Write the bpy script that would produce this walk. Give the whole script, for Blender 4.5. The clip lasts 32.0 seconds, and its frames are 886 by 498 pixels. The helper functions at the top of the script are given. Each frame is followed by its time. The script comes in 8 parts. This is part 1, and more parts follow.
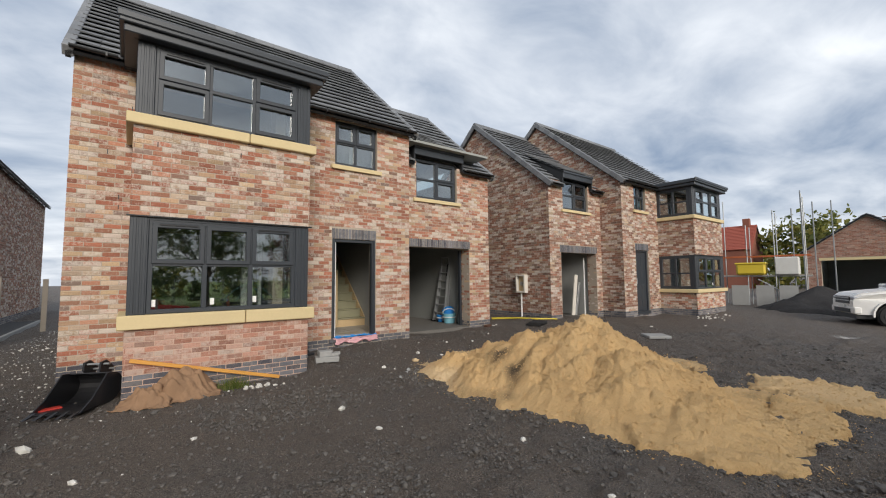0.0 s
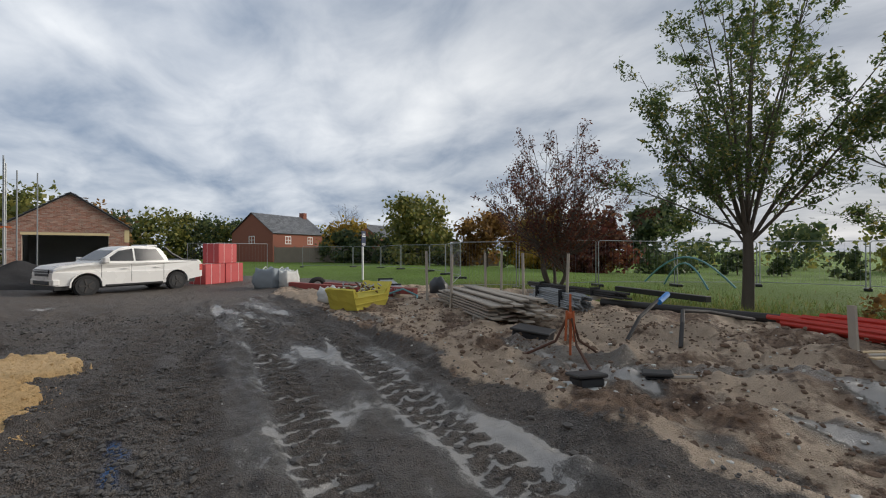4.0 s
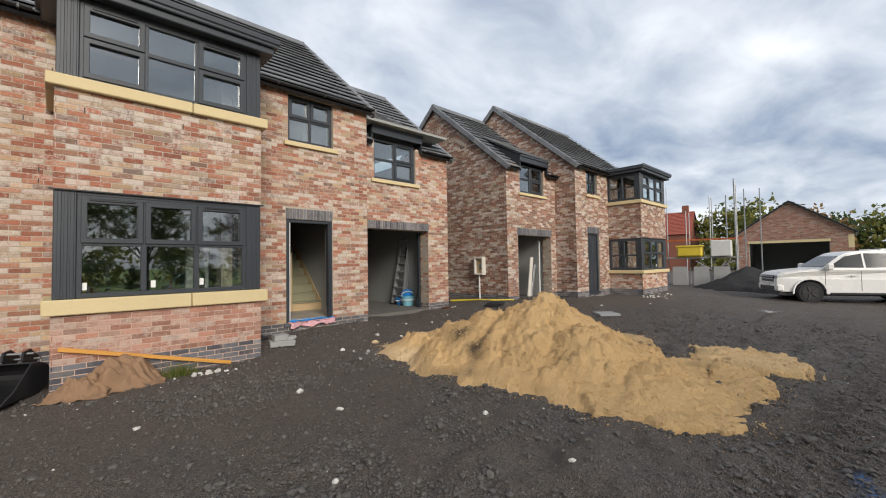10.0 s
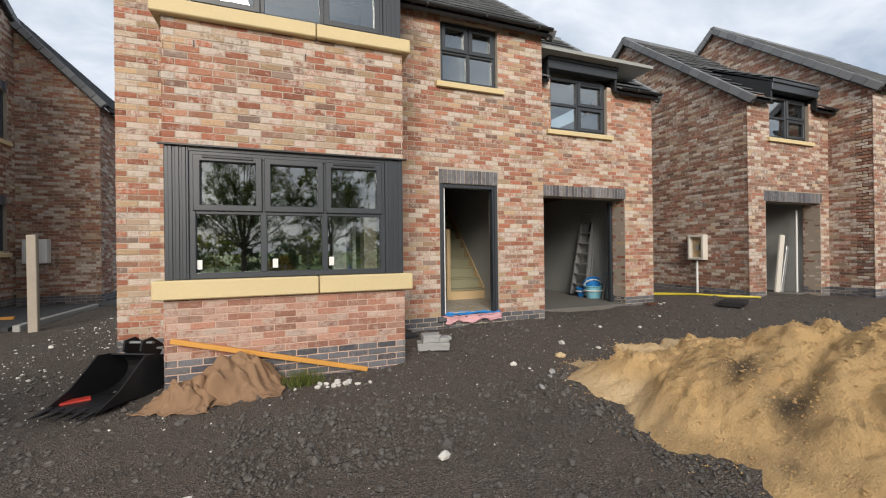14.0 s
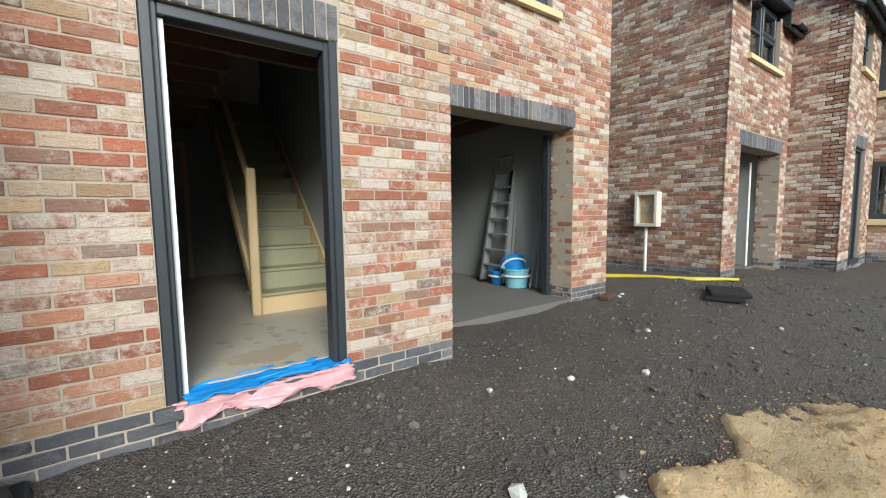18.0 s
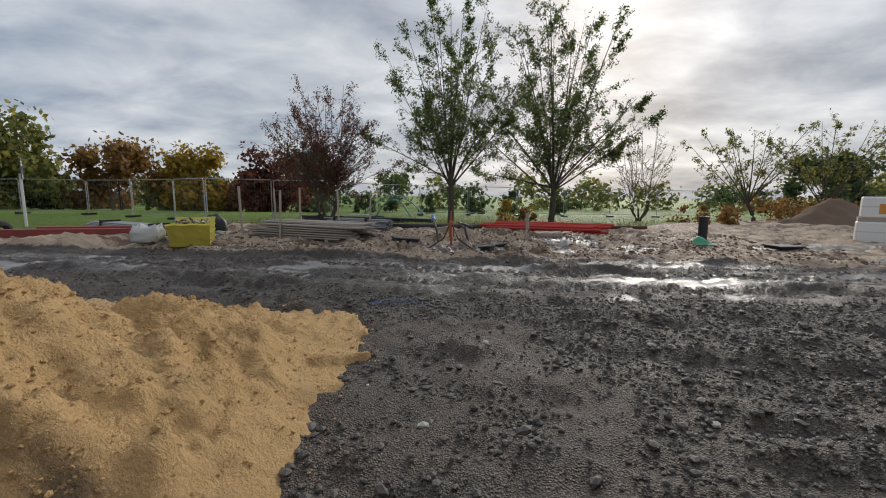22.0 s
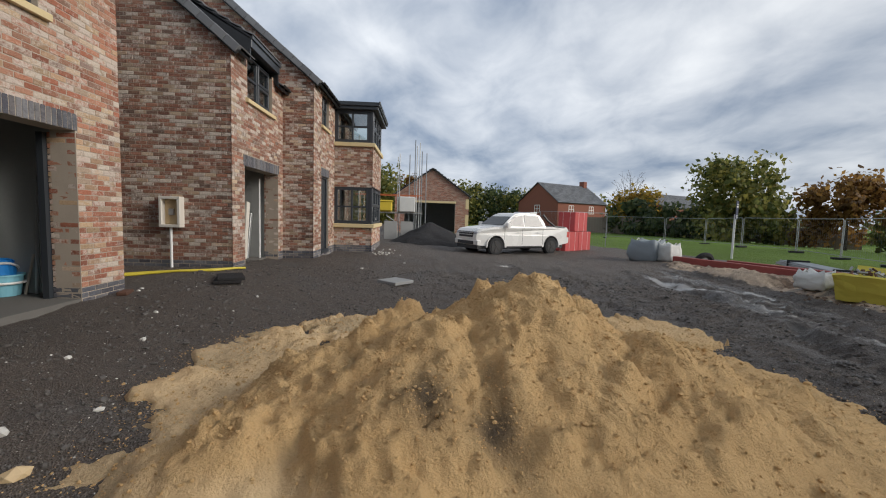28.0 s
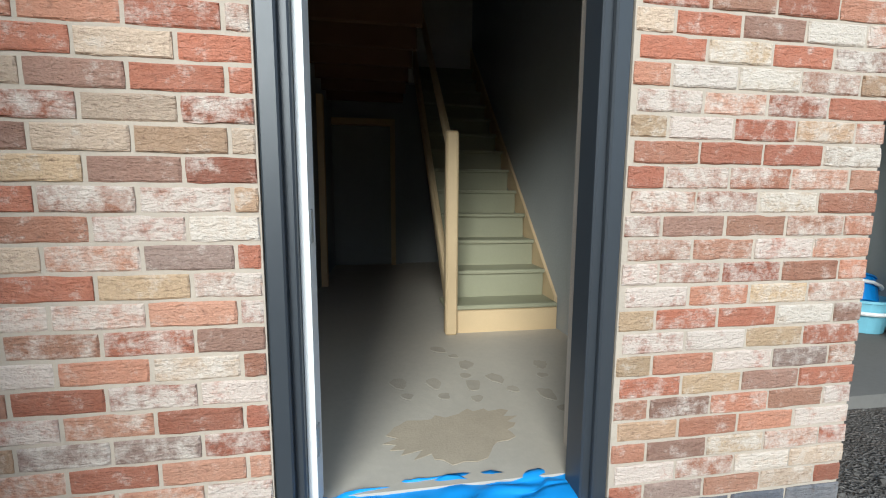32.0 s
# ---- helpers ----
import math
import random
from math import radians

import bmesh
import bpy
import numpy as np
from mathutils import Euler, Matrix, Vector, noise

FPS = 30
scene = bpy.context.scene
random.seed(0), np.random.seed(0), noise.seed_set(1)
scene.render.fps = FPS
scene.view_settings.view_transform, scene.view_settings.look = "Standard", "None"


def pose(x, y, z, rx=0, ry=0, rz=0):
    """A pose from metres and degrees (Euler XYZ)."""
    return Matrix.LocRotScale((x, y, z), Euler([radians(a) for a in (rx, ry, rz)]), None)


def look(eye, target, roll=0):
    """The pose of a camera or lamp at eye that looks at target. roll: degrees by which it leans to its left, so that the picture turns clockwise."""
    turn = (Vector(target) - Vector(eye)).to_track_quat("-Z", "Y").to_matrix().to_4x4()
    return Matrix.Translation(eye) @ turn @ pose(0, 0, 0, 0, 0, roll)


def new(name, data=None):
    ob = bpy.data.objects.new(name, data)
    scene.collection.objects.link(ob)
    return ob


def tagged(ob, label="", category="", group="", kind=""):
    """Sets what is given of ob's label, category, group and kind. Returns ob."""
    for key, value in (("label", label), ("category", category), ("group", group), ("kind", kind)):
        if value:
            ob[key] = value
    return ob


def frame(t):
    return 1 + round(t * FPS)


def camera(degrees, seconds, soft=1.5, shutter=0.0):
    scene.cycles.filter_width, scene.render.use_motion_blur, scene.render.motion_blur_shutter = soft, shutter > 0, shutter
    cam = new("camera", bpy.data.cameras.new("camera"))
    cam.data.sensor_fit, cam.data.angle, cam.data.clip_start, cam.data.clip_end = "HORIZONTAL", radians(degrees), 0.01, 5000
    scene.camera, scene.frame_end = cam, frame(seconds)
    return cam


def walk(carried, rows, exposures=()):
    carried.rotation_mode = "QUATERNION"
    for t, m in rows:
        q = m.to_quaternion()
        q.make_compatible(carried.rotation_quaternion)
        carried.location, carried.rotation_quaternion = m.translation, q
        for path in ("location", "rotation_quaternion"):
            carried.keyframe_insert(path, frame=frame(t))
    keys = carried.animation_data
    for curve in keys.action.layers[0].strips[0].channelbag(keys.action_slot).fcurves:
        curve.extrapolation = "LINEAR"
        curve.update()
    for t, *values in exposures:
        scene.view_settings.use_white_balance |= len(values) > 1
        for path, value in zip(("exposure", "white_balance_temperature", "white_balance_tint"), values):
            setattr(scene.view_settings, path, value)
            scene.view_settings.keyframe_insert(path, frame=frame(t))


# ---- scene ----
cam = camera(95.0, 32.0, soft=1.1)

# the path: seconds, eye, target, roll
PATH = [
    (0, (-4.927, -7.508, 1.463), (-3.709, -5.929, 1.606), -0.5),
    (0.5, (-4.882, -7.452, 1.443), (-3.539, -5.977, 1.585), -0.7),
    (1, (-4.867, -7.424, 1.426), (-3.344, -6.134, 1.554), -0.7),
    (1.5, (-4.873, -7.373, 1.428), (-3.142, -6.377, 1.527), -0.6),
    (2, (-4.853, -7.355, 1.395), (-2.942, -6.771, 1.469), -0.6),
    (2.5, (-4.83, -7.359, 1.395), (-2.833, -7.268, 1.444), -0.4),
    (3, (-4.875, -7.505, 1.395), (-2.917, -7.908, 1.427), -0.2),
    (3.5, (-4.914, -7.626, 1.407), (-3.099, -8.466, 1.426), -0.2),
    (4, (-5.008, -7.498, 1.403), (-3.404, -8.693, 1.41), 0.0),
    (4.5, (-5.076, -7.46, 1.311), (-3.668, -8.881, 1.322), 0.0),
    (6.5, (-5.012, -7.6, 1.272), (-3.676, -9.088, 1.233), 0.4),
    (7, (-5.023, -7.574, 1.36), (-3.614, -8.993, 1.325), 0.8),
    (7.5, (-5.02, -7.494, 1.343), (-3.443, -8.724, 1.31), 1.1),
    (8, (-4.826, -7.519, 1.357), (-2.928, -8.147, 1.325), -0.1),
    (8.5, (-4.77, -7.467, 1.37), (-2.772, -7.371, 1.367), -0.7),
    (9, (-4.799, -7.454, 1.364), (-2.929, -6.747, 1.398), -1.1),
    (9.5, (-4.85, -7.42, 1.345), (-3.211, -6.275, 1.409), -1.2),
    (10, (-4.924, -7.419, 1.381), (-3.543, -5.974, 1.45), -0.9),
    (10.5, (-4.96, -7.379, 1.417), (-3.813, -5.741, 1.475), -0.5),
    (11, (-5.0, -7.276, 1.368), (-4.031, -5.527, 1.425), -0.5),
    (11.5, (-4.99, -7.145, 1.364), (-4.121, -5.344, 1.413), -0.2),
    (12, (-4.844, -6.913, 1.359), (-4.038, -5.083, 1.408), -0.1),
    (12.5, (-4.673, -6.616, 1.366), (-3.912, -4.767, 1.416), -0.1),
    (13, (-4.48, -6.23, 1.369), (-3.749, -4.369, 1.411), -0.2),
    (13.5, (-4.185, -5.867, 1.311), (-3.469, -4.0, 1.344), -0.5),
    (14, (-3.882, -5.471, 1.284), (-3.17, -3.602, 1.288), -0.7),
    (14.5, (-3.591, -5.081, 1.251), (-2.88, -3.211, 1.23), -1.0),
    (16.5, (-2.481, -3.469, 1.208), (-1.725, -1.622, 1.085), 0.5),
    (17, (-2.271, -3.085, 1.229), (-1.473, -1.26, 1.06), 0.4),
    (17.5, (-2.046, -2.718, 1.231), (-1.219, -0.909, 1.024), 0.4),
    (18, (-1.865, -2.345, 1.249), (-0.691, -0.736, 1.073), -0.7),
    (18.5, (-1.739, -2.125, 1.318), (-0.095, -1.0, 1.14), -1.6),
    (19, (-1.546, -1.89, 1.349), (0.418, -1.525, 1.234), -2.3),
    (19.5, (-1.554, -1.808, 1.34), (0.385, -2.289, 1.236), -1.6),
    (20, (-1.723, -1.823, 1.342), (-0.097, -2.977, 1.198), -0.1),
    (20.5, (-1.905, -1.88, 1.348), (-0.704, -3.467, 1.151), 0.9),
    (21, (-2.016, -2.185, 1.35), (-1.217, -4.003, 1.105), 0.4),
    (21.5, (-2.06, -2.519, 1.261), (-1.63, -4.456, 1.006), 0.2),
    (22, (-2.196, -2.852, 1.217), (-2.103, -4.832, 0.953), 0.6),
    (22.5, (-2.166, -3.378, 1.219), (-2.377, -5.348, 0.942), 1.4),
    (23, (-2.305, -3.53, 1.205), (-2.713, -5.469, 0.931), 1.5),
    (23.5, (-2.483, -3.681, 1.219), (-3.005, -5.591, 0.942), 1.5),
    (24, (-2.683, -3.854, 1.214), (-3.255, -5.753, 0.951), 1.8),
    (24.5, (-2.915, -4.031, 1.218), (-3.447, -5.945, 0.981), 2.3),
    (26.5, (-3.258, -3.942, 1.299), (-2.297, -5.694, 1.205), 2.0),
    (27, (-3.162, -3.931, 1.305), (-1.706, -5.3, 1.217), 2.1),
    (27.5, (-3.088, -3.724, 1.364), (-1.272, -4.554, 1.247), 1.9),
    (28, (-2.932, -3.501, 1.35), (-0.942, -3.611, 1.188), 1.8),
    (28.5, (-2.725, -3.318, 1.261), (-0.834, -2.702, 1.055), 0.8),
    (29, (-2.524, -3.127, 1.28), (-0.92, -1.958, 1.032), 0.2),
    (29.5, (-2.415, -2.84, 1.31), (-1.11, -1.352, 1.017), -0.5),
    (30, (-2.259, -2.535, 1.312), (-1.217, -0.857, 0.996), -0.7),
    (30.5, (-2.079, -2.192, 1.31), (-1.258, -0.396, 0.994), -0.7),
    (31, (-1.937, -1.805, 1.302), (-1.29, 0.061, 0.987), -0.5),
    (31.5, (-1.768, -1.407, 1.289), (-1.266, 0.504, 0.981), -0.2),
    (32, (-1.563, -1.02, 1.236), (-1.253, 0.941, 0.995), 0.3),
]
SIZE = 1.11  # the plan below is drawn at 1 : 1.11; bricks of 225 x 75 mm set the true size


def full_size(p):
    return tuple(SIZE * v for v in p)


walk(cam, [(t, look(full_size(eye), full_size(target), roll)) for t, eye, target, roll in PATH], exposures=((0, 0.8, 6500, 10), (2, 0.8, 6500, 10), (4, 0.6, 6500, 10), (6.5, 0.58, 6500, 10), (8, 0.6, 6500, 10), (9, 0.78, 6500, 10), (13, 0.93, 6600, 10), (14.5, 1.0, 6600, 10), (16.5, 1.05, 6600, 10), (17, 1.15, 6500, 10), (18, 1.5, 5950, 2), (19, 1.2, 6250, 10), (20, 0.86, 6400, 10), (21.5, 0.62, 6500, 10), (24.5, 0.56, 6400, 10), (27, 0.45, 6400, 10), (28.5, 0.8, 6400, 10), (29.5, 1.22, 6500, 10), (30, 1.38, 6450, 10), (31, 1.52, 5900, 7), (32, 1.62, 5600, 2)))

# ---- daylight: overcast sky, low hazy sun behind cloud ----
SUN_DIR = Vector((-0.30, -0.90, 0.40)).normalized()
world = bpy.data.worlds.new("sky")
scene.world = world
world.use_nodes = True
wn, wl = world.node_tree.nodes, world.node_tree.links
wn.clear()


def wnode(kind, **props):
    n = wn.new(kind)
    for k, v in props.items():
        n.inputs[k].default_value = v
    return n


def wmath(op, a, b=None, c=None):
    n = wn.new("ShaderNodeMath")
    n.operation = op
    for i, s in enumerate((a, b, c)):
        if s is None:
            continue
        if isinstance(s, (int, float)):
            n.inputs[i].default_value = s
        else:
            wl.new(s, n.inputs[i])
    return n.outputs[0]


def wmix(fac, a, b):
    n = wn.new("ShaderNodeMix")
    n.data_type = "RGBA"
    for i, s in ((0, fac), (6, a), (7, b)):
        if isinstance(s, (int, float, tuple)):
            n.inputs[i].default_value = s
        else:
            wl.new(s, n.inputs[i])
    return n.outputs[2]


sky = wn.new("ShaderNodeTexSky")
sky.sky_type = "NISHITA"
sky.sun_disc = False
sky.sun_elevation = math.asin(SUN_DIR.z)
sky.sun_rotation = math.atan2(SUN_DIR.x, SUN_DIR.y)
sky.dust_density = 3.0
coord = wn.new("ShaderNodeTexCoord")
sep = wn.new("ShaderNodeSeparateXYZ")
wl.new(coord.outputs["Generated"], sep.inputs[0])
# flat cloud deck: directions laid onto a plane overhead
lift = wmath("ADD", wmath("MAXIMUM", sep.outputs[2], 0.0), 0.22)
deck = wn.new("ShaderNodeCombineXYZ")
wl.new(wmath("DIVIDE", sep.outputs[0], lift), deck.inputs[0])
wl.new(wmath("DIVIDE", sep.outputs[1], lift), deck.inputs[1])
big = wnode("ShaderNodeTexNoise", Scale=0.62, Detail=6.0, Roughness=0.50, Distortion=0.25)
fine = wnode("ShaderNodeTexNoise", Scale=2.5, Detail=6.0, Roughness=0.55, Distortion=0.35)
stretch = wn.new("ShaderNodeMapping")
stretch.inputs["Scale"].default_value = (1.0, 1.35, 1.0)
stretch.inputs["Rotation"].default_value = (0, 0, 0.5)
stretch.inputs["Location"].default_value = (0.6, 0.2, 0.0)
wl.new(deck.outputs[0], stretch.inputs[0])
wl.new(stretch.outputs[0], big.inputs["Vector"])
wl.new(stretch.outputs[0], fine.inputs["Vector"])
thick = wn.new("ShaderNodeValToRGB")
thick.color_ramp.elements[0].position, thick.color_ramp.elements[1].position = 0.36, 0.70
wl.new(wmath("ADD", wmath("MULTIPLY", big.outputs[0], 0.60), wmath("MULTIPLY", fine.outputs[0], 0.40)), thick.inputs[0])
cloud = wmix(thick.outputs[0], (0.20, 0.255, 0.345, 1), (0.76, 0.78, 0.80, 1))
sunward = wn.new("ShaderNodeVectorMath")
sunward.operation = "DOT_PRODUCT"
wl.new(coord.outputs["Generated"], sunward.inputs[0])
sunward.inputs[1].default_value = SUN_DIR
glare = wmath("POWER", wmath("MAXIMUM", sunward.outputs["Value"], 0.0), 14.0)
bright = wmath("ADD", wmath("SUBTRACT", 0.92, wmath("MULTIPLY", wmath("MAXIMUM", sunward.outputs["Value"], 0.0), 0.30)), wmath("MULTIPLY", glare, wmath("MULTIPLY", thick.outputs[0], 0.75)))
lit = wn.new("ShaderNodeVectorMath")
lit.operation = "SCALE"
wl.new(cloud, lit.inputs[0])
wl.new(bright, lit.inputs[3])
clear = wn.new("ShaderNodeVectorMath")
clear.operation = "SCALE"
clear.inputs[3].default_value = 0.06
wl.new(sky.outputs[0], clear.inputs[0])
under = wmix(0.90, clear.outputs[0], lit.outputs[0])
back = wn.new("ShaderNodeBackground")
back.inputs["Strength"].default_value = 1.0
wl.new(under, back.inputs["Color"])
wout = wn.new("ShaderNodeOutputWorld")
wl.new(back.outputs[0], wout.inputs["Surface"])

sun = new("sun", bpy.data.lights.new("sun", "SUN"))
sun.data.energy, sun.data.angle, sun.data.color = 1.75, radians(28), (1.0, 0.93, 0.84)
sun.matrix_world = look((0, 0, 30), Vector((0, 0, 30)) - SUN_DIR)

# ---- materials ----
def material(name, rough=0.6, metal=0.0, spec=0.5):
    m = bpy.data.materials.new(name)
    m.use_nodes = True
    b = m.node_tree.nodes["Principled BSDF"]
    b.inputs["Roughness"].default_value = rough
    b.inputs["Metallic"].default_value = metal
    b.inputs["Specular IOR Level"].default_value = spec
    return m, m.node_tree.nodes, m.node_tree.links, b


def node(m, kind, **props):
    n = m.node_tree.nodes.new(kind)
    for k, v in props.items():
        n.inputs[k].default_value = v
    return n


def put_in(m, sock, value):
    if isinstance(value, (int, float, tuple)):
        sock.default_value = value
    else:
        m.node_tree.links.new(value, sock)


def calc(m, op, a, b=0.0, clamp=False):
    n = node(m, "ShaderNodeMath")
    n.operation, n.use_clamp = op, clamp
    put_in(m, n.inputs[0], a)
    put_in(m, n.inputs[1], b)
    return n.outputs[0]


def blend(m, fac, a, b, kind="MIX"):
    n = node(m, "ShaderNodeMix")
    n.data_type, n.blend_type = "RGBA", kind
    put_in(m, n.inputs[0], fac)
    put_in(m, n.inputs[6], a)
    put_in(m, n.inputs[7], b)
    return n.outputs[2]


def ramp(m, fac, stops, kind="LINEAR"):
    n = node(m, "ShaderNodeValToRGB")
    n.color_ramp.interpolation = kind
    e = n.color_ramp.elements
    while len(e) < len(stops):
        e.new(0.5)
    for el, (p, c) in zip(e, stops):
        el.position, el.color = p, (*c[:3], 1) if len(c) > 2 else (c[0],) * 3 + (1,)
    put_in(m, n.inputs[0], fac)
    return n.outputs[0]


def place(m, scale=(1, 1, 1), rot=(0, 0, 0)):
    g = node(m, "ShaderNodeNewGeometry")
    mp = node(m, "ShaderNodeMapping")
    mp.inputs["Scale"].default_value = scale
    mp.inputs["Rotation"].default_value = rot
    m.node_tree.links.new(g.outputs["Position"], mp.inputs[0])
    return mp.outputs[0]


def grain(m, scale, detail=4.0, rough=0.6, vec=None, distort=0.0):
    n = node(m, "ShaderNodeTexNoise", Scale=scale, Detail=detail, Roughness=rough, Distortion=distort)
    m.node_tree.links.new(vec if vec is not None else place(m), n.inputs["Vector"])
    return n.outputs[0]


def relief(m, height, strength=0.4, distance=0.01):
    n = node(m, "ShaderNodeBump", Strength=strength, Distance=distance)
    m.node_tree.links.new(height, n.inputs["Height"])
    m.node_tree.links.new(n.outputs[0], m.node_tree.nodes["Principled BSDF"].inputs["Normal"])


def chance(m):
    """A random value for each piece, be it an object or an island of a joined mesh."""
    g, o = node(m, "ShaderNodeNewGeometry"), node(m, "ShaderNodeObjectInfo")
    return calc(m, "FRACT", calc(m, "ADD", g.outputs["Random Per Island"], o.outputs["Random"]))


def simple(name, color, rough=0.6, metal=0.0, vary=0.18, scale=9.0, bump=0.15, spec=0.5, depth=0.004):
    """Paint, plastic, metal or stone: a colour with two scales of wear and a fine relief."""
    m, nodes, links, b = material(name, rough, metal, spec)
    a, f = grain(m, scale * 0.25, 3.0), grain(m, scale * 6, 5.0)
    dark, light = tuple(c * (1 - vary) for c in color) + (1,), tuple(min(1.0, c * (1 + vary)) for c in color) + (1,)
    mixed = blend(m, calc(m, "ADD", calc(m, "MULTIPLY", a, 0.6), calc(m, "MULTIPLY", f, 0.4)), dark, light)
    links.new(mixed, b.inputs["Base Color"])
    links.new(calc(m, "ADD", rough - 0.1, calc(m, "MULTIPLY", a, 0.2)), b.inputs["Roughness"])
    if bump:
        relief(m, f, bump, depth)
    return m


def brick_material(name, stops, bloom, dust=(0.50, 0.40, 0.325, 1), most=0.30):
    m, nodes, links, b = material(name, 0.88, 0, 0.25)
    r = chance(m)
    tone = ramp(m, r, stops, "CONSTANT")
    r2 = calc(m, "FRACT", calc(m, "MULTIPLY", r, 37.3))
    r3 = calc(m, "FRACT", calc(m, "MULTIPLY", r, 91.7))
    shade = blend(m, 1.0, tone, ramp(m, r2, [(0, (0.74,)), (1, (1.32,))]), "MULTIPLY")
    patch = grain(m, 14.0, 6.0, 0.72)
    dusty = grain(m, 34.0, 5.0, 0.75)
    speck = grain(m, 120.0, 3.0)
    creased = grain(m, 30.0, 4.0, 0.7, place(m, (1, 1, 3)))
    shade = blend(m, calc(m, "MULTIPLY", speck, 0.35), shade, (0.09, 0.05, 0.04, 1))
    # lime bloom and whitewash left on some of the pieces
    shade = blend(m, ramp(m, calc(m, "ADD", patch, calc(m, "MULTIPLY", dusty, 0.4)), [(0.58, (0.02,)), (0.92, (most,))]), shade, dust)
    shade = blend(m, ramp(m, dusty, [(0.30, (0.55,)), (0.44, (0,))]), shade, (0.15, 0.085, 0.065, 1))
    much = ramp(m, r3, [(0.40, (0.0,)), (0.75, (0.13,)), (1.0, (0.25,))])
    white = calc(m, "MULTIPLY", ramp(m, calc(m, "ADD", calc(m, "ADD", calc(m, "MULTIPLY", patch, 0.7), calc(m, "MULTIPLY", dusty, 0.3)), much), [(0.54, (0,)), (0.71, (1,))]), bloom)
    links.new(blend(m, white, shade, (0.66, 0.59, 0.515, 1)), b.inputs["Base Color"])
    relief(m, calc(m, "ADD", creased, calc(m, "MULTIPLY", speck, 0.5)), 1.0, 0.012)
    return m


BRICK = brick_material("reclaimed_brick", [
    (0.0, (0.42, 0.15, 0.088)), (0.18, (0.46, 0.21, 0.13)), (0.33, (0.36, 0.125, 0.075)), (0.42, (0.52, 0.34, 0.21)),
    (0.52, (0.47, 0.24, 0.155)), (0.66, (0.29, 0.165, 0.12)), (0.73, (0.58, 0.44, 0.32)), (0.82, (0.54, 0.38, 0.23)), (0.90, (0.42, 0.18, 0.11)), (0.97, (0.31, 0.22, 0.18))], 0.78, most=0.17)
BRICK_BROWN = brick_material("brown_reclaimed_brick", [
    (0.0, (0.30, 0.125, 0.08)), (0.2, (0.35, 0.165, 0.108)), (0.38, (0.25, 0.11, 0.075)), (0.52, (0.31, 0.175, 0.12)),
    (0.66, (0.20, 0.125, 0.095)), (0.75, (0.52, 0.39, 0.27)), (0.85, (0.37, 0.16, 0.10)), (0.94, (0.45, 0.32, 0.215))], 0.8, most=0.16)
BRICK_PINK = brick_material("pink_washed_brick", [
    (0.0, (0.47, 0.22, 0.15)), (0.25, (0.42, 0.19, 0.13)), (0.5, (0.50, 0.27, 0.20)), (0.7, (0.38, 0.18, 0.13)), (0.85, (0.50, 0.31, 0.24))], 0.45)
BRICK_RED = brick_material("red_brick", [
    (0.0, (0.33, 0.13, 0.085)), (0.3, (0.37, 0.165, 0.11)), (0.6, (0.29, 0.11, 0.075)), (0.85, (0.34, 0.19, 0.14))], 0.25)
BLUE_BRICK = brick_material("blue_engineering_brick", [
    (0.0, (0.10, 0.11, 0.13)), (0.35, (0.14, 0.15, 0.17)), (0.7, (0.075, 0.08, 0.10)), (0.88, (0.18, 0.19, 0.21))], 0.15, (0.2, 0.215, 0.23, 1), 0.25)
MORTAR = simple("mortar", (0.43, 0.365, 0.295), 0.95, 0, 0.22, 14, 0.5)
MORTAR_BROWN = simple("brown_mortar", (0.36, 0.30, 0.24), 0.95, 0, 0.22, 14, 0.5)
MORTAR_PALE = simple("salmon_washed_mortar", (0.54, 0.38, 0.30), 0.95, 0, 0.2, 14, 0.5)
STONE = simple("buff_cast_stone", (0.62, 0.50, 0.28), 0.75, 0, 0.14, 5, 0.2)
GREY = simple("anthracite_frame", (0.036, 0.042, 0.050), 0.42, 0, 0.10, 4, 0.03)
BLACK = simple("black_plastic", (0.016, 0.017, 0.019), 0.45, 0, 0.2, 6, 0.1)
WHITE = simple("white_plastic", (0.76, 0.76, 0.74), 0.45, 0, 0.06, 6, 0.05)
WHITE_BOX = simple("weathered_white_box", (0.66, 0.62, 0.55), 0.6, 0, 0.10, 8, 0.1)
PLASTER = simple("grey_render_coat", (0.30, 0.31, 0.295), 0.9, 0, 0.16, 3, 0.3)
BLOCK = simple("concrete_block", (0.36, 0.365, 0.35), 0.92, 0, 0.16, 9, 0.6)
SCREED = simple("dusty_screed", (0.46, 0.41, 0.335), 0.9, 0, 0.22, 5, 0.3)
CONCRETE = simple("grey_concrete", (0.33, 0.33, 0.32), 0.9, 0, 0.24, 8, 0.5)
PINE = simple("pale_pine", (0.58, 0.43, 0.245), 0.6, 0, 0.15, 16, 0.15)
OLD_WOOD = simple("weathered_timber", (0.37, 0.325, 0.27), 0.85, 0, 0.3, 14, 0.4)
JOIST = simple("roof_timber", (0.16, 0.085, 0.05), 0.85, 0, 0.3, 12, 0.3)
OLIVE = simple("olive_tread_board", (0.30, 0.29, 0.19), 0.6, 0, 0.14, 8, 0.1)
ALU = simple("aluminium", (0.52, 0.53, 0.53), 0.42, 0.7, 0.14, 9, 0.1)
GALV = simple("galvanised_steel", (0.33, 0.345, 0.35), 0.5, 0.65, 0.2, 9, 0.1)
BLUE = simple("blue_plastic", (0.02, 0.22, 0.60), 0.45, 0, 0.12, 6, 0.05)
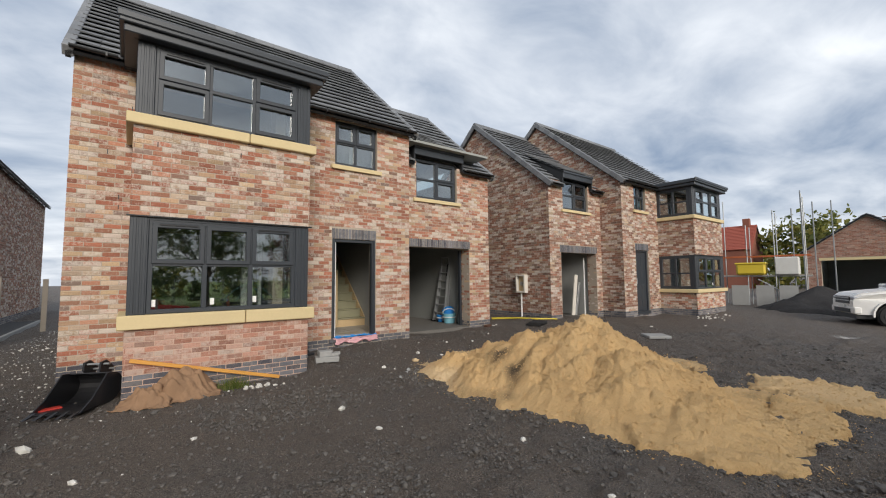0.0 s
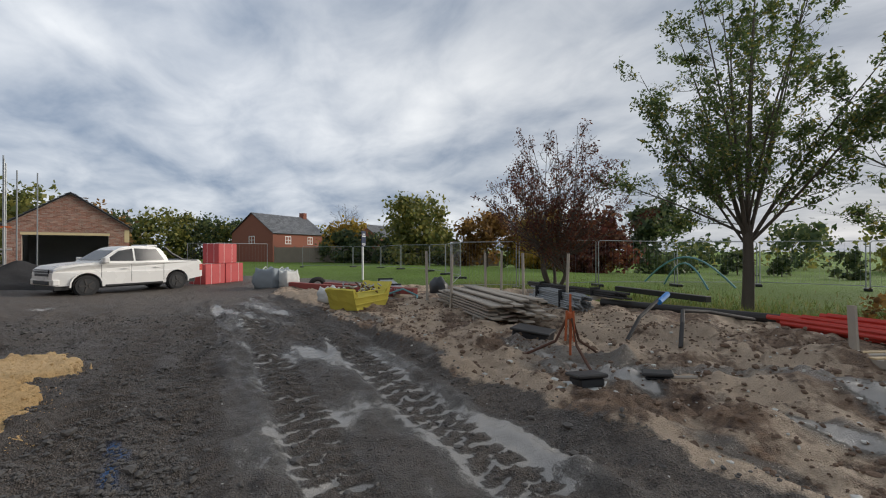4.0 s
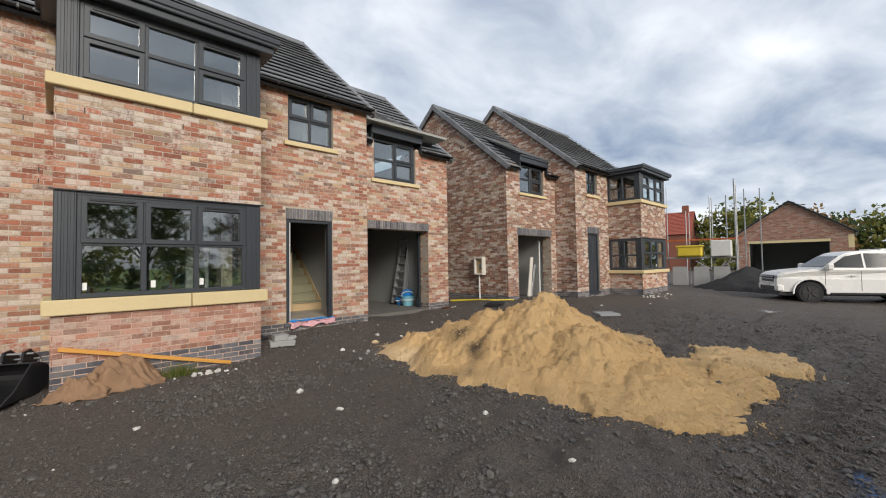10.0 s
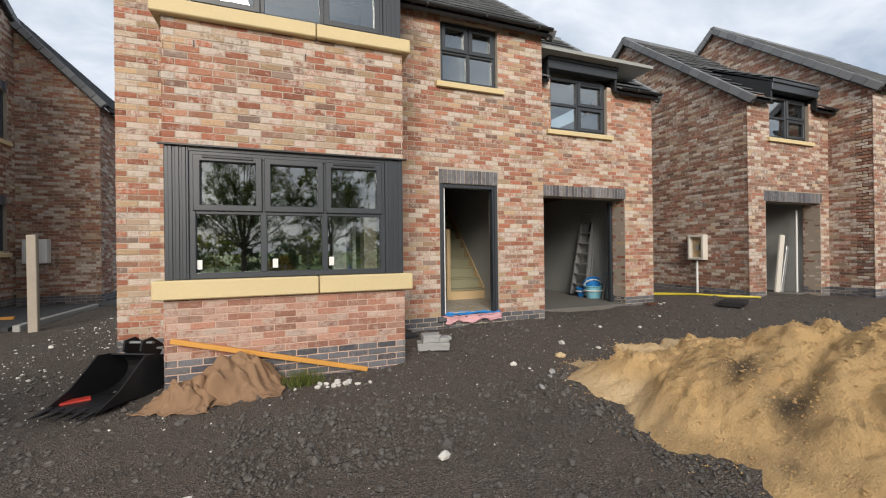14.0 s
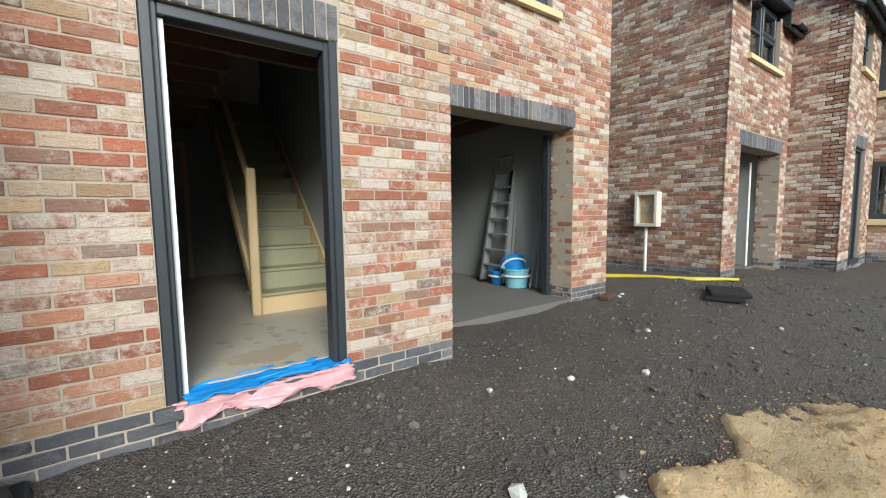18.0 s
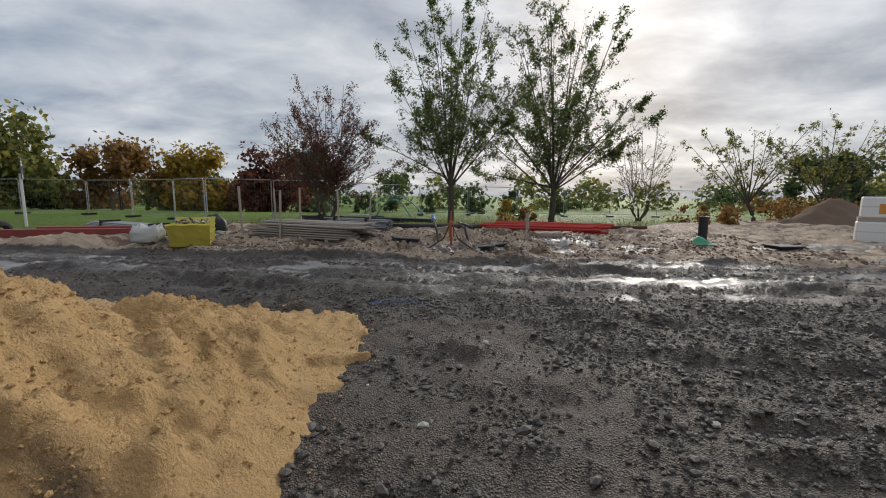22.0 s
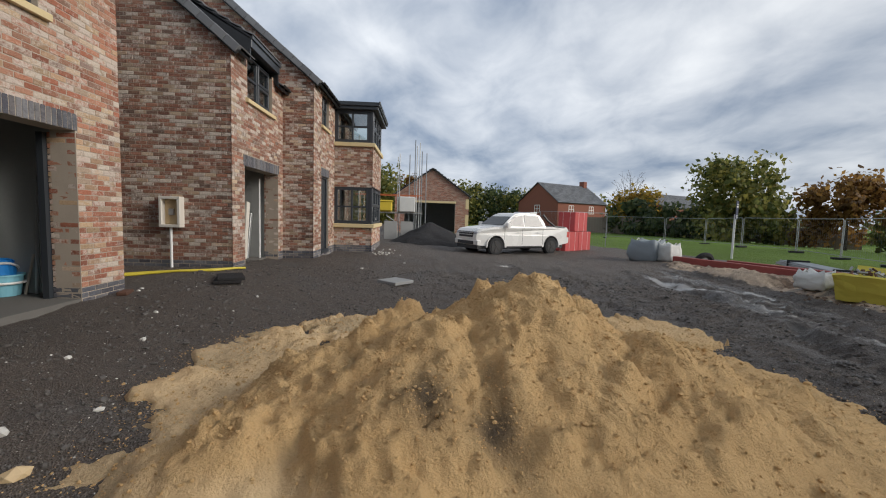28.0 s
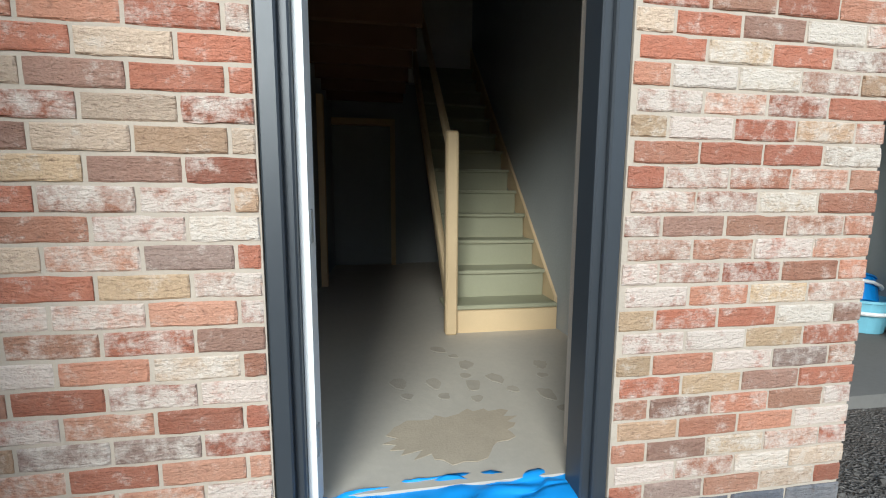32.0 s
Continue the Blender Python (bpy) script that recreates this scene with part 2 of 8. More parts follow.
AQUA = simple("pale_blue_plastic", (0.20, 0.46, 0.56), 0.5, 0, 0.14, 6, 0.05)
BLUE_FOAM = simple("bright_blue_sheet", (0.03, 0.30, 0.78), 0.6, 0, 0.08, 8, 0.1)
PINK_FILM = simple("pink_polythene", (0.62, 0.34, 0.36), 0.3, 0, 0.30, 14, 0.4, 0.6, 0.01)
RED = simple("red_plastic_duct", (0.52, 0.045, 0.03), 0.45, 0, 0.18, 4, 0.1)
RED_WRAP = simple("red_wrapped_brick_pack", (0.47, 0.065, 0.065), 0.5, 0, 0.35, 10, 0.5, 0.5, 0.012)
RED_BOARD = simple("red_painted_timber", (0.26, 0.055, 0.045), 0.7, 0, 0.35, 8, 0.3)
YELLOW = simple("yellow_woven_bag", (0.58, 0.49, 0.08), 0.75, 0, 0.2, 9, 0.6, 0.3, 0.012)
YELLOW_HOSE = simple("yellow_hose", (0.62, 0.50, 0.05), 0.5, 0, 0.1, 5, 0.05)
WHITE_BAG = simple("white_woven_bag", (0.60, 0.60, 0.57), 0.8, 0, 0.2, 8, 0.7, 0.3, 0.015)
GREY_BAG = simple("grey_woven_bag", (0.24, 0.27, 0.29), 0.8, 0, 0.2, 8, 0.6, 0.3, 0.015)
HESSIAN = simple("hessian_sacking", (0.30, 0.185, 0.11), 0.95, 0, 0.3, 25, 0.8, 0.2, 0.01)
ORANGE = simple("orange_steel", (0.46, 0.115, 0.035), 0.6, 0.1, 0.3, 7, 0.2)
ORANGE_BOARD = simple("orange_formwork", (0.62, 0.30, 0.06), 0.65, 0, 0.2, 9, 0.2)
RUST = simple("rusty_steel", (0.12, 0.06, 0.04), 0.8, 0.3, 0.4, 12, 0.4)
PIPE_BLACK = simple("black_steel_pipe", (0.035, 0.032, 0.03), 0.6, 0.1, 0.3, 5, 0.2)
TEAL = simple("teal_pipe", (0.12, 0.30, 0.32), 0.5, 0, 0.2, 5, 0.1)
GREEN_PLASTIC = simple("green_plastic", (0.06, 0.30, 0.16), 0.5, 0, 0.15, 5, 0.1)
RUBBER = simple("tyre_rubber", (0.018, 0.018, 0.019), 0.85, 0, 0.2, 20, 0.2)
SIGN_BLUE = simple("navy_sign_board", (0.025, 0.035, 0.075), 0.45, 0, 0.1, 5, 0.03)
TAR = simple("fresh_tarmac", (0.055, 0.057, 0.06), 0.9, 0, 0.3, 22, 0.7)
STONE_CHIP = simple("pale_stone_chip", (0.62, 0.60, 0.55), 0.9, 0, 0.2, 20, 0.5)
CHIP_DARK = simple("dark_stone_chip", (0.10, 0.090, 0.080), 0.62, 0, 0.75, 30, 0.5)
BARK = simple("grey_bark", (0.10, 0.085, 0.068), 0.95, 0, 0.35, 9, 0.9, 0.2, 0.02)
RENDER_FAR = simple("far_red_roof", (0.35, 0.09, 0.06), 0.8, 0, 0.2, 3, 0.2)
SLATE_FAR = simple("far_slate_roof", (0.075, 0.08, 0.088), 0.75, 0, 0.2, 2, 0.2)
FENCE_WOOD = simple("fence_boarding", (0.23, 0.19, 0.15), 0.9, 0, 0.3, 6, 0.3)


def tile_material():
    m, nodes, links, b = material("dark_grey_roof_tile", 0.62, 0, 0.45)
    r = chance(m)
    tone = ramp(m, r, [(0, (0.12, 0.127, 0.14)), (0.5, (0.165, 0.172, 0.185)), (1, (0.22, 0.228, 0.24))])
    stain = grain(m, 3.0, 5.0)
    links.new(blend(m, calc(m, "MULTIPLY", stain, 0.45), tone, (0.18, 0.185, 0.185, 1)), b.inputs["Base Color"])
    links.new(calc(m, "ADD", 0.42, calc(m, "MULTIPLY", stain, 0.35)), b.inputs["Roughness"])
    relief(m, grain(m, 60.0, 4.0), 0.3, 0.004)
    return m


TILE = tile_material()


def glass_material():
    m = bpy.data.materials.new("window_glass")
    m.use_nodes = True
    n, l = m.node_tree.nodes, m.node_tree.links
    n.clear()
    out = n.new("ShaderNodeOutputMaterial")
    clear_, gloss, mix, facing = (n.new("ShaderNodeBsdfTransparent"), n.new("ShaderNodeBsdfGlossy"), n.new("ShaderNodeMixShader"), n.new("ShaderNodeLayerWeight"))
    clear_.inputs[0].default_value = (0.80, 0.86, 0.84, 1)
    gloss.inputs["Color"].default_value = (0.95, 0.97, 1.0, 1)
    gloss.inputs["Roughness"].default_value = 0.015
    facing.inputs["Blend"].default_value = 0.5
    steep, share = n.new("ShaderNodeMath"), n.new("ShaderNodeMath")
    steep.operation, share.operation = "POWER", "MULTIPLY_ADD"
    steep.inputs[1].default_value, share.inputs[1].default_value, share.inputs[2].default_value = 5.0, 0.77, 0.23
    l.new(facing.outputs["Facing"], steep.inputs[0])
    l.new(steep.outputs[0], share.inputs[0])
    l.new(share.outputs[0], mix.inputs[0])
    l.new(clear_.outputs[0], mix.inputs[1])
    l.new(gloss.outputs[0], mix.inputs[2])
    l.new(mix.outputs[0], out.inputs["Surface"])
    return m


GLASS = glass_material()


def sand_material():
    m, nodes, links, b = material("building_sand", 0.95, 0, 0.2)
    a, f, g = grain(m, 1.4, 5.0), grain(m, 22.0, 6.0, 0.7), grain(m, 260.0, 3.0)
    tone = blend(m, a, (0.72, 0.45, 0.20, 1), (0.88, 0.61, 0.31, 1))
    tone = blend(m, calc(m, "MULTIPLY", f, 0.4), tone, (0.60, 0.385, 0.17, 1))
    tone = blend(m, ramp(m, g, [(0.62, (0,)), (0.72, (0.8,))]), tone, (0.66, 0.52, 0.36, 1))
    crumbs = grain(m, 62.0, 4.0, 0.65)
    tone = blend(m, ramp(m, crumbs, [(0.52, (0,)), (0.66, (0.2,))]), tone, (0.40, 0.25, 0.11, 1))
    # dry pale sand where it lies thin, and spilled dark planings: masks on the mesh
    thin = node(m, "ShaderNodeAttribute")
    thin.attribute_name = "thin"
    tone = blend(m, calc(m, "MULTIPLY", thin.outputs["Fac"], calc(m, "ADD", 0.35, calc(m, "MULTIPLY", a, 0.9)), True), tone, (0.85, 0.63, 0.37, 1))
    mask = node(m, "ShaderNodeAttribute")
    mask.attribute_name = "spill"
    broken = calc(m, "MULTIPLY", mask.outputs["Fac"], ramp(m, grain(m, 40.0, 5.0, 0.75), [(0.30, (0,)), (0.44, (1,))]))
    links.new(blend(m, broken, tone, (0.04, 0.037, 0.035, 1)), b.inputs["Base Color"])
    relief(m, calc(m, "ADD", f, calc(m, "ADD", calc(m, "MULTIPLY", crumbs, 0.7), calc(m, "MULTIPLY", g, 0.3))), 1.0, 0.028)
    return m


SAND = sand_material()


def ground_material():
    """Dark road planings, churned brown soil and rough grass; the masks on the mesh say which lies where and where water stands."""
    m, nodes, links, b = material("site_ground", 0.9, 0, 0.5)

    def mask(name):
        n = node(m, "ShaderNodeAttribute")
        n.attribute_name = name
        return n.outputs["Fac"]

    c1, c2, c3 = grain(m, 0.7, 6.0, 0.65), grain(m, 9.0, 6.0, 0.7), grain(m, 75.0, 4.0, 0.7)
    vor = node(m, "ShaderNodeTexVoronoi", Scale=78.0)
    links.new(place(m), vor.inputs["Vector"])
    chip = node(m, "ShaderNodeSeparateColor")
    links.new(vor.outputs["Color"], chip.inputs[0])
    pl = blend(m, chip.outputs[0], (0.020, 0.0175, 0.0155, 1), (0.30, 0.272, 0.245, 1))
    pl = blend(m, calc(m, "MULTIPLY", c2, 0.6), pl, (0.050, 0.043, 0.037, 1))
    brown = blend(m, calc(m, "ADD", calc(m, "MULTIPLY", c2, 0.45), calc(m, "MULTIPLY", chip.outputs[2], 0.55)), (0.022, 0.017, 0.013, 1), (0.25, 0.20, 0.16, 1))
    pl = blend(m, ramp(m, calc(m, "ADD", c1, calc(m, "MULTIPLY", calc(m, "SUBTRACT", c2, 0.5), 0.3)), [(0.33, (0.1,)), (0.50, (0.85,))]), pl, brown)
    pl = blend(m, ramp(m, calc(m, "MULTIPLY", chip.outputs[1], c3), [(0.52, (0,)), (0.58, (1,))]), pl, (0.40, 0.37, 0.33, 1))
    clod = grain(m, 3.2, 6.0, 0.7)
    soil = blend(m, ramp(m, calc(m, "ADD", calc(m, "MULTIPLY", c2, 0.5), calc(m, "MULTIPLY", clod, 0.5)), [(0.36, (0,)), (0.62, (1,))]), (0.060, 0.034, 0.022, 1), (0.42, 0.275, 0.175, 1))
    soil = blend(m, ramp(m, calc(m, "ADD", c1, calc(m, "MULTIPLY", calc(m, "SUBTRACT", clod, 0.5), 0.35)), [(0.44, (0,)), (0.51, (0.92,))]), soil, blend(m, c2, (0.48, 0.345, 0.235, 1), (0.84, 0.67, 0.49, 1)))
    soil = blend(m, ramp(m, c3, [(0.66, (0,)), (0.74, (0.9,))]), soil, (0.46, 0.43, 0.38, 1))
    turf = blend(m, c2, (0.075, 0.12, 0.024, 1), (0.17, 0.25, 0.05, 1))
    turf = blend(m, ramp(m, grain(m, 0.09, 5.0), [(0.4, (0,)), (0.65, (0.6,))]), turf, (0.20, 0.32, 0.06, 1))
    edge = calc(m, "MULTIPLY", calc(m, "SUBTRACT", c2, 0.5), 0.7)
    is_soil = ramp(m, calc(m, "ADD", mask("soil"), edge), [(0.42, (0,)), (0.58, (1,))])
    is_turf = ramp(m, calc(m, "ADD", mask("turf"), edge), [(0.42, (0,)), (0.58, (1,))])
    col = blend(m, is_turf, blend(m, is_soil, pl, soil), turf)
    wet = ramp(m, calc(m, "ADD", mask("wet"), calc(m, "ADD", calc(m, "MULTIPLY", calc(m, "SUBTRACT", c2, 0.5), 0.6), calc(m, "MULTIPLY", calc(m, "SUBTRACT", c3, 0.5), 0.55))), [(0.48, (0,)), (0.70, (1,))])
    sheen = calc(m, "SUBTRACT", 0.5, calc(m, "MULTIPLY", is_turf, 0.42))
    links.new(sheen, b.inputs["Specular IOR Level"])
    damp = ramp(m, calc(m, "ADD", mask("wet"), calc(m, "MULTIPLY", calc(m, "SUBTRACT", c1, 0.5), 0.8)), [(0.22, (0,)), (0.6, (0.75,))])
    # wet and damp ground is painted paler: sky sheen put into the colour
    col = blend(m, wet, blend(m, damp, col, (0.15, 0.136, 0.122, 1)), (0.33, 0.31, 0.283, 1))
    blue = mask("paint")
    col = blend(m, calc(m, "MULTIPLY", blue, ramp(m, c3, [(0.35, (0,)), (0.5, (1,))])), col, (0.03, 0.16, 0.42, 1))
    links.new(col, b.inputs["Base Color"])
    dry = calc(m, "SUBTRACT", 0.68, calc(m, "MULTIPLY", damp, 0.55))
    links.new(calc(m, "ADD", calc(m, "MULTIPLY", dry, calc(m, "SUBTRACT", 1.0, wet)), calc(m, "MULTIPLY", wet, 0.2)), b.inputs["Roughness"])
    h = calc(m, "ADD", calc(m, "MULTIPLY", vor.outputs["Distance"], 1.2), calc(m, "ADD", c2, calc(m, "MULTIPLY", c3, 0.5)))
    relief(m, calc(m, "MULTIPLY", h, calc(m, "SUBTRACT", 1.0, calc(m, "MULTIPLY", wet, 0.86))), 1.0, 0.028)
    return m


GROUND = ground_material()


def leaf_material(name, stops):
    m, nodes, links, b = material(name, 0.6, 0, 0.3)
    g = node(m, "ShaderNodeNewGeometry")
    links.new(ramp(m, g.outputs["Random Per Island"], stops), b.inputs["Base Color"])
    # light comes through the blades
    thin, both, out = node(m, "ShaderNodeBsdfTranslucent"), node(m, "ShaderNodeMixShader"), nodes["Material Output"]
    both.inputs[0].default_value = 0.45
    tone = ramp(m, g.outputs["Random Per Island"], [(p, tuple(min(1.0, 1.5 * c) for c in col)) for p, col in stops])
    links.new(tone, thin.inputs["Color"])
    links.new(b.outputs[0], both.inputs[1])
    links.new(thin.outputs[0], both.inputs[2])
    links.new(both.outputs[0], out.inputs["Surface"])
    return m


LEAF_GREEN = leaf_material("green_leaves", [(0, (0.045, 0.075, 0.026)), (0.6, (0.085, 0.125, 0.042)), (0.9, (0.16, 0.18, 0.05)), (1, (0.28, 0.22, 0.05))])
LEAF_DARK = leaf_material("dark_leaves", [(0, (0.030, 0.051, 0.024)), (0.6, (0.068, 0.095, 0.038)), (1, (0.135, 0.149, 0.054))])
LEAF_OLIVE = leaf_material("olive_leaves", [(0, (0.068, 0.088, 0.027)), (0.5, (0.149, 0.162, 0.043)), (1, (0.284, 0.243, 0.061))])
LEAF_GOLD = leaf_material("golden_leaves", [(0, (0.13, 0.11, 0.025)), (0.5, (0.29, 0.20, 0.03)), (1, (0.40, 0.25, 0.04))])
LEAF_RUSSET = leaf_material("russet_leaves", [(0, (0.05, 0.016, 0.014)), (0.5, (0.09, 0.03, 0.022)), (1, (0.15, 0.065, 0.03))])
LEAF_BROWN = leaf_material("brown_leaves", [(0, (0.095, 0.054, 0.020)), (0.5, (0.203, 0.108, 0.034)), (1, (0.324, 0.189, 0.054))])
GRASS_BLADE = leaf_material("grass_blades", [(0, (0.06, 0.09, 0.02)), (0.5, (0.13, 0.17, 0.035)), (1, (0.25, 0.22, 0.09))])
DIRTY_FLOOR = simple("muddy_concrete_floor", (0.15, 0.14, 0.125), 0.9, 0, 0.35, 4, 0.6)

# ---- building blocks ----
def mesh_of(name, verts, faces, smooth=False):
    me = bpy.data.meshes.new(name)
    me.from_pydata([tuple(v) for v in verts], [], faces)
    if smooth:
        me.polygons.foreach_set("use_smooth", [True] * len(me.polygons))
    me.update()
    return me


def part(name, shape, mat, parent=None, label="", at=None, smooth=False):
    """Links a bmesh or a mesh as one object under a thing or a part."""
    if isinstance(shape, bmesh.types.BMesh):
        me = bpy.data.meshes.new(name)
        shape.to_mesh(me)
        shape.free()
        if smooth:
            me.polygons.foreach_set("use_smooth", [True] * len(me.polygons))
    else:
        me = shape
    if mat and not me.materials:
        me.materials.append(mat)
    ob = new(name, me)
    if parent:
        ob.parent = parent
    if at is not None:
        ob.matrix_basis = at
    return tagged(ob, label)


def thing(name, label, category, at=None, group="", kind=""):
    ob = new(name)
    ob.empty_display_size = 0.1
    if at is not None:
        ob.matrix_basis = at
    return tagged(ob, label, category, group, kind)


def box(bm, x0, x1, y0, y1, z0, z1, bevel=0.0, m=None):
    got = bmesh.ops.create_cube(bm, size=1.0, matrix=Matrix.Translation(((x0 + x1) / 2, (y0 + y1) / 2, (z0 + z1) / 2)) @ Matrix.Diagonal((abs(x1 - x0), abs(y1 - y0), abs(z1 - z0), 1)))
    if bevel:
        edges = list({e for v in got["verts"] for e in v.link_edges})
        got = bmesh.ops.bevel(bm, geom=edges, offset=bevel, segments=1, affect="EDGES", profile=0.5)
    if m is not None:
        bmesh.ops.transform(bm, matrix=m, verts=list({v for v in got["verts"]}))
    return bm


def boxes(*rows, bevel=0.0):
    bm = bmesh.new()
    for r in rows:
        box(bm, *r, bevel=bevel)
    return bm


def tube(bm, points, radius, sides=8, radius_end=None):
    """A round bar along points."""
    pts = [Vector(p) for p in points]
    rings = []
    for i, p in enumerate(pts):
        d = (pts[min(i + 1, len(pts) - 1)] - pts[max(i - 1, 0)]).normalized()
        a = d.cross(Vector((0, 0, 1)) if abs(d.z) < 0.9 else Vector((1, 0, 0))).normalized()
        b = d.cross(a)
        r = radius if radius_end is None else radius + (radius_end - radius) * i / max(1, len(pts) - 1)
        rings.append([bm.verts.new(p + r * (math.cos(t) * a + math.sin(t) * b)) for t in [2 * math.pi * k / sides for k in range(sides)]])
    for q, s in zip(rings, rings[1:]):
        for k in range(sides):
            bm.faces.new((q[k], q[(k + 1) % sides], s[(k + 1) % sides], s[k]))
    bm.faces.new(rings[0][::-1])
    bm.faces.new(rings[-1])
    return bm


def prism(bm, outline, y0, y1, m=None):
    """An outline in x and z, drawn out along y."""
    a = [bm.verts.new((x, y0, z)) for x, z in outline]
    b = [bm.verts.new((x, y1, z)) for x, z in outline]
    n = len(a)
    for k in range(n):
        bm.faces.new((a[k], a[(k + 1) % n], b[(k + 1) % n], b[k]))
    bm.faces.new(a[::-1])
    bm.faces.new(b)
    if m is not None:
        bmesh.ops.transform(bm, matrix=m, verts=a + b)
    bmesh.ops.recalc_face_normals(bm, faces=bm.faces)
    return bm


rng = np.random.default_rng(7)


def value_noise(x, y, seed=0):
    """Smooth noise from -1 to 1 over arrays."""
    xi, yi = np.floor(x).astype(np.int64), np.floor(y).astype(np.int64)
    fx, fy = x - xi, y - yi

    def at(i, j):
        h = (i * 374761393 + j * 668265263 + seed * 144665) & 0xFFFFFFFF
        h = ((h ^ (h >> 13)) * 1274126177) & 0xFFFFFFFF
        return ((h ^ (h >> 16)) & 0xFFFF) / 32767.5 - 1

    u, v = fx * fx * (3 - 2 * fx), fy * fy * (3 - 2 * fy)
    return (at(xi, yi) * (1 - u) + at(xi + 1, yi) * u) * (1 - v) + (at(xi, yi + 1) * (1 - u) + at(xi + 1, yi + 1) * u) * v


def fractal(x, y, octaves=4, seed=0, gain=0.5):
    out, amp = np.zeros_like(x), 1.0
    for k in range(octaves):
        out += amp * value_noise(x * 2**k, y * 2**k, seed + k)
        amp *= gain
    return out


# ---- brickwork ----
COURSE, LONG = 0.075 / SIZE, 0.225 / SIZE
TALL = COURSE - 0.009
brick_shapes = {}


def worn_brick(l, h, depth=0.014, n=4):
    """Points and faces of a hand-made brick: an uneven outline, a rounded arris and a slightly hollow face."""
    j = lambda a: random.uniform(-a, a)
    along = [l * k / n for k in range(1, n)]
    ring = [(0.001, 0.001)] + [(x + j(0.006), j(0.0022)) for x in along] + [(l - 0.001, 0.001), (l + j(0.0015), h / 2 + j(0.01)), (l - 0.001, h - 0.001)] + [(x + j(0.006), h + j(0.0022)) for x in along[::-1]] + [(0.001, h - 0.001), (j(0.0015), h / 2 + j(0.01))]
    m = len(ring)
    v = [(x, depth, z) for x, z in ring] + [(x, 0.0035 + j(0.0012), z) for x, z in ring]
    for x, z in ring:
        e = 0.0045 + j(0.002)
        v.append((min(max(x, e), l - e), j(0.0009), min(max(z, e), h - e)))
    f = [(k + o, (k + 1) % m + o, (k + 1) % m + o + m, k + o + m) for o in (0, m) for k in range(m)]
    return v, f + [tuple(range(2 * m, 3 * m))]


def brick_box(length, height=TALL, depth=0.03):
    """A brick's face with slightly worn edges; the face lies at y = 0."""
    key = (round(length, 3), round(height, 3))
    if key not in brick_shapes:
        made = []
        for k in range(5):
            v, f = worn_brick(key[0], key[1], depth)
            made.append(mesh_of("brick", v, f))
        brick_shapes[key] = made
    return random.choice(brick_shapes[key])


def laid(length, z0, z1, holes, limit=None, lap=0.0):
    """Half-bond courses over a wall: (u, z, length) of each brick, cut at the holes and the ends."""
    out, k = [], 0
    z = z0
    unit = 2 * (length + 0.01) / max(2, round(2 * (length + 0.01) / LONG))
    while z < z1 - 0.02:
        u = -unit / 2 * (k % 2)
        while u < length - 0.01:
            a, b = max(u, 0.0), min(u + unit - 0.009, length)
            a, b = (a - lap if a == 0 else a), (b + lap if b == length else b)
            spans = [(a, b)]
            for h0, h1, g0, g1 in holes:
                if z + 0.036 > g0 and z + 0.036 < g1:
                    cut = []
                    for p, q in spans:
                        if q <= h0 or p >= h1:
                            cut.append((p, q))
                        else:
                            if p < h0:
                                cut.append((p, h0 - 0.004))
                            if q > h1:
                                cut.append((h1 + 0.004, q))
                    spans = cut
            for p, q in spans:
                if limit:
                    lo, hi = limit(z + 0.063)
                    p, q = max(p, lo), min(q, hi)
                if q - p > 0.03:
                    out.append((p, z + 0.005, q - p))
            u += unit
        k += 1
        z += COURSE
    return out


def joined_bricks(name, rows, mat, parent, seed=0):
    r = np.random.default_rng(seed)
    verts, faces, n = [], [], 0
    for u, z, l in rows:
        dy = r.uniform(-0.002, 0.0025)
        e, h = 0.004, TALL
        if mat is not BRICK_RED:
            v, f = worn_brick(l, h)
            verts += [(u + x, y + dy, z + w) for x, y, w in v]
            faces += [tuple(n + i for i in q) for q in f]
            n += len(v)
            continue
        verts += [(u, 0.03, z), (u + l, 0.03, z), (u + l, 0.03, z + h), (u, 0.03, z + h), (u, e + dy, z), (u + l, e + dy, z), (u + l, e + dy, z + h), (u, e + dy, z + h),
                  (u + e, dy, z + e), (u + l - e, dy, z + e), (u + l - e, dy, z + h - e), (u + e, dy, z + h - e)]
        faces += [tuple(n + i for i in f) for f in ((4, 5, 9, 8), (5, 6, 10, 9), (6, 7, 11, 10), (7, 4, 8, 11), (8, 9, 10, 11), (0, 1, 5, 4), (1, 2, 6, 5), (2, 3, 7, 6), (3, 0, 4, 7))]
        n += 12
    if not rows:
        return None
    return tagged(part(name, mesh_of(name, verts, faces), mat, parent), kind="stuff")


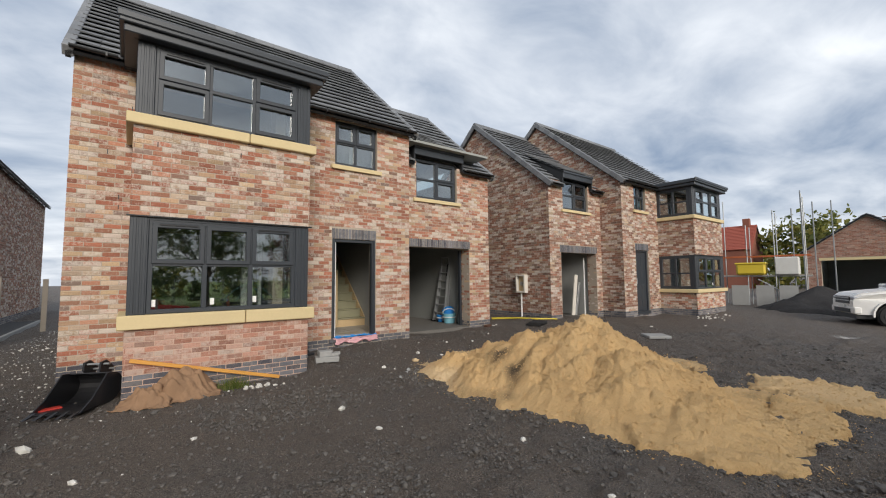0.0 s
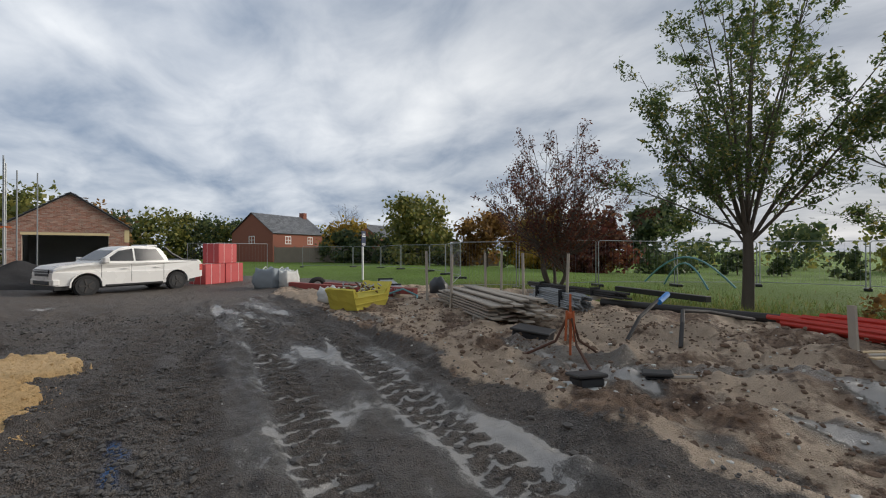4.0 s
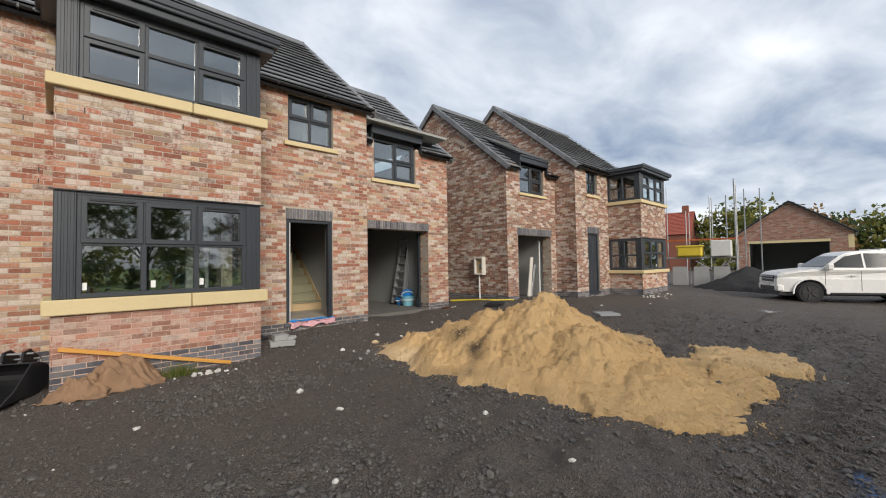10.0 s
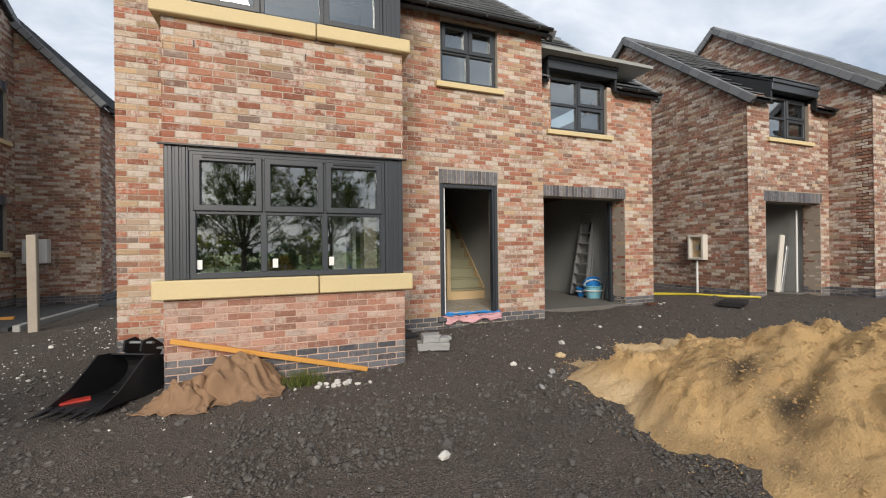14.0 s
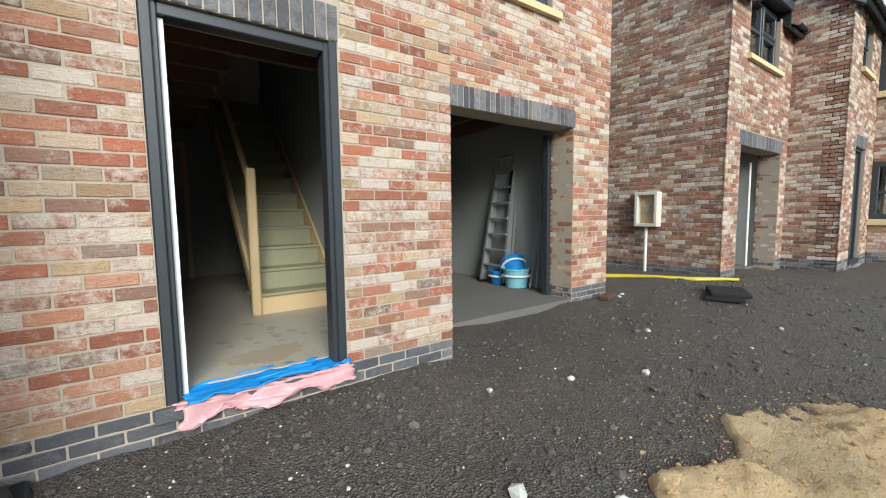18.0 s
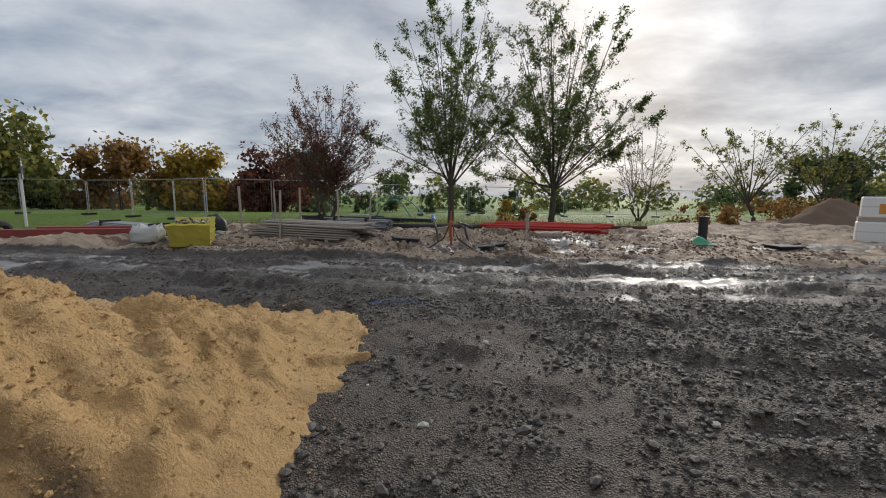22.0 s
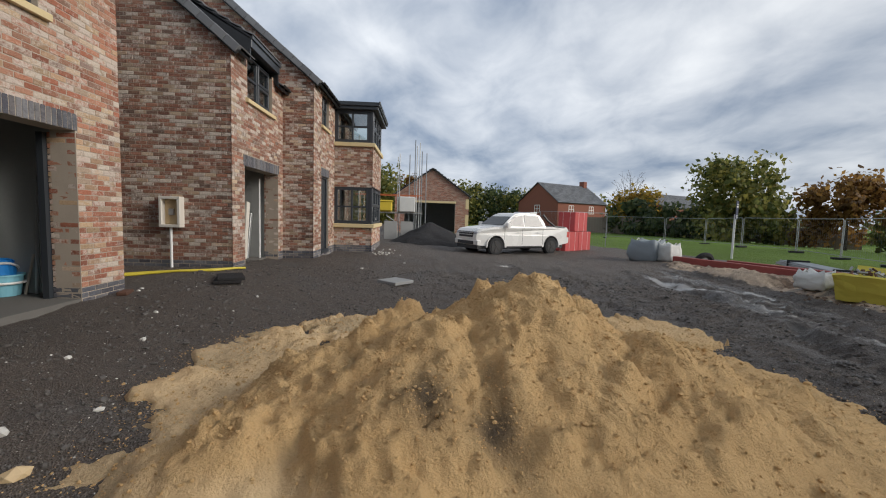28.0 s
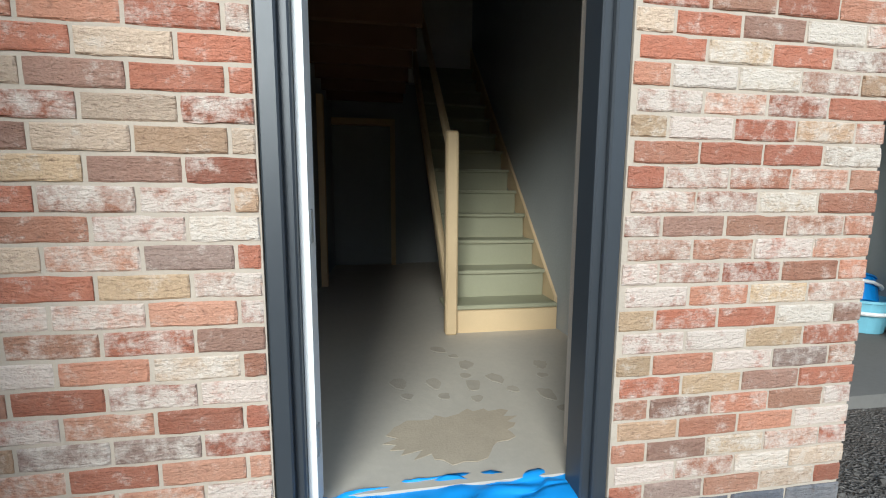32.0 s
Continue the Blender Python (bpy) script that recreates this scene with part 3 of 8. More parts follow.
def wall(house, name, m, length, z1, holes=(), gable=None, single=None, mat=None, base=None, plinth=0.2, thick=0.30, lap=0.0, label="", mortar=None, low=-0.3):
    """A brick wall in its own frame: x along it, y into it. holes: (x0, x1, z0, z1), and True where only the facing is left out.
    gable: (x of the apex, z of the apex). single: the stretch whose bricks are objects of their own."""
    mat, mortar = mat or (BRICK if house.name == "detached_house" else BRICK_BROWN), mortar or (MORTAR if house.name == "detached_house" else MORTAR_BROWN)
    open_ = [h[:4] for h in holes if len(h) == 4]
    inset = 0.005 if lap else 0.024
    xs = sorted({inset, length - inset, *[v for h in open_ for v in h[:2]]})
    zs = sorted({low, z1, *[min(max(v, low), z1) for h in open_ for v in h[2:4]]})
    bm = bmesh.new()
    for a, b in zip(xs, xs[1:]):
        for c, d in zip(zs, zs[1:]):
            if not any(h[0] < (a + b) / 2 < h[1] and h[2] < (c + d) / 2 < h[3] for h in open_):
                box(bm, a, b, 0.005, thick, c, d)
    bmesh.ops.remove_doubles(bm, verts=bm.verts, dist=1e-5)
    if lap:
        box(bm, -lap + 0.005, 0.004, 0.0055, 0.0135, low, z1)
        box(bm, length - 0.004, length + lap - 0.005, 0.0055, 0.0135, low, z1)
    limit = None
    if gable:
        prism(bm, [(0, z1 - 0.001), (length, z1 - 0.001), gable], 0.005, thick)
        gu, gz = gable

        def limit(z):
            if z <= z1:
                return (-lap, length + lap)
            t = min(1.0, (z - z1) / (gz - z1))
            return (gu * t, length + (gu - length) * t)
    ob = part(name, bm, mortar, house, label, m)
    cuts = [h[:4] for h in holes]
    rows = laid(length, plinth, gable[1] - 0.1 if gable else z1, cuts, limit, lap)
    if single:
        a, b, c, d = single
        own = [r for r in rows if a <= r[0] + r[2] / 2 <= b and c <= r[1] <= d][:300]
        mine = set(own)
        rows = [r for r in rows if r not in mine]
        for u, z, l in own:
            part("brick", brick_box(l), mat, ob, at=Matrix.Translation((u, random.uniform(-0.002, 0.002), z)))
    joined_bricks("bricks", rows, mat, ob, len(rows))
    if base:
        joined_bricks("plinth_bricks", laid(length, low + 0.05 if low > -0.2 else plinth - 6 * COURSE, plinth, cuts, None, lap), base, ob, len(rows) + 1)
    return ob


def soldier(house, m, x0, x1, z0, height=0.215):
    """A lintel faced with upright blue bricks."""
    bm = boxes((x0, x1, 0.012, 0.2, z0 + 0.004, z0 + height))
    ob = part("lintel", bm, MORTAR, house, "soldier course of blue-grey bricks", m)
    n = max(1, round((x1 - x0) / COURSE))
    w = (x1 - x0) / n
    for k in range(n):
        part("brick", brick_box(w - 0.008, height), BLUE_BRICK, ob, at=Matrix.Translation((x0 + k * w + 0.004, random.uniform(-0.004, 0.0), z0)))
    return ob


def sill(parent, x0, x1, z0, z1, out=0.06, back=0.12, joint=None):
    ob = None
    for a, b in ([(x0, x1)] if not joint else [(x0, joint - 0.004), (joint + 0.004, x1)]):
        bm = bmesh.new()
        prism(bm, [(-out, z0), (back, z0), (back, z1), (-out + 0.012, z1 - 0.02), (-out, z1 - 0.032)], a, b, Matrix(((0, 1, 0, 0), (1, 0, 0, 0), (0, 0, 1, 0), (0, 0, 0, 1))))
        ob = part("sill", bm, STONE, parent, "buff cast stone sill")
    return ob


def rim(x0, x1, y0, y1, z0, z1, t, bevel=0.006):
    """A closed frame with mitred corners, its members t wide."""
    bm, rings = bmesh.new(), []
    for e, y in ((0.0, y0), (t, y0), (t, y1), (0.0, y1)):
        rings.append([bm.verts.new(p) for p in ((x0 + e, y, z0 + e), (x1 - e, y, z0 + e), (x1 - e, y, z1 - e), (x0 + e, y, z1 - e))])
    for a, b in zip(rings, rings[1:] + rings[:1]):
        for k in range(4):
            bm.faces.new((a[k], a[(k + 1) % 4], b[(k + 1) % 4], b[k]))
    bmesh.ops.recalc_face_normals(bm, faces=bm.faces)
    edges = [e for e in bm.edges if abs(e.verts[0].co.y - y0) < 1e-5 and abs(e.verts[1].co.y - y0) < 1e-5 and (abs(e.verts[0].co.x - e.verts[1].co.x) < 1e-5 or abs(e.verts[0].co.z - e.verts[1].co.z) < 1e-5)]
    bmesh.ops.bevel(bm, geom=edges, offset=bevel, segments=1, affect="EDGES")
    return bm


def window(house, m, w, h, cols, transom=0.5, set_back=0.07, jamb=0.06, sashes=(), vents=True, label="", sill_z=None, sill_over=0.07, joint=None, stickers=()):
    """A grey framed window in its opening's frame; x0 = 0, z0 = 0. sashes: (column, row) of the opening lights."""
    y0, y1 = set_back, set_back + 0.07
    ob = part("window", rim(0, w, y0, y1, 0, h, jamb), GREY, house, label or "anthracite grey framed window", m)
    cw = (w - 2 * jamb) / cols
    for c in range(1, cols):
        part("mullion", boxes((jamb + c * cw - 0.03, jamb + c * cw + 0.03, y0 + 0.002, y1, jamb - 0.002, h - jamb + 0.002), bevel=0.005), GREY, ob)
    tz = jamb + (h - 2 * jamb) * transom
    rows = [(jamb, h - jamb)] if transom <= 0 else [(jamb, tz), (tz, h - jamb)]
    if transom > 0:
        part("transom", boxes((jamb - 0.002, w - jamb + 0.002, y0 + 0.004, y1 - 0.002, tz - 0.026, tz + 0.026), bevel=0.005), GREY, ob)
    for c in range(cols):
        for r, (za, zb) in enumerate(rows):
            xa, xb = jamb + c * cw + (0.03 if c else 0), jamb + (c + 1) * cw - (0.03 if c < cols - 1 else 0)
            za2, zb2 = za + (0.026 if r else 0), zb - (0.026 if (transom > 0 and r == 0) else 0)
            if (c, r) in sashes:
                part("sash", rim(xa - 0.02, xb + 0.02, y0 - 0.018, y0 + 0.028, za2 - 0.02, zb2 + 0.02, 0.06), GREY, ob)
            part("pane", boxes((xa - 0.006, xb + 0.006, y0 + 0.03, y0 + 0.038, za2 - 0.006, zb2 + 0.006)), GLASS, ob).visible_shadow = False
            if vents and r == len(rows) - 1 and c in (0, cols - 1):
                part("trickle_vent", boxes((xa + 0.06, xb - 0.06, y0 - 0.03, y0 - 0.012, zb2 - 0.012, zb2 + 0.01), bevel=0.003), BLACK, ob)
    for sx, sz in stickers:
        part("sticker", boxes((sx, sx + 0.05, y0 + 0.024, y0 + 0.029, sz, sz + 0.09)), WHITE, ob, "white glazing label")
    if sill_z:
        sill(ob, -sill_over, w + sill_over, -sill_z, 0, joint=joint)
    return ob


def roof_slope(house, m, length, run, rise, single=False, over=0.0, label=""):
    """One slope in its frame: x along the eaves, y up the slope in plan, z up; tiles in courses."""
    slope = math.hypot(run, rise)
    turn = m @ Matrix.Rotation(math.atan2(rise, run), 4, "X")
    deck = part("roof", boxes((0, length, 0.0, slope, -0.05, 0.0)), BLACK, house, label or "pitched roof of dark grey flat tiles", turn)
    n, k = math.ceil(slope / 0.29), math.ceil(length / 0.33)
    g, w = slope / n, length / k
    v = [(0.003, 0, 0.046), (w - 0.003, 0, 0.046), (w - 0.003, g * 1.12, 0.002), (0.003, g * 1.12, 0.002), (0.003, 0, 0.068), (w - 0.003, 0, 0.068), (w - 0.003, g * 1.12, 0.010), (0.003, g * 1.12, 0.010)]
    f = [(0, 3, 2, 1), (4, 5, 6, 7), (0, 1, 5, 4), (1, 2, 6, 5), (2, 3, 7, 6), (3, 0, 4, 7)]
    if single:
        me = mesh_of("tile", v, f)
        for j in range(n):
            for i in range(k):
                part("tile", me, TILE, deck, at=Matrix.Translation((i * w, j * g, random.uniform(0, 0.004))))
    else:
        vs, fs = [], []
        for j in range(n):
            for i in range(k):
                d = rng.uniform(0, 0.004)
                fs += [tuple(len(vs) + q for q in t) for t in f]
                vs += [(x + i * w, y + j * g, z + d) for x, y, z in v]
        tagged(part("tiles", mesh_of("tiles", vs, fs), TILE, deck), kind="stuff")
    return deck


def verge(house, m, run, rise, side=1):
    """A dry verge strip along a gable's edge, and a bargeboard under it."""
    slope = math.hypot(run, rise)
    turn = m @ Matrix.Rotation(math.atan2(rise, run), 4, "X")
    n = math.ceil(slope / 0.29)
    board = part("verge", boxes((-0.03, 0.03, 0, slope, -0.11, -0.02)), BLACK, house, "dark grey dry verge", turn)
    me = bpy.data.meshes.new("verge_tile")
    bm = boxes((-0.065, 0.06, 0, slope / n - 0.006, -0.09, 0.06), bevel=0.008)
    bm.to_mesh(me)
    bm.free()
    for j in range(n):
        part("verge_tile", me, TILE, board, at=Matrix.Translation((0, j * slope / n, 0.004 * (j % 2))))
    return board


def ridge(house, x0, x1, y, z):
    bm = bmesh.new()
    n = math.ceil((x1 - x0) / 0.45)
    for k in range(n):
        a, b = x0 + (x1 - x0) * k / n, x0 + (x1 - x0) * (k + 1) / n - 0.006
        prism(bm, [(-0.14, -0.10), (-0.05, 0.055), (0.05, 0.055), (0.14, -0.10), (0.0, 0.02)], a, b, Matrix.Translation((0, y, z)) @ Matrix(((0, 1, 0, 0), (1, 0, 0, 0), (0, 0, 1, 0), (0, 0, 0, 1))))
    return part("ridge_tiles", bm, TILE, house)


def gutter(house, x0, x1, y, z, label="black half-round gutter"):
    bm = bmesh.new()
    pts = [(-0.04 * math.cos(t), -0.04 * math.sin(t)) for t in np.linspace(0, math.pi, 7)]
    outline = pts + [(0.034 * math.cos(t) * -1, -0.034 * math.sin(t)) for t in np.linspace(math.pi, 0, 7)]
    prism(bm, outline, x0, x1, Matrix.Translation((0, y, z)) @ Matrix(((0, 1, 0, 0), (1, 0, 0, 0), (0, 0, 1, 0), (0, 0, 0, 1))))
    ob = part("gutter", bm, BLACK, house, label)
    for x in np.arange(x0 + 0.4, x1, 0.9):
        part("bracket", boxes((x - 0.015, x + 0.015, y - 0.045, y + 0.08, z - 0.055, z + 0.01), bevel=0.004), BLACK, ob)
    return ob


FRONT = lambda x, y, z=0.0: Matrix.Translation((x, y, z))  # faces -y
FACE_LEFT = lambda x, y, z=0.0: Matrix.Translation((x, y, z)) @ Matrix.Rotation(-math.pi / 2, 4, "Z")  # faces -x, runs towards -y
FACE_RIGHT = lambda x, y, z=0.0: Matrix.Translation((x, y, z)) @ Matrix.Rotation(math.pi / 2, 4, "Z")  # faces +x, runs towards +y

# ---- the ground: one sheet ----
def steps(*stretches):
    out = []
    for a, b, d in stretches:
        out += list(np.linspace(a, b, max(2, int(round((b - a) / d)) + 1))[:-1])
    return np.array(out + [stretches[-1][1]])


gx = steps((-900, -200, 100), (-200, -60, 14), (-60, -24, 2.0), (-24, -9.5, 0.3), (-9.5, -6.5, 0.08), (-6.5, -3.5, 0.046), (-3.5, 4.5, 0.03), (4.5, 9, 0.09), (9, 24, 0.25), (24, 60, 2.0), (60, 200, 14), (200, 900, 100))
gy = steps((-900, -200, 100), (-200, -60, 12), (-60, -30, 1.5), (-30, -18, 0.4), (-18, -12, 0.13), (-12, -11, 0.06), (-11, -8, 0.045), (-8, 1.2, 0.06), (1.2, 14, 0.35), (14, 40, 2), (40, 160, 20))
GX, GY = np.meshgrid(gx, gy)


def smooth(a, b, v):
    t = np.clip((v - a) / (b - a), 0, 1)
    return t * t * (3 - 2 * t)


def track_line(x):
    """The middle of the haul road."""
    return np.where(x > -4, -9.3 - 0.125 * (np.clip(x, -4, 7) + 1.5), -9.0 - 0.02 * (x + 4))


def site_parts(X, Y):
    edge = -10.9 + 0.35 * fractal(X * 0.6, Y * 0.6, 3, 5) - 0.05 * np.clip(X - 2, 0, 12)
    soil = smooth(0.35, -0.35, Y - edge) * smooth(13.5, 10.5, X)
    turf_y = -18.6 + 0.9 * fractal(X * 0.35, Y * 0.35, 3, 9) + np.where(X > 6, np.minimum((X - 6) * 0.30, 4.6), 0) - np.where(X < -7, np.minimum((-7 - X) * 0.8, 9.0), 0)
    turf = smooth(0.6, -0.6, Y - turf_y)
    # grass beyond the site's far end
    turf = np.maximum(turf, smooth(21.5, 23.0, X) * smooth(-4.0, -6.5, Y))
    d = Y - track_line(X)
    ruts, bars = 0 * X, 0 * X
    for c_, w_, ph in ((0.58, 0.24, 0.0), (-0.55, 0.22, 0.11), (1.55, 0.26, 0.05), (-1.28, 0.2, 0.02), (2.35, 0.24, 0.15)):
        side = np.exp(-((d - c_) / w_) ** 4)
        wave = np.sin(2 * math.pi * (X + 0.35 * np.abs(d - c_) + ph + np.where(d > c_, 0.10, 0.0)) / 0.205 + 0.4 * value_noise(X * 1.1, Y * 1.1, 15))
        ruts = np.maximum(ruts, side)
        bars = np.where(side > 0.3, smooth(-0.65, -0.15, wave), bars)
    gaps = smooth(0.6, 0.2, bars)
    rough_zone = smooth(-14, -11, X) * smooth(9, 4, X)
    z = 0.04 * fractal(X * 0.45, Y * 0.45, 4, 1) + 0.02 * fractal(X * 2.3, Y * 2.3, 4, 2, 0.6)
    near = smooth(40, 20, np.abs(X)) * smooth(-45, -25, Y)
    z *= near
    z += near * rough_zone * (1 - soil) * ruts * (-0.045 + 0.055 * bars * (0.55 + 0.45 * value_noise(X * 0.9, Y * 0.9, 4)))
    z += near * rough_zone * (1 - soil) * 0.035 * np.exp(-((np.abs(d) - 0.95) / 0.12) ** 2) * (0.6 + 0.4 * value_noise(X * 2.3, Y * 2.3, 6))
    z += near * (1 - soil) * smooth(-2.6, -4.2, Y) * smooth(-16, -12, X) * smooth(12, 7, X) * (0.09 * np.maximum(0, fractal(X * 0.5, Y * 2.1 + 0.25 * X, 4, 45, 0.6) - 0.2) + 0.03 * fractal(X * 3.7, Y * 3.7, 3, 47, 0.7))
    lump = fractal(X * 1.6, Y * 1.6, 5, 11, 0.6) + 0.8 * np.abs(fractal(X * 3.4, Y * 3.4, 3, 13, 0.7)) * smooth(-0.3, 0.4, fractal(X * 0.4, Y * 0.4, 2, 25))
    z += near * soil * (1 - turf) * (0.10 * lump + 0.03 + 0.10 * smooth(-0.1, 0.8, fractal(X * 0.5, Y * 0.5, 2, 21)))
    # the cut edge of the haul road and the dug trench
    z += near * 0.13 * np.exp(-((Y - edge + 0.05) / 0.22) ** 2) * smooth(-9, -6, X) * smooth(6, 2, X) * (0.55 + 0.45 * value_noise(X * 1.3, Y * 0.2, 8))
    z -= near * 0.32 * np.exp(-((Y + 14.4 + 0.10 * X) / 0.7) ** 2 - ((X - 0.2) / 2.2) ** 4)
    z += 0.16 * smooth(3.0, 7.0, X) * smooth(-8, -2, Y) * near
    z += 0.10 * smooth(-5.5, -8.0, X) * smooth(-1, 4, Y)
    z += turf * near * 0.05
    z -= 1.7 * smooth(-24, -75, Y)
    patchy = smooth(-0.45, 0.35, fractal(X * 0.45, Y * 0.9, 3, 31))
    here = smooth(-3.9, -2.8, X) * smooth(1.6, 0.6, X)
    # wetness; it also spreads the pale sheen painted into the ground colour
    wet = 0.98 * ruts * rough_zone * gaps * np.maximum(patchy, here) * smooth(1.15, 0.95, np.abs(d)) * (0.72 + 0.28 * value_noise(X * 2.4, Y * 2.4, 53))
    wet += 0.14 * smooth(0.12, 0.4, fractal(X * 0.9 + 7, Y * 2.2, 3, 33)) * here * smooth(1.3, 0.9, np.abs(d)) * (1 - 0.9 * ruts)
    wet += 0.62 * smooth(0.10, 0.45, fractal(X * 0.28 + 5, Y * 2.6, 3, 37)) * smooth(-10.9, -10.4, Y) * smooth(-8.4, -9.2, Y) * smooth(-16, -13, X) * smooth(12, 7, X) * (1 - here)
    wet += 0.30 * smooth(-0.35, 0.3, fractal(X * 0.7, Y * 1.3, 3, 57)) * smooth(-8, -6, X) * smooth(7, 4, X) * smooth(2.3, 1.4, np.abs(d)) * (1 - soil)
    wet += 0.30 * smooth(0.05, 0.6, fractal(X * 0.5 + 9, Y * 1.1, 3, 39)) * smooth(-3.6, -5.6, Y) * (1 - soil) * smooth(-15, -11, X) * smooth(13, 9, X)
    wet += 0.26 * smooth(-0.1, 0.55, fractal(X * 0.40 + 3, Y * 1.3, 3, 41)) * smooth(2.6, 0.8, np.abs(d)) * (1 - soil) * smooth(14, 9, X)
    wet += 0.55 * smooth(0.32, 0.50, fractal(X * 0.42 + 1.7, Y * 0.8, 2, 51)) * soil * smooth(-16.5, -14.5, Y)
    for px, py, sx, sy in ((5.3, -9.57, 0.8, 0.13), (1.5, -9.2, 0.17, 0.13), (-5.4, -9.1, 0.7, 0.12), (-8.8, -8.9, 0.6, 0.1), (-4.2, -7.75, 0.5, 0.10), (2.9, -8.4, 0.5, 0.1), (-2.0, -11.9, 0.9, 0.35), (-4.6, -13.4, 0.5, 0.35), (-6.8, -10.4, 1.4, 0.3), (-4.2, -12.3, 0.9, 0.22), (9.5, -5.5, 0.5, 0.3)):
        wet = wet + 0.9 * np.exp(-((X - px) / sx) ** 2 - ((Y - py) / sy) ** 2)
    wet = wet * (1 - 0.8 * ruts * smooth(0.2, 0.7, bars) * rough_zone)
    wet = np.clip(wet, 0, 1) * (1 - turf)
    z -= 0.02 * smooth(0.4, 0.8, wet)
    paint = np.exp(-((Y + 7.33 + 0.03 * np.sin(X * 11)) / 0.034) ** 2) * smooth(-1.55, -1.35, X) * smooth(-0.6, -0.75, X)
    return z, soil, turf, wet, paint


# the open side is shrunk towards the camera's first position to fit its views
CAM_STAND, DRAWN = (-4.95, -7.55), 0.88


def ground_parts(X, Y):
    z, *masks = site_parts(CAM_STAND[0] + (X - CAM_STAND[0]) / DRAWN, CAM_STAND[1] + (Y - CAM_STAND[1]) / DRAWN)
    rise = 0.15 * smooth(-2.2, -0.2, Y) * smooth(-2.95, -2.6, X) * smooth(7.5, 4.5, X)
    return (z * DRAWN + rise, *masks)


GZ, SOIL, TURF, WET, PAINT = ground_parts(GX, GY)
nx, ny = len(gx), len(gy)
gverts = np.stack([GX, GY, GZ], -1).reshape(-1, 3)
idx = np.arange(nx * ny).reshape(ny, nx)
gfaces = np.stack([idx[:-1, :-1], idx[:-1, 1:], idx[1:, 1:], idx[1:, :-1]], -1).reshape(-1, 4)
gme = bpy.data.meshes.new("ground")
gme.vertices.add(len(gverts))
gme.vertices.foreach_set("co", gverts.ravel())
gme.loops.add(gfaces.size)
gme.loops.foreach_set("vertex_index", gfaces.ravel().astype(np.int32))
gme.polygons.add(len(gfaces))
gme.polygons.foreach_set("loop_start", np.arange(0, gfaces.size, 4, dtype=np.int32))
gme.polygons.foreach_set("use_smooth", np.ones(len(gfaces), dtype=bool))
gme.update()
gme.validate()
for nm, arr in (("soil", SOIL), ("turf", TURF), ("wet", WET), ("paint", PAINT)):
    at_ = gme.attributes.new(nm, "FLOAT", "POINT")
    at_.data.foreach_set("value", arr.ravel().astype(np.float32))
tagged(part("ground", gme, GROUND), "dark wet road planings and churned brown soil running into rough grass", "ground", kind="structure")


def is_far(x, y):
    """On the open side, where things are shrunk towards the camera's first position."""
    return (y < -8.6 or x > 13.5) and math.hypot(x - CAM_STAND[0], y - CAM_STAND[1]) < 33


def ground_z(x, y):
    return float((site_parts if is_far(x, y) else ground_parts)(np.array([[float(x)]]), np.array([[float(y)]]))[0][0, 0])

# ---- the nearest house ----
h1 = thing("detached_house", "new two-storey house of reclaimed brick with grey bay window", "house", group="houses on the site")
PL = 0.32  # top of the blue plinth
X0, X1, X2, YB = -5.65, -0.08, 3.0, 0.683
DOOR = (-1.84, -0.90, 0.32, 2.25)
GAR = (0.06, 2.28, -0.3, 2.235)
BAY0, BAY1, BAYY = -4.95, -2.68, -1.08


def rel(h, x0):
    return (h[0] - x0, h[1] - x0, h[2], h[3], *h[4:])


W2 = (-1.80, -0.87, 3.73, 4.63)
W3 = (0.58, 1.87, 3.45, 4.44)
BAYIN = (BAY0 + 0.25, BAY1 - 0.25, 0.25, 4.55)
wall(h1, "wall_front", FRONT(X0, 0), X1 - X0, 4.78,
     [rel(DOOR, X0), rel(W2, X0), rel(BAYIN, X0), rel((DOOR[0] - 0.01, DOOR[1] + 0.01, 2.25, 2.455, True), X0), rel((BAY0, BAY1, 0.9, 4.6, True), X0)],
     single=(2.99, 5.65, 0.2, 2.7), base=BLUE_BRICK, plinth=PL, lap=0.009, label="front wall of mixed red, buff and whitewashed bricks", low=-0.3)
wall(h1, "wall_garage", FRONT(X1, YB), X2 - X1, 4.345,
     [rel(GAR, X1), rel(W3, X1), rel((X1, GAR[1] + 0.03, 2.235, 2.44, True), X1), ],
     single=(2.33, 3.0, 0.2, 4.0), base=BLUE_BRICK, plinth=PL, lap=0.009, label="set-back brick wall over the open garage")
# reveal of the garage opening
wall(h1, "garage_reveal", FACE_LEFT(GAR[1], YB + 0.34), 0.33, 2.20, base=BLUE_BRICK, thick=0.12, label="brick reveal of the garage opening", plinth=PL)
part("wall_side", boxes((X1 - 0.22, X1 - 0.012, 0.31, YB + 0.02, -0.3, 4.70)), MORTAR, h1)
soldier(h1, FRONT(0, 0), DOOR[0] - 0.01, DOOR[1] + 0.01, 2.252, 0.198)
soldier(h1, FRONT(0, YB), X1 + 0.005, GAR[1] + 0.03, 2.237, 0.198)
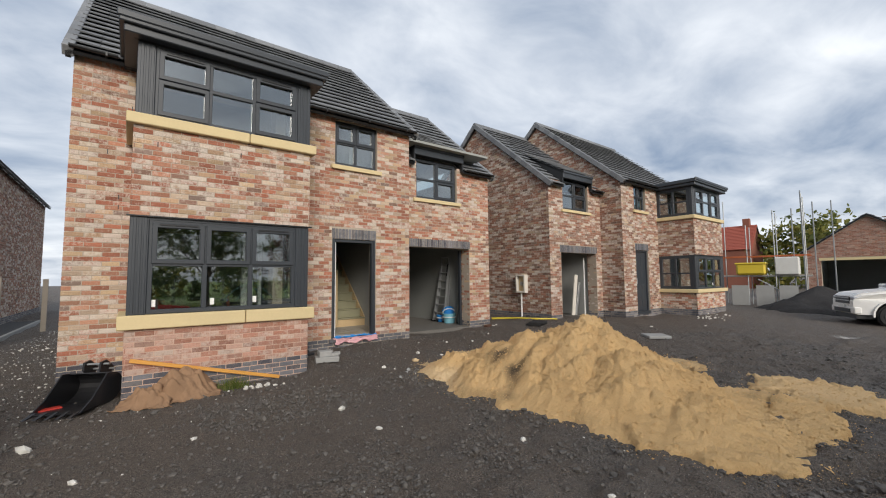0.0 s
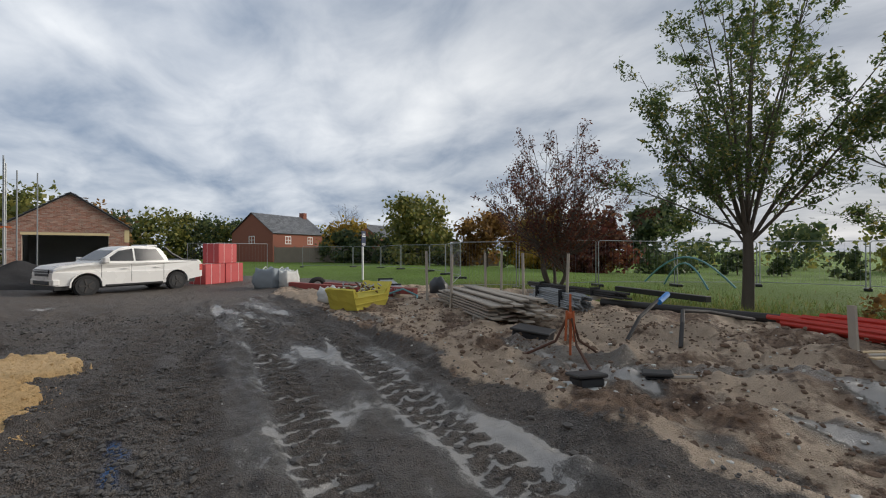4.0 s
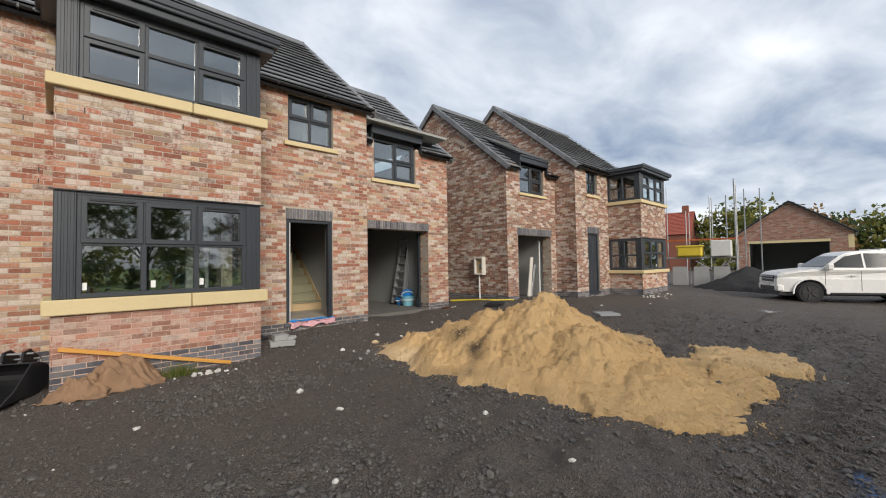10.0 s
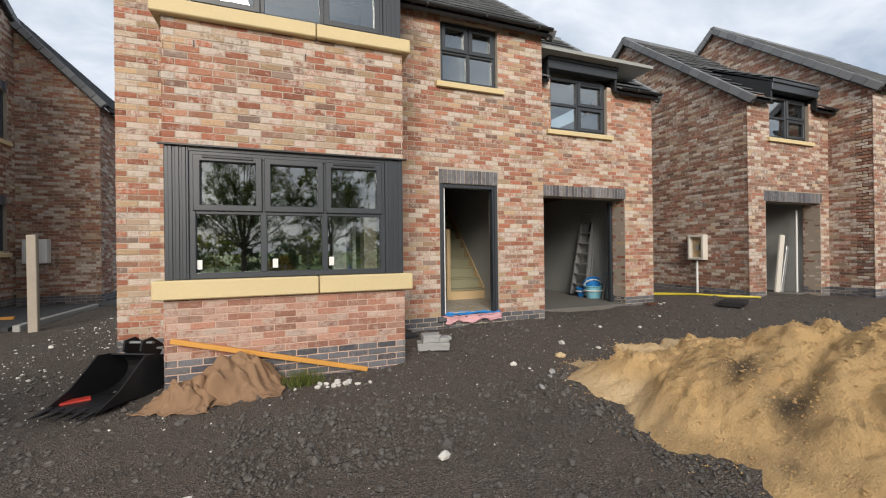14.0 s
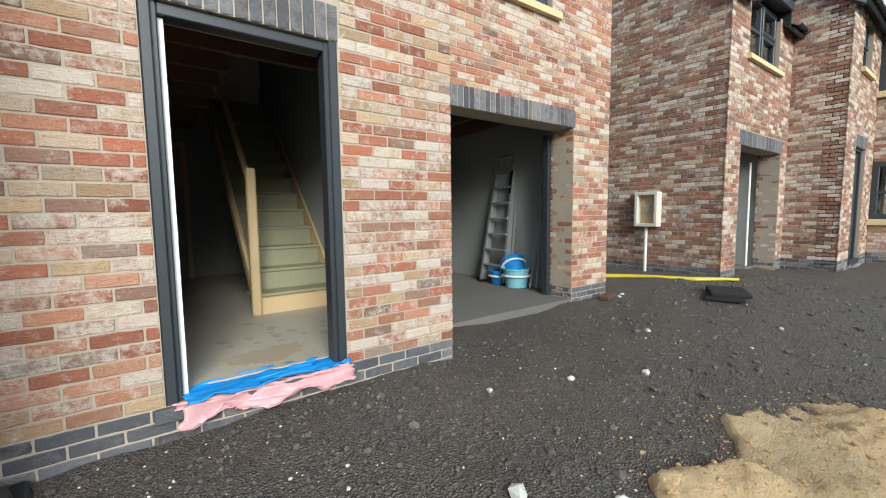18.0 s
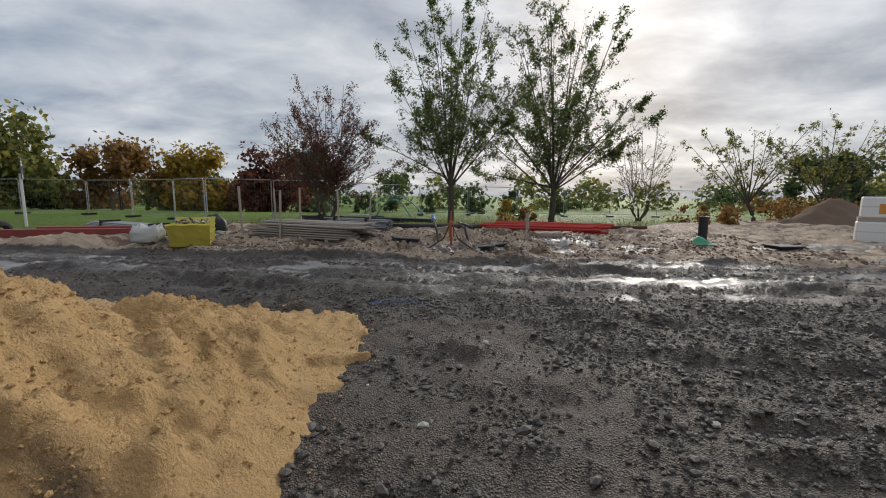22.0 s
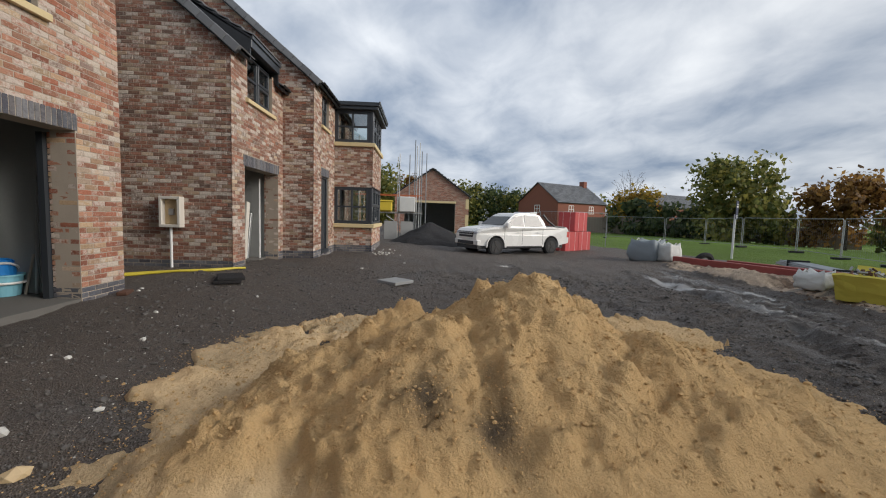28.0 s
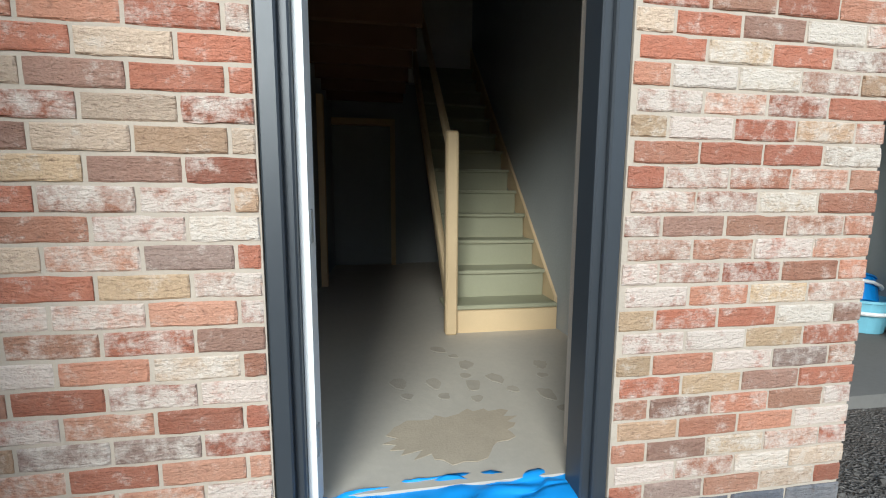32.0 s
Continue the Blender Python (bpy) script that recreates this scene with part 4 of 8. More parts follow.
# closing walls, floors and ceilings
part("wall_left", boxes((X0, X0 + 0.3, 0.31, 6.5, -0.3, 4.78)), BLOCK, h1)
part("wall_back", boxes((X0, X2, 6.5, 6.8, -0.3, 4.6)), BLOCK, h1)
part("wall_right", boxes((X2 - 0.3, X2, YB + 0.31, 6.5, -0.3, 4.4)), BLOCK, h1)
part("hall_floor", boxes((X0 + 0.3, X1 - 0.02, 0.14, 6.5, 0.0, 0.345)), SCREED, h1, "dusty beige screed floor with footprints")
part("upper_floor", boxes((X0 + 0.3, -1.30, 0.31, 6.5, 2.62, 2.72), (-0.33, X2 - 0.3, YB + 0.31, 6.5, 2.62, 2.72)), JOIST, h1)
part("partition_left", boxes((-2.26, -2.16, 0.31, 6.5, 0.19, 2.62)), PLASTER, h1, "bare plasterboard hall wall")
part("partition_stair", boxes((-0.34, -0.24, 0.31, 6.5, 0.0, 4.7)), BLOCK, h1, "bare grey blockwork beside the stairs")
part("garage_floor", boxes((-0.24, X2 - 0.3, YB + 0.02, 6.5, -0.2, 0.185)), DIRTY_FLOOR, h1, "muddy concrete garage floor")
part("garage_wall", boxes((2.56, 2.70, YB + 0.36, 6.5, 0.06, 2.62), (-0.24, 2.56, 5.4, 5.5, 0.06, 2.62)), PLASTER, h1, "grey rendered garage wall")
part("garage_post", boxes((GAR[1] - 0.05, GAR[1] + 0.06, YB + 0.345, YB + 0.42, 0.02, 2.2)), GREY, h1, "dark door post")
part("ceiling_upper", boxes((X0 + 0.3, X2 - 0.3, 0.35, 6.5, 4.70, 4.76)), PLASTER, h1)
for x in np.arange(0.3, 2.5, 0.6):
    part("joist", boxes((x, x + 0.05, 1.0, 6.4, 2.42, 2.615)), JOIST, h1, "rough ceiling joist")
for y in np.arange(0.55, 4.5, 0.45):
    part("joist", boxes((-2.16, -0.34 if y < 1.1 else -1.25, y, y + 0.05, 2.42, 2.615)), JOIST, h1, "rough ceiling joist")
# rooms behind the windows
part("lounge_wall", boxes((X0 + 0.3, -2.26, 4.4, 4.5, 0.19, 2.62), (-4.1, -3.7, 4.37, 4.395, 0.3, 2.3)), PLASTER, h1)
part("bedroom_wall", boxes((X0 + 0.3, -0.34, 4.4, 4.5, 2.72, 4.7), (-2.2, -2.1, 0.35, 4.4, 2.72, 4.7)), WHITE_BOX, h1)
part("small_bedroom_wall", boxes((0.0, 2.7, 3.9, 4.0, 2.72, 4.6)), WHITE_BOX, h1)


# stairs in the hall
def stairs():
    F, XL, XR, Y0 = 0.345, -1.09, -0.35, 1.575
    st = part("staircase", boxes((XL + 0.02, XR, Y0, Y0 + 0.03, F, F + 0.165)), PINE, h1, "new pine staircase with olive covered treads")
    go, ri, n = 0.225, 0.195, 13
    for k in range(n):
        y, z = Y0 + k * go, F + (k + 1) * ri
        if k:
            part("riser", boxes((XL + 0.03, XR - 0.02, y - 0.012, y + 0.012, z - ri, z - 0.03)), OLIVE, st)
        part("tread", boxes((XL - (0.05 if k == 0 else -0.02), XR - 0.01, y - 0.03, y + go + 0.02, z - 0.03, z), bevel=0.006), OLIVE, st)
    run, top = n * go, n * ri
    for x in (XL - 0.02, XR - 0.012):
        bm = bmesh.new()
        prism(bm, [(Y0 + 0.02, F), (Y0 + 0.02, F + 0.22), (Y0 + run, F + 0.40 + top), (Y0 + run, F + 0.10 + top)], x, x + 0.035, Matrix(((0, 1, 0, 0), (1, 0, 0, 0), (0, 0, 1, 0), (0, 0, 0, 1))))
        part("string", bm, PINE, st)
    part("newel_post", boxes((-1.14, -1.06, 1.53, 1.61, F, 1.665), bevel=0.012), PINE, st, "pale pine newel post")
    for dz in (0.0, -0.95):
        bm = bmesh.new()
        tube(bm, [(-1.10, 1.61, 1.55 + dz), (-1.10, 1.61 + 2.4, 1.55 + dz + 2.4 * ri / go)], 0.028, 8)
        part("handrail", bm, PINE, st)


stairs()
# hall back wall with a doorway, and an inner door lining
# unseen walls added to keep upstairs daylight out of the stairwell
part("landing_wall", boxes((-1.35, -1.25, 0.35, 4.6, 2.72, 4.7)), PLASTER, h1)
part("landing_wall", boxes((-1.25, -0.34, 1.05, 1.15, 2.62, 4.7)), PLASTER, h1)
part("landing_wall", boxes((-1.25, -0.34, 4.7, 4.8, 0.19, 4.7)), PLASTER, h1)
part("hall_back_wall", boxes((-2.16, -1.25, 4.6, 4.7, 0.19, 2.62)), PLASTER, h1)
for q in ((-2.15, -2.09, 3.2, 3.3, 0.19, 2.25), (-1.40, -1.34, 4.5, 4.6, 0.19, 2.25), (-2.15, -1.34, 4.5, 4.6, 2.2, 2.28)):
    part("door_lining", boxes(q), PINE, h1)
part("trimmer", boxes((-1.30, -0.34, 0.95, 1.0, 2.40, 2.61)), JOIST, h1, "rough timber trimmer over the stairs")

# front door frame, no leaf hung yet
fr = part("door_frame", boxes((DOOR[0] + 0.003, DOOR[0] + 0.075, 0.03, 0.13, DOOR[2], 2.25), (DOOR[1] - 0.075, DOOR[1] - 0.003, 0.03, 0.13, DOOR[2], 2.25), (DOOR[0] + 0.075, DOOR[1] - 0.075, 0.03, 0.13, 2.19, 2.25),
                              (DOOR[0] + 0.003, DOOR[0] + 0.05, 0.005, 0.028, DOOR[2], 2.25), (DOOR[1] - 0.05, DOOR[1] - 0.003, 0.005, 0.028, DOOR[2], 2.25), bevel=0.005), GREY, h1, "dark grey front door frame without a door")
part("white_inner_edge", boxes((DOOR[0] + 0.076, DOOR[0] + 0.10, 0.06, 0.16, 0.33, 2.185)), WHITE, fr, "white inner edge of the frame")
for z in (0.52, 1.12, 1.80):
    part("keep_plate", boxes((DOOR[0] + 0.098, DOOR[0] + 0.104, 0.075, 0.105, z, z + 0.09), bevel=0.002), ALU, fr)
part("hall_block_edge", boxes((-0.898, -0.34, 0.14, 0.30, 0.345, 2.25)), BLOCK, h1)
part("threshold", boxes((DOOR[0] - 0.05, DOOR[1] + 0.05, -0.035, 0.14, 0.25, 0.318), bevel=0.006), BLUE_BRICK, h1, "dark stone threshold")

# upper windows of the front
for w, cols, tr, sash in ((W2, 2, 0.52, ((0, 1), (1, 1))),):
    window(h1, FRONT(w[0], 0, w[2]), w[1] - w[0], w[3] - w[2], cols, tr, sashes=sash, label="small grey window with top lights ajar", sill_z=0.10, sill_over=0.08)
window(h1, FRONT(W3[0], YB, W3[2]), W3[1] - W3[0], W3[3] - W3[2], 2, 0.5, sashes=((1, 0), (1, 1)), label="grey window under a small flat hood", sill_z=0.10, sill_over=0.10)


def eaves_window_roof(house, x0, x1, r0, r1, yf, z_eaves, run, z_hood, far=1.7):
    """A roof slope whose eaves are lifted over a window that breaks through them."""
    za = z_eaves - LOW
    for a, b in ((r0, x0), (x1, r1)):
        if b - a > 0.1:
            roof_slope(house, FRONT(a, yf - 0.16, za), b - a, run, run * P)
    roof_slope(house, FRONT(x0, yf - 0.16 + far, za + far * P), x1 - x0, run - far, (run - far) * P)
    roof_slope(house, FRONT(x0, yf - 0.15, z_hood), x1 - x0, far - 0.01, za + far * P - z_hood)
    hood = part("window_hood", boxes((x0 + 0.01, x1 - 0.01, yf - 0.13, yf - 0.08, z_hood - 0.19, z_hood + 0.02), (x0 + 0.04, x1 - 0.04, yf - 0.08, yf + 0.10, z_hood - 0.17, z_hood - 0.14), (x0, x1, yf - 0.16, yf - 0.13, z_hood - 0.04, z_hood + 0.03), bevel=0.006), GREY, house, "dark fascia of the raised eaves over the window")
    for x in (x0, x1 - 0.05):
        b = bmesh.new()
        prism(b, [(yf - 0.10, za), (yf - 0.10, z_hood - 0.01), (yf - 0.16 + far, za + far * P)], x, x + 0.05, Matrix(((0, 1, 0, 0), (1, 0, 0, 0), (0, 0, 1, 0), (0, 0, 0, 1))))
        part("hood_cheek", b, BLACK, hood)


# the two-storey bay
def bay(house, x0, x1, yf, yb, levels, base_z, roof_over, side_right=True, side_left=True, brick_low=None, sides_cols=2, block_left=False):
    """levels: z of lower sill foot, sill top, window head, upper sill foot, sill top, window head, roof top."""
    s0, s1, w1, u0, u1, w2, top = levels
    low, L = brick_low or BRICK, x1 - x0
    wall(house, "bay_wall", FRONT(x0, yf), L, s0, mat=low, base=BLUE_BRICK, plinth=base_z, thick=0.2, lap=0.009, single=(0, L, base_z, s0), mortar=MORTAR_PALE if brick_low else None, label="low brick wall under the bay window")
    up = wall(house, "bay_spandrel", FRONT(x0, yf, 0), L, u0, plinth=w1, thick=0.2, lap=0.009, label="brick panel between the bay windows", low=w1)
    for side, do in ((FACE_RIGHT(x1, yf), side_right), (FACE_LEFT(x0, yb), side_left)):
        if do:
            wall(house, "bay_cheek", side, yb - yf, s0, mat=low, base=BLUE_BRICK, plinth=base_z, thick=0.2, mortar=MORTAR_PALE if brick_low else None)
            wall(house, "bay_cheek_upper", side, yb - yf, u0, plinth=w1, thick=0.2, low=w1)
    for z0, z1 in ((s0, s1), (u0, u1)):
        for q in ((x0 - 0.085, (x0 + x1) / 2 + 0.22, yf - 0.07, yf + 0.2), ((x0 + x1) / 2 + 0.23, x1 + 0.085, yf - 0.07, yf + 0.2), (x0 - 0.085, x0 + 0.15, yf + 0.2, yb + 0.01), (x1 - 0.15, x1 + 0.085, yf + 0.2, yb + 0.01)):
            part("sill", boxes((*q, z0, z1), bevel=0.01), STONE, house, "long buff cast stone sill of the bay")
    for z0, z1, sash in ((s1, w1, tuple((c, 1) for c in range(3))), (u1, w2, ((0, 0), (0, 1), (2, 0), (2, 1)))):
        h = z1 - z0
        cheek, head = 0.20, 0.035
        for xa in (x0, x1 - cheek):
            b = boxes((xa, xa + cheek, yf + 0.012, yf + 0.10, z0, z1 - 0.0), bevel=0.006)
            for g in (0.035, 0.09, 0.145):
                box(b, xa + g, xa + g + 0.035, yf + 0.004, yf + 0.03, z0 + 0.005, z1 - 0.005, bevel=0.004)
            part("corner_cladding", b, GREY, house, "grey ribbed corner cladding")
        part("head_flashing", boxes((x0 - 0.04, x1 + 0.04, yf - 0.028, yf + 0.02, z1 + 0.001, z1 + 0.016)), BLACK, house)
        part("head_board", boxes((x0 + cheek, x1 - cheek, yf + 0.014, yf + 0.10, z1 - head, z1)), GREY, house)
        window(house, FRONT(x0 + cheek, yf - 0.05, z0 + 0.005), L - 2 * cheek, h - head - 0.004, 3, 0.53 if z0 < 2 else 0.56, sashes=sash, jamb=0.055,
               label="three-light anthracite bay window", stickers=((0.05, 0.09), (0.72, 0.09), (1.27, 0.10)) if z0 < 2 else ())
        for m, do in ((FACE_RIGHT(x1, yf + 0.10, z0), side_right), (FACE_LEFT(x0, yb, z0), side_left)):
            # unseen panel added so that no sky shows through the front panes
            if do and block_left and m.translation.x < (x0 + x1) / 2:
                part("side_cladding", boxes((0.0, yb - yf - 0.10, 0.012, 0.10, 0.0, h), bevel=0.006), GREY, house, "added grey panel blocking sky through the bay", m)
            elif do:
                window(house, m, yb - yf - 0.10, h, sides_cols, 0.46 if z0 < 2 else 0.5, jamb=0.10, vents=False, set_back=0.01, label="narrow side light of the bay")
    o = roof_over
    part("bay_roof", boxes((x0 - o, x1 + o, yf - o, yb + 0.02, w2 + 0.10, top), (x0 - o + 0.05, x1 + o - 0.05, yf - o + 0.05, yb, w2 + 0.002, w2 + 0.10), (x0 - o - 0.02, x1 + o + 0.02, yf - o - 0.02, yf - o + 0.02, top - 0.07, top + 0.02), bevel=0.012), GREY, house, "flat grey bay roof with deep overhang")
    part("bay_floor", boxes((x0 + 0.2, x1 - 0.2, yf + 0.2, yb + 0.3, s0 - 0.9, s0 - 0.7), (x0 + 0.2, x1 - 0.2, yf + 0.2, yb + 0.3, u0 - 0.8, u0 - 0.6)), SCREED, house)


bay(h1, BAY0, BAY1, BAYY, 0.0, (0.855, 1.03, 2.285, 3.475, 3.615, 4.60, 4.82), 0.29, 0.20, brick_low=BRICK_PINK, side_left=True, block_left=True)
part("curtain_rail_board", boxes((-3.25, -3.05, 0.9, 1.0, 0.9, 2.2), (-2.95, -2.9, 0.9, 1.0, 0.9, 2.2)), WHITE, h1, "white plastic door frame stored indoors")

# roofs
P = 2.73 / 3.27
LOW = 0.145
roof_slope(h1, FRONT(X0 - 0.06, -0.16, 4.78 - LOW), X1 - X0 + 0.16, 3.46, 3.46 * P, single=True)
roof_slope(h1, Matrix.Translation((X1 + 0.1, 6.75, 4.78 - LOW)) @ Matrix.Rotation(math.pi, 4, "Z"), X1 - X0 + 0.16, 3.45, 3.45 * P)
eaves_window_roof(h1, 0.44, 2.02, X1 + 0.12, X2 + 0.07, YB, 4.40, 3.2, 4.68)
roof_slope(h1, Matrix.Translation((X2 + 0.07, YB - 0.16 + 6.4, 4.40 - LOW)) @ Matrix.Rotation(math.pi, 4, "Z"), X2 - X1 + 0.05, 3.2, 3.2 * P)
verge(h1, FRONT(X0 - 0.06, -0.16, 4.78 - LOW), 3.46, 3.46 * P)
verge(h1, FRONT(X1 + 0.10, -0.16, 4.78 - LOW), 3.46, 3.46 * P)
verge(h1, FRONT(X2 + 0.07, YB - 0.16, 4.40 - LOW), 3.2, 3.2 * P)
ridge(h1, X0 - 0.08, X1 + 0.12, 3.30, 4.78 + 3.46 * P + 0.03 - LOW)
ridge(h1, X1, X2 + 0.1, YB - 0.16 + 3.2, 4.40 + 3.2 * P + 0.03 - LOW)
b = bmesh.new()
prism(b, [(0.0, 4.70), (6.6, 4.70), (3.3, 4.72 + 3.3 * P)], X1 - 0.28, X1, Matrix(((0, 1, 0, 0), (1, 0, 0, 0), (0, 0, 1, 0), (0, 0, 0, 1))))
part("gable_wall", b, MORTAR, h1)
b = bmesh.new()
prism(b, [(0.0, 4.70), (6.6, 4.70), (3.3, 4.72 + 3.3 * P)], X0, X0 + 0.28, Matrix(((0, 1, 0, 0), (1, 0, 0, 0), (0, 0, 1, 0), (0, 0, 0, 1))))
part("gable_wall", b, MORTAR, h1)
gutter(h1, BAY1 + 0.22, X1 + 0.08, -0.19, 4.70)
gutter(h1, X0 - 0.05, BAY0 - 0.22, -0.19, 4.70)
gutter(h1, 2.04, X2 + 0.06, YB - 0.19, 4.32)
for x, z in ((-5.25, 3.3), (-5.1, 2.65), (-5.1, 2.5), (-4.99, 4.0), (-4.7, 3.22), (-3.7, 3.25)):
    y = 0.0 if x < BAY0 else BAYY
    part("weep_vent", boxes((x, x + 0.011, y - 0.003, y + 0.02, z, z + 0.065)), BLACK, h1)

# ---- the next house ----
h2 = thing("detached_house", "new brick house with corner bay and grey front door", "house", group="houses on the site")
A0, A1, AD = 4.84, 7.56, 6.24
M0, M1, MY = 7.56, 13.2, -0.77
G2 = (5.37, 7.24, -0.3, 2.215)
V2 = (5.52, 6.86, 3.56, 4.46)
D2 = (8.34, 9.20, 0.27, 2.34)
S2 = (8.36, 9.16, 3.70, 4.55)
wall(h2, "wall_side", FACE_LEFT(A0, AD), AD, 4.36, gable=(AD / 2, 4.34 + AD / 2 * P), base=BLUE_BRICK, plinth=0.38, lap=0.0, label="tall gable wall of mixed reclaimed bricks")
wall(h2, "wall_garage", FRONT(A0, 0), A1 - A0, 4.36, [rel(G2, A0), rel(V2, A0), rel((G2[0] - 0.06, G2[1] + 0.06, 2.215, 2.44, True), A0)], base=BLUE_BRICK, plinth=0.35, lap=0.009, label="brick wall over the open garage")
soldier(h2, FRONT(0, 0), G2[0] - 0.06, G2[1] + 0.06, 2.217)
wall(h2, "garage_reveal", FACE_LEFT(G2[1], 0.34), 0.33, 2.2, base=BLUE_BRICK, thick=0.12, plinth=0.35)
wall(h2, "wall_main_side", FACE_LEFT(M0, 5.9), 5.9 - MY, 4.67, gable=((5.9 - MY) / 2, 4.67 + (5.9 - MY) / 2 * P), base=BLUE_BRICK, plinth=0.35, label="gable wall of the taller part")
wall(h2, "wall_main", FRONT(M0, MY), M1 - M0, 4.67, [rel(D2, M0), rel(S2, M0), rel((10.2, 12.2, 0.4, 4.4), M0), rel((D2[0] - 0.03, D2[1] + 0.03, 2.34, 2.56, True), M0)], base=BLUE_BRICK, plinth=0.35, lap=0.009)
soldier(h2, FRONT(0, MY), D2[0] - 0.03, D2[1] + 0.03, 2.342)
for q in ((A0 + 0.31, M1, 5.9, 6.2, -0.2, 4.4), (M1 - 0.3, M1, MY + 0.31, 5.9, -0.2, 4.67), (7.3, 7.5, 0.31, 5.9, -0.2, 4.3)):
    part("closing_wall", boxes(q), BLOCK, h2)
part("garage_floor", boxes((A0 + 0.3, 7.3, 0.3, 5.9, 0.0, 0.2)), DIRTY_FLOOR, h2)
part("garage_inner_wall", boxes((A0 + 0.31, 7.3, 4.2, 4.3, 0.2, 2.7)), PLASTER, h2)
part("garage_ceiling", boxes((A0 + 0.31, 7.3, 0.31, 5.9, 2.6, 2.7), (M0 + 0.31, M1 - 0.3, MY + 0.31, 5.9, 2.6, 2.7), (A0 + 0.31, 7.3, 0.31, 5.9, 4.5, 4.55)), PLASTER, h2)
for q in ((M0 + 0.31, M1 - 0.3, 2.6, 2.7, 0.2, 4.6), (A0 + 0.31, 7.3, 3.4, 3.5, 2.7, 4.5)):
    part("inner_wall", boxes(q), WHITE_BOX, h2)
window(h2, FRONT(V2[0], 0, V2[2]), V2[1] - V2[0], V2[3] - V2[2], 2, 0.5, sashes=((1, 0), (1, 1)), sill_z=0.10, sill_over=0.10, label="grey window under a small flat hood")
window(h2, FRONT(S2[0], MY, S2[2]), S2[1] - S2[0], S2[3] - S2[2], 2, 0.5, sashes=((0, 1), (1, 1)), sill_z=0.10, sill_over=0.09, label="small grey window with top lights ajar")
d = part("front_door", boxes((D2[0] + 0.06, D2[1] - 0.06, MY + 0.09, MY + 0.135, D2[2] + 0.03, D2[3] - 0.05), bevel=0.004), GREY, h2, "closed dark grey panelled front door")
part("door_frame", boxes((D2[0], D2[0] + 0.06, MY + 0.05, MY + 0.15, D2[2], D2[3]), (D2[1] - 0.06, D2[1], MY + 0.05, MY + 0.15, D2[2], D2[3]), (D2[0] + 0.06, D2[1] - 0.06, MY + 0.05, MY + 0.15, D2[3] - 0.05, D2[3]), (D2[0], D2[1], MY - 0.02, MY + 0.15, D2[2] - 0.06, D2[2] + 0.03), bevel=0.004), GREY, d)
for q in ((0.16, 0.38, 1.15, 1.85), (0.48, 0.70, 1.15, 1.85), (0.16, 0.38, 0.2, 0.9), (0.48, 0.70, 0.2, 0.9)):
    part("panel", boxes((D2[0] + q[0], D2[0] + q[1], MY + 0.078, MY + 0.092, D2[2] + q[2], D2[2] + q[3]), bevel=0.006), GREY, d)
part("door_handle", boxes((D2[0] + 0.10, D2[0] + 0.125, MY + 0.045, MY + 0.09, D2[2] + 0.95, D2[2] + 1.15), bevel=0.004), ALU, d)
bay(h2, 9.97, 12.45, -1.95, MY, (0.90, 1.02, 2.16, 3.40, 3.52, 4.50, 4.72), 0.35, 0.20, side_right=False, sides_cols=2)
eaves_window_roof(h2, V2[0] - 0.12, V2[1] + 0.12, A0 - 0.06, A1, 0.0, 4.36, AD / 2 + 0.16, 4.68)
roof_slope(h2, Matrix.Translation((A1, AD + 0.16, 4.36 - LOW)) @ Matrix.Rotation(math.pi, 4, "Z"), A1 - A0 + 0.06, AD / 2 + 0.16, (AD / 2 + 0.16) * P)
verge(h2, FRONT(A0 - 0.06, -0.16, 4.36 - LOW), AD / 2 + 0.16, (AD / 2 + 0.16) * P)
verge(h2, Matrix.Translation((A0 - 0.06, AD + 0.16, 4.36 - LOW)) @ Matrix.Diagonal((1, -1, 1, 1)), AD / 2 + 0.16, (AD / 2 + 0.16) * P)
ridge(h2, A0 - 0.1, A1, AD / 2, 4.36 + (AD / 2 + 0.16) * P + 0.03 - LOW)
hm = (5.9 - MY) / 2 + 0.16
roof_slope(h2, FRONT(M0 - 0.06, MY - 0.16, 4.67 - LOW), M1 - M0 + 0.1, hm, hm * P)
roof_slope(h2, Matrix.Translation((M1, 5.9 + 0.16, 4.67 - LOW)) @ Matrix.Rotation(math.pi, 4, "Z"), M1 - M0 + 0.1, hm, hm * P)
verge(h2, FRONT(M0 - 0.06, MY - 0.16, 4.67 - LOW), hm, hm * P)
verge(h2, Matrix.Translation((M0 - 0.06, 5.9 + 0.16, 4.67 - LOW)) @ Matrix.Diagonal((1, -1, 1, 1)), hm, hm * P)
ridge(h2, M0 - 0.1, M1 + 0.05, (5.9 + MY) / 2, 4.67 + hm * P + 0.03 - LOW)
gutter(h2, M0 + 0.1, 9.75, MY - 0.19, 4.60)
gutter(h2, V2[1] + 0.14, A1 - 0.02, -0.19, 4.29)

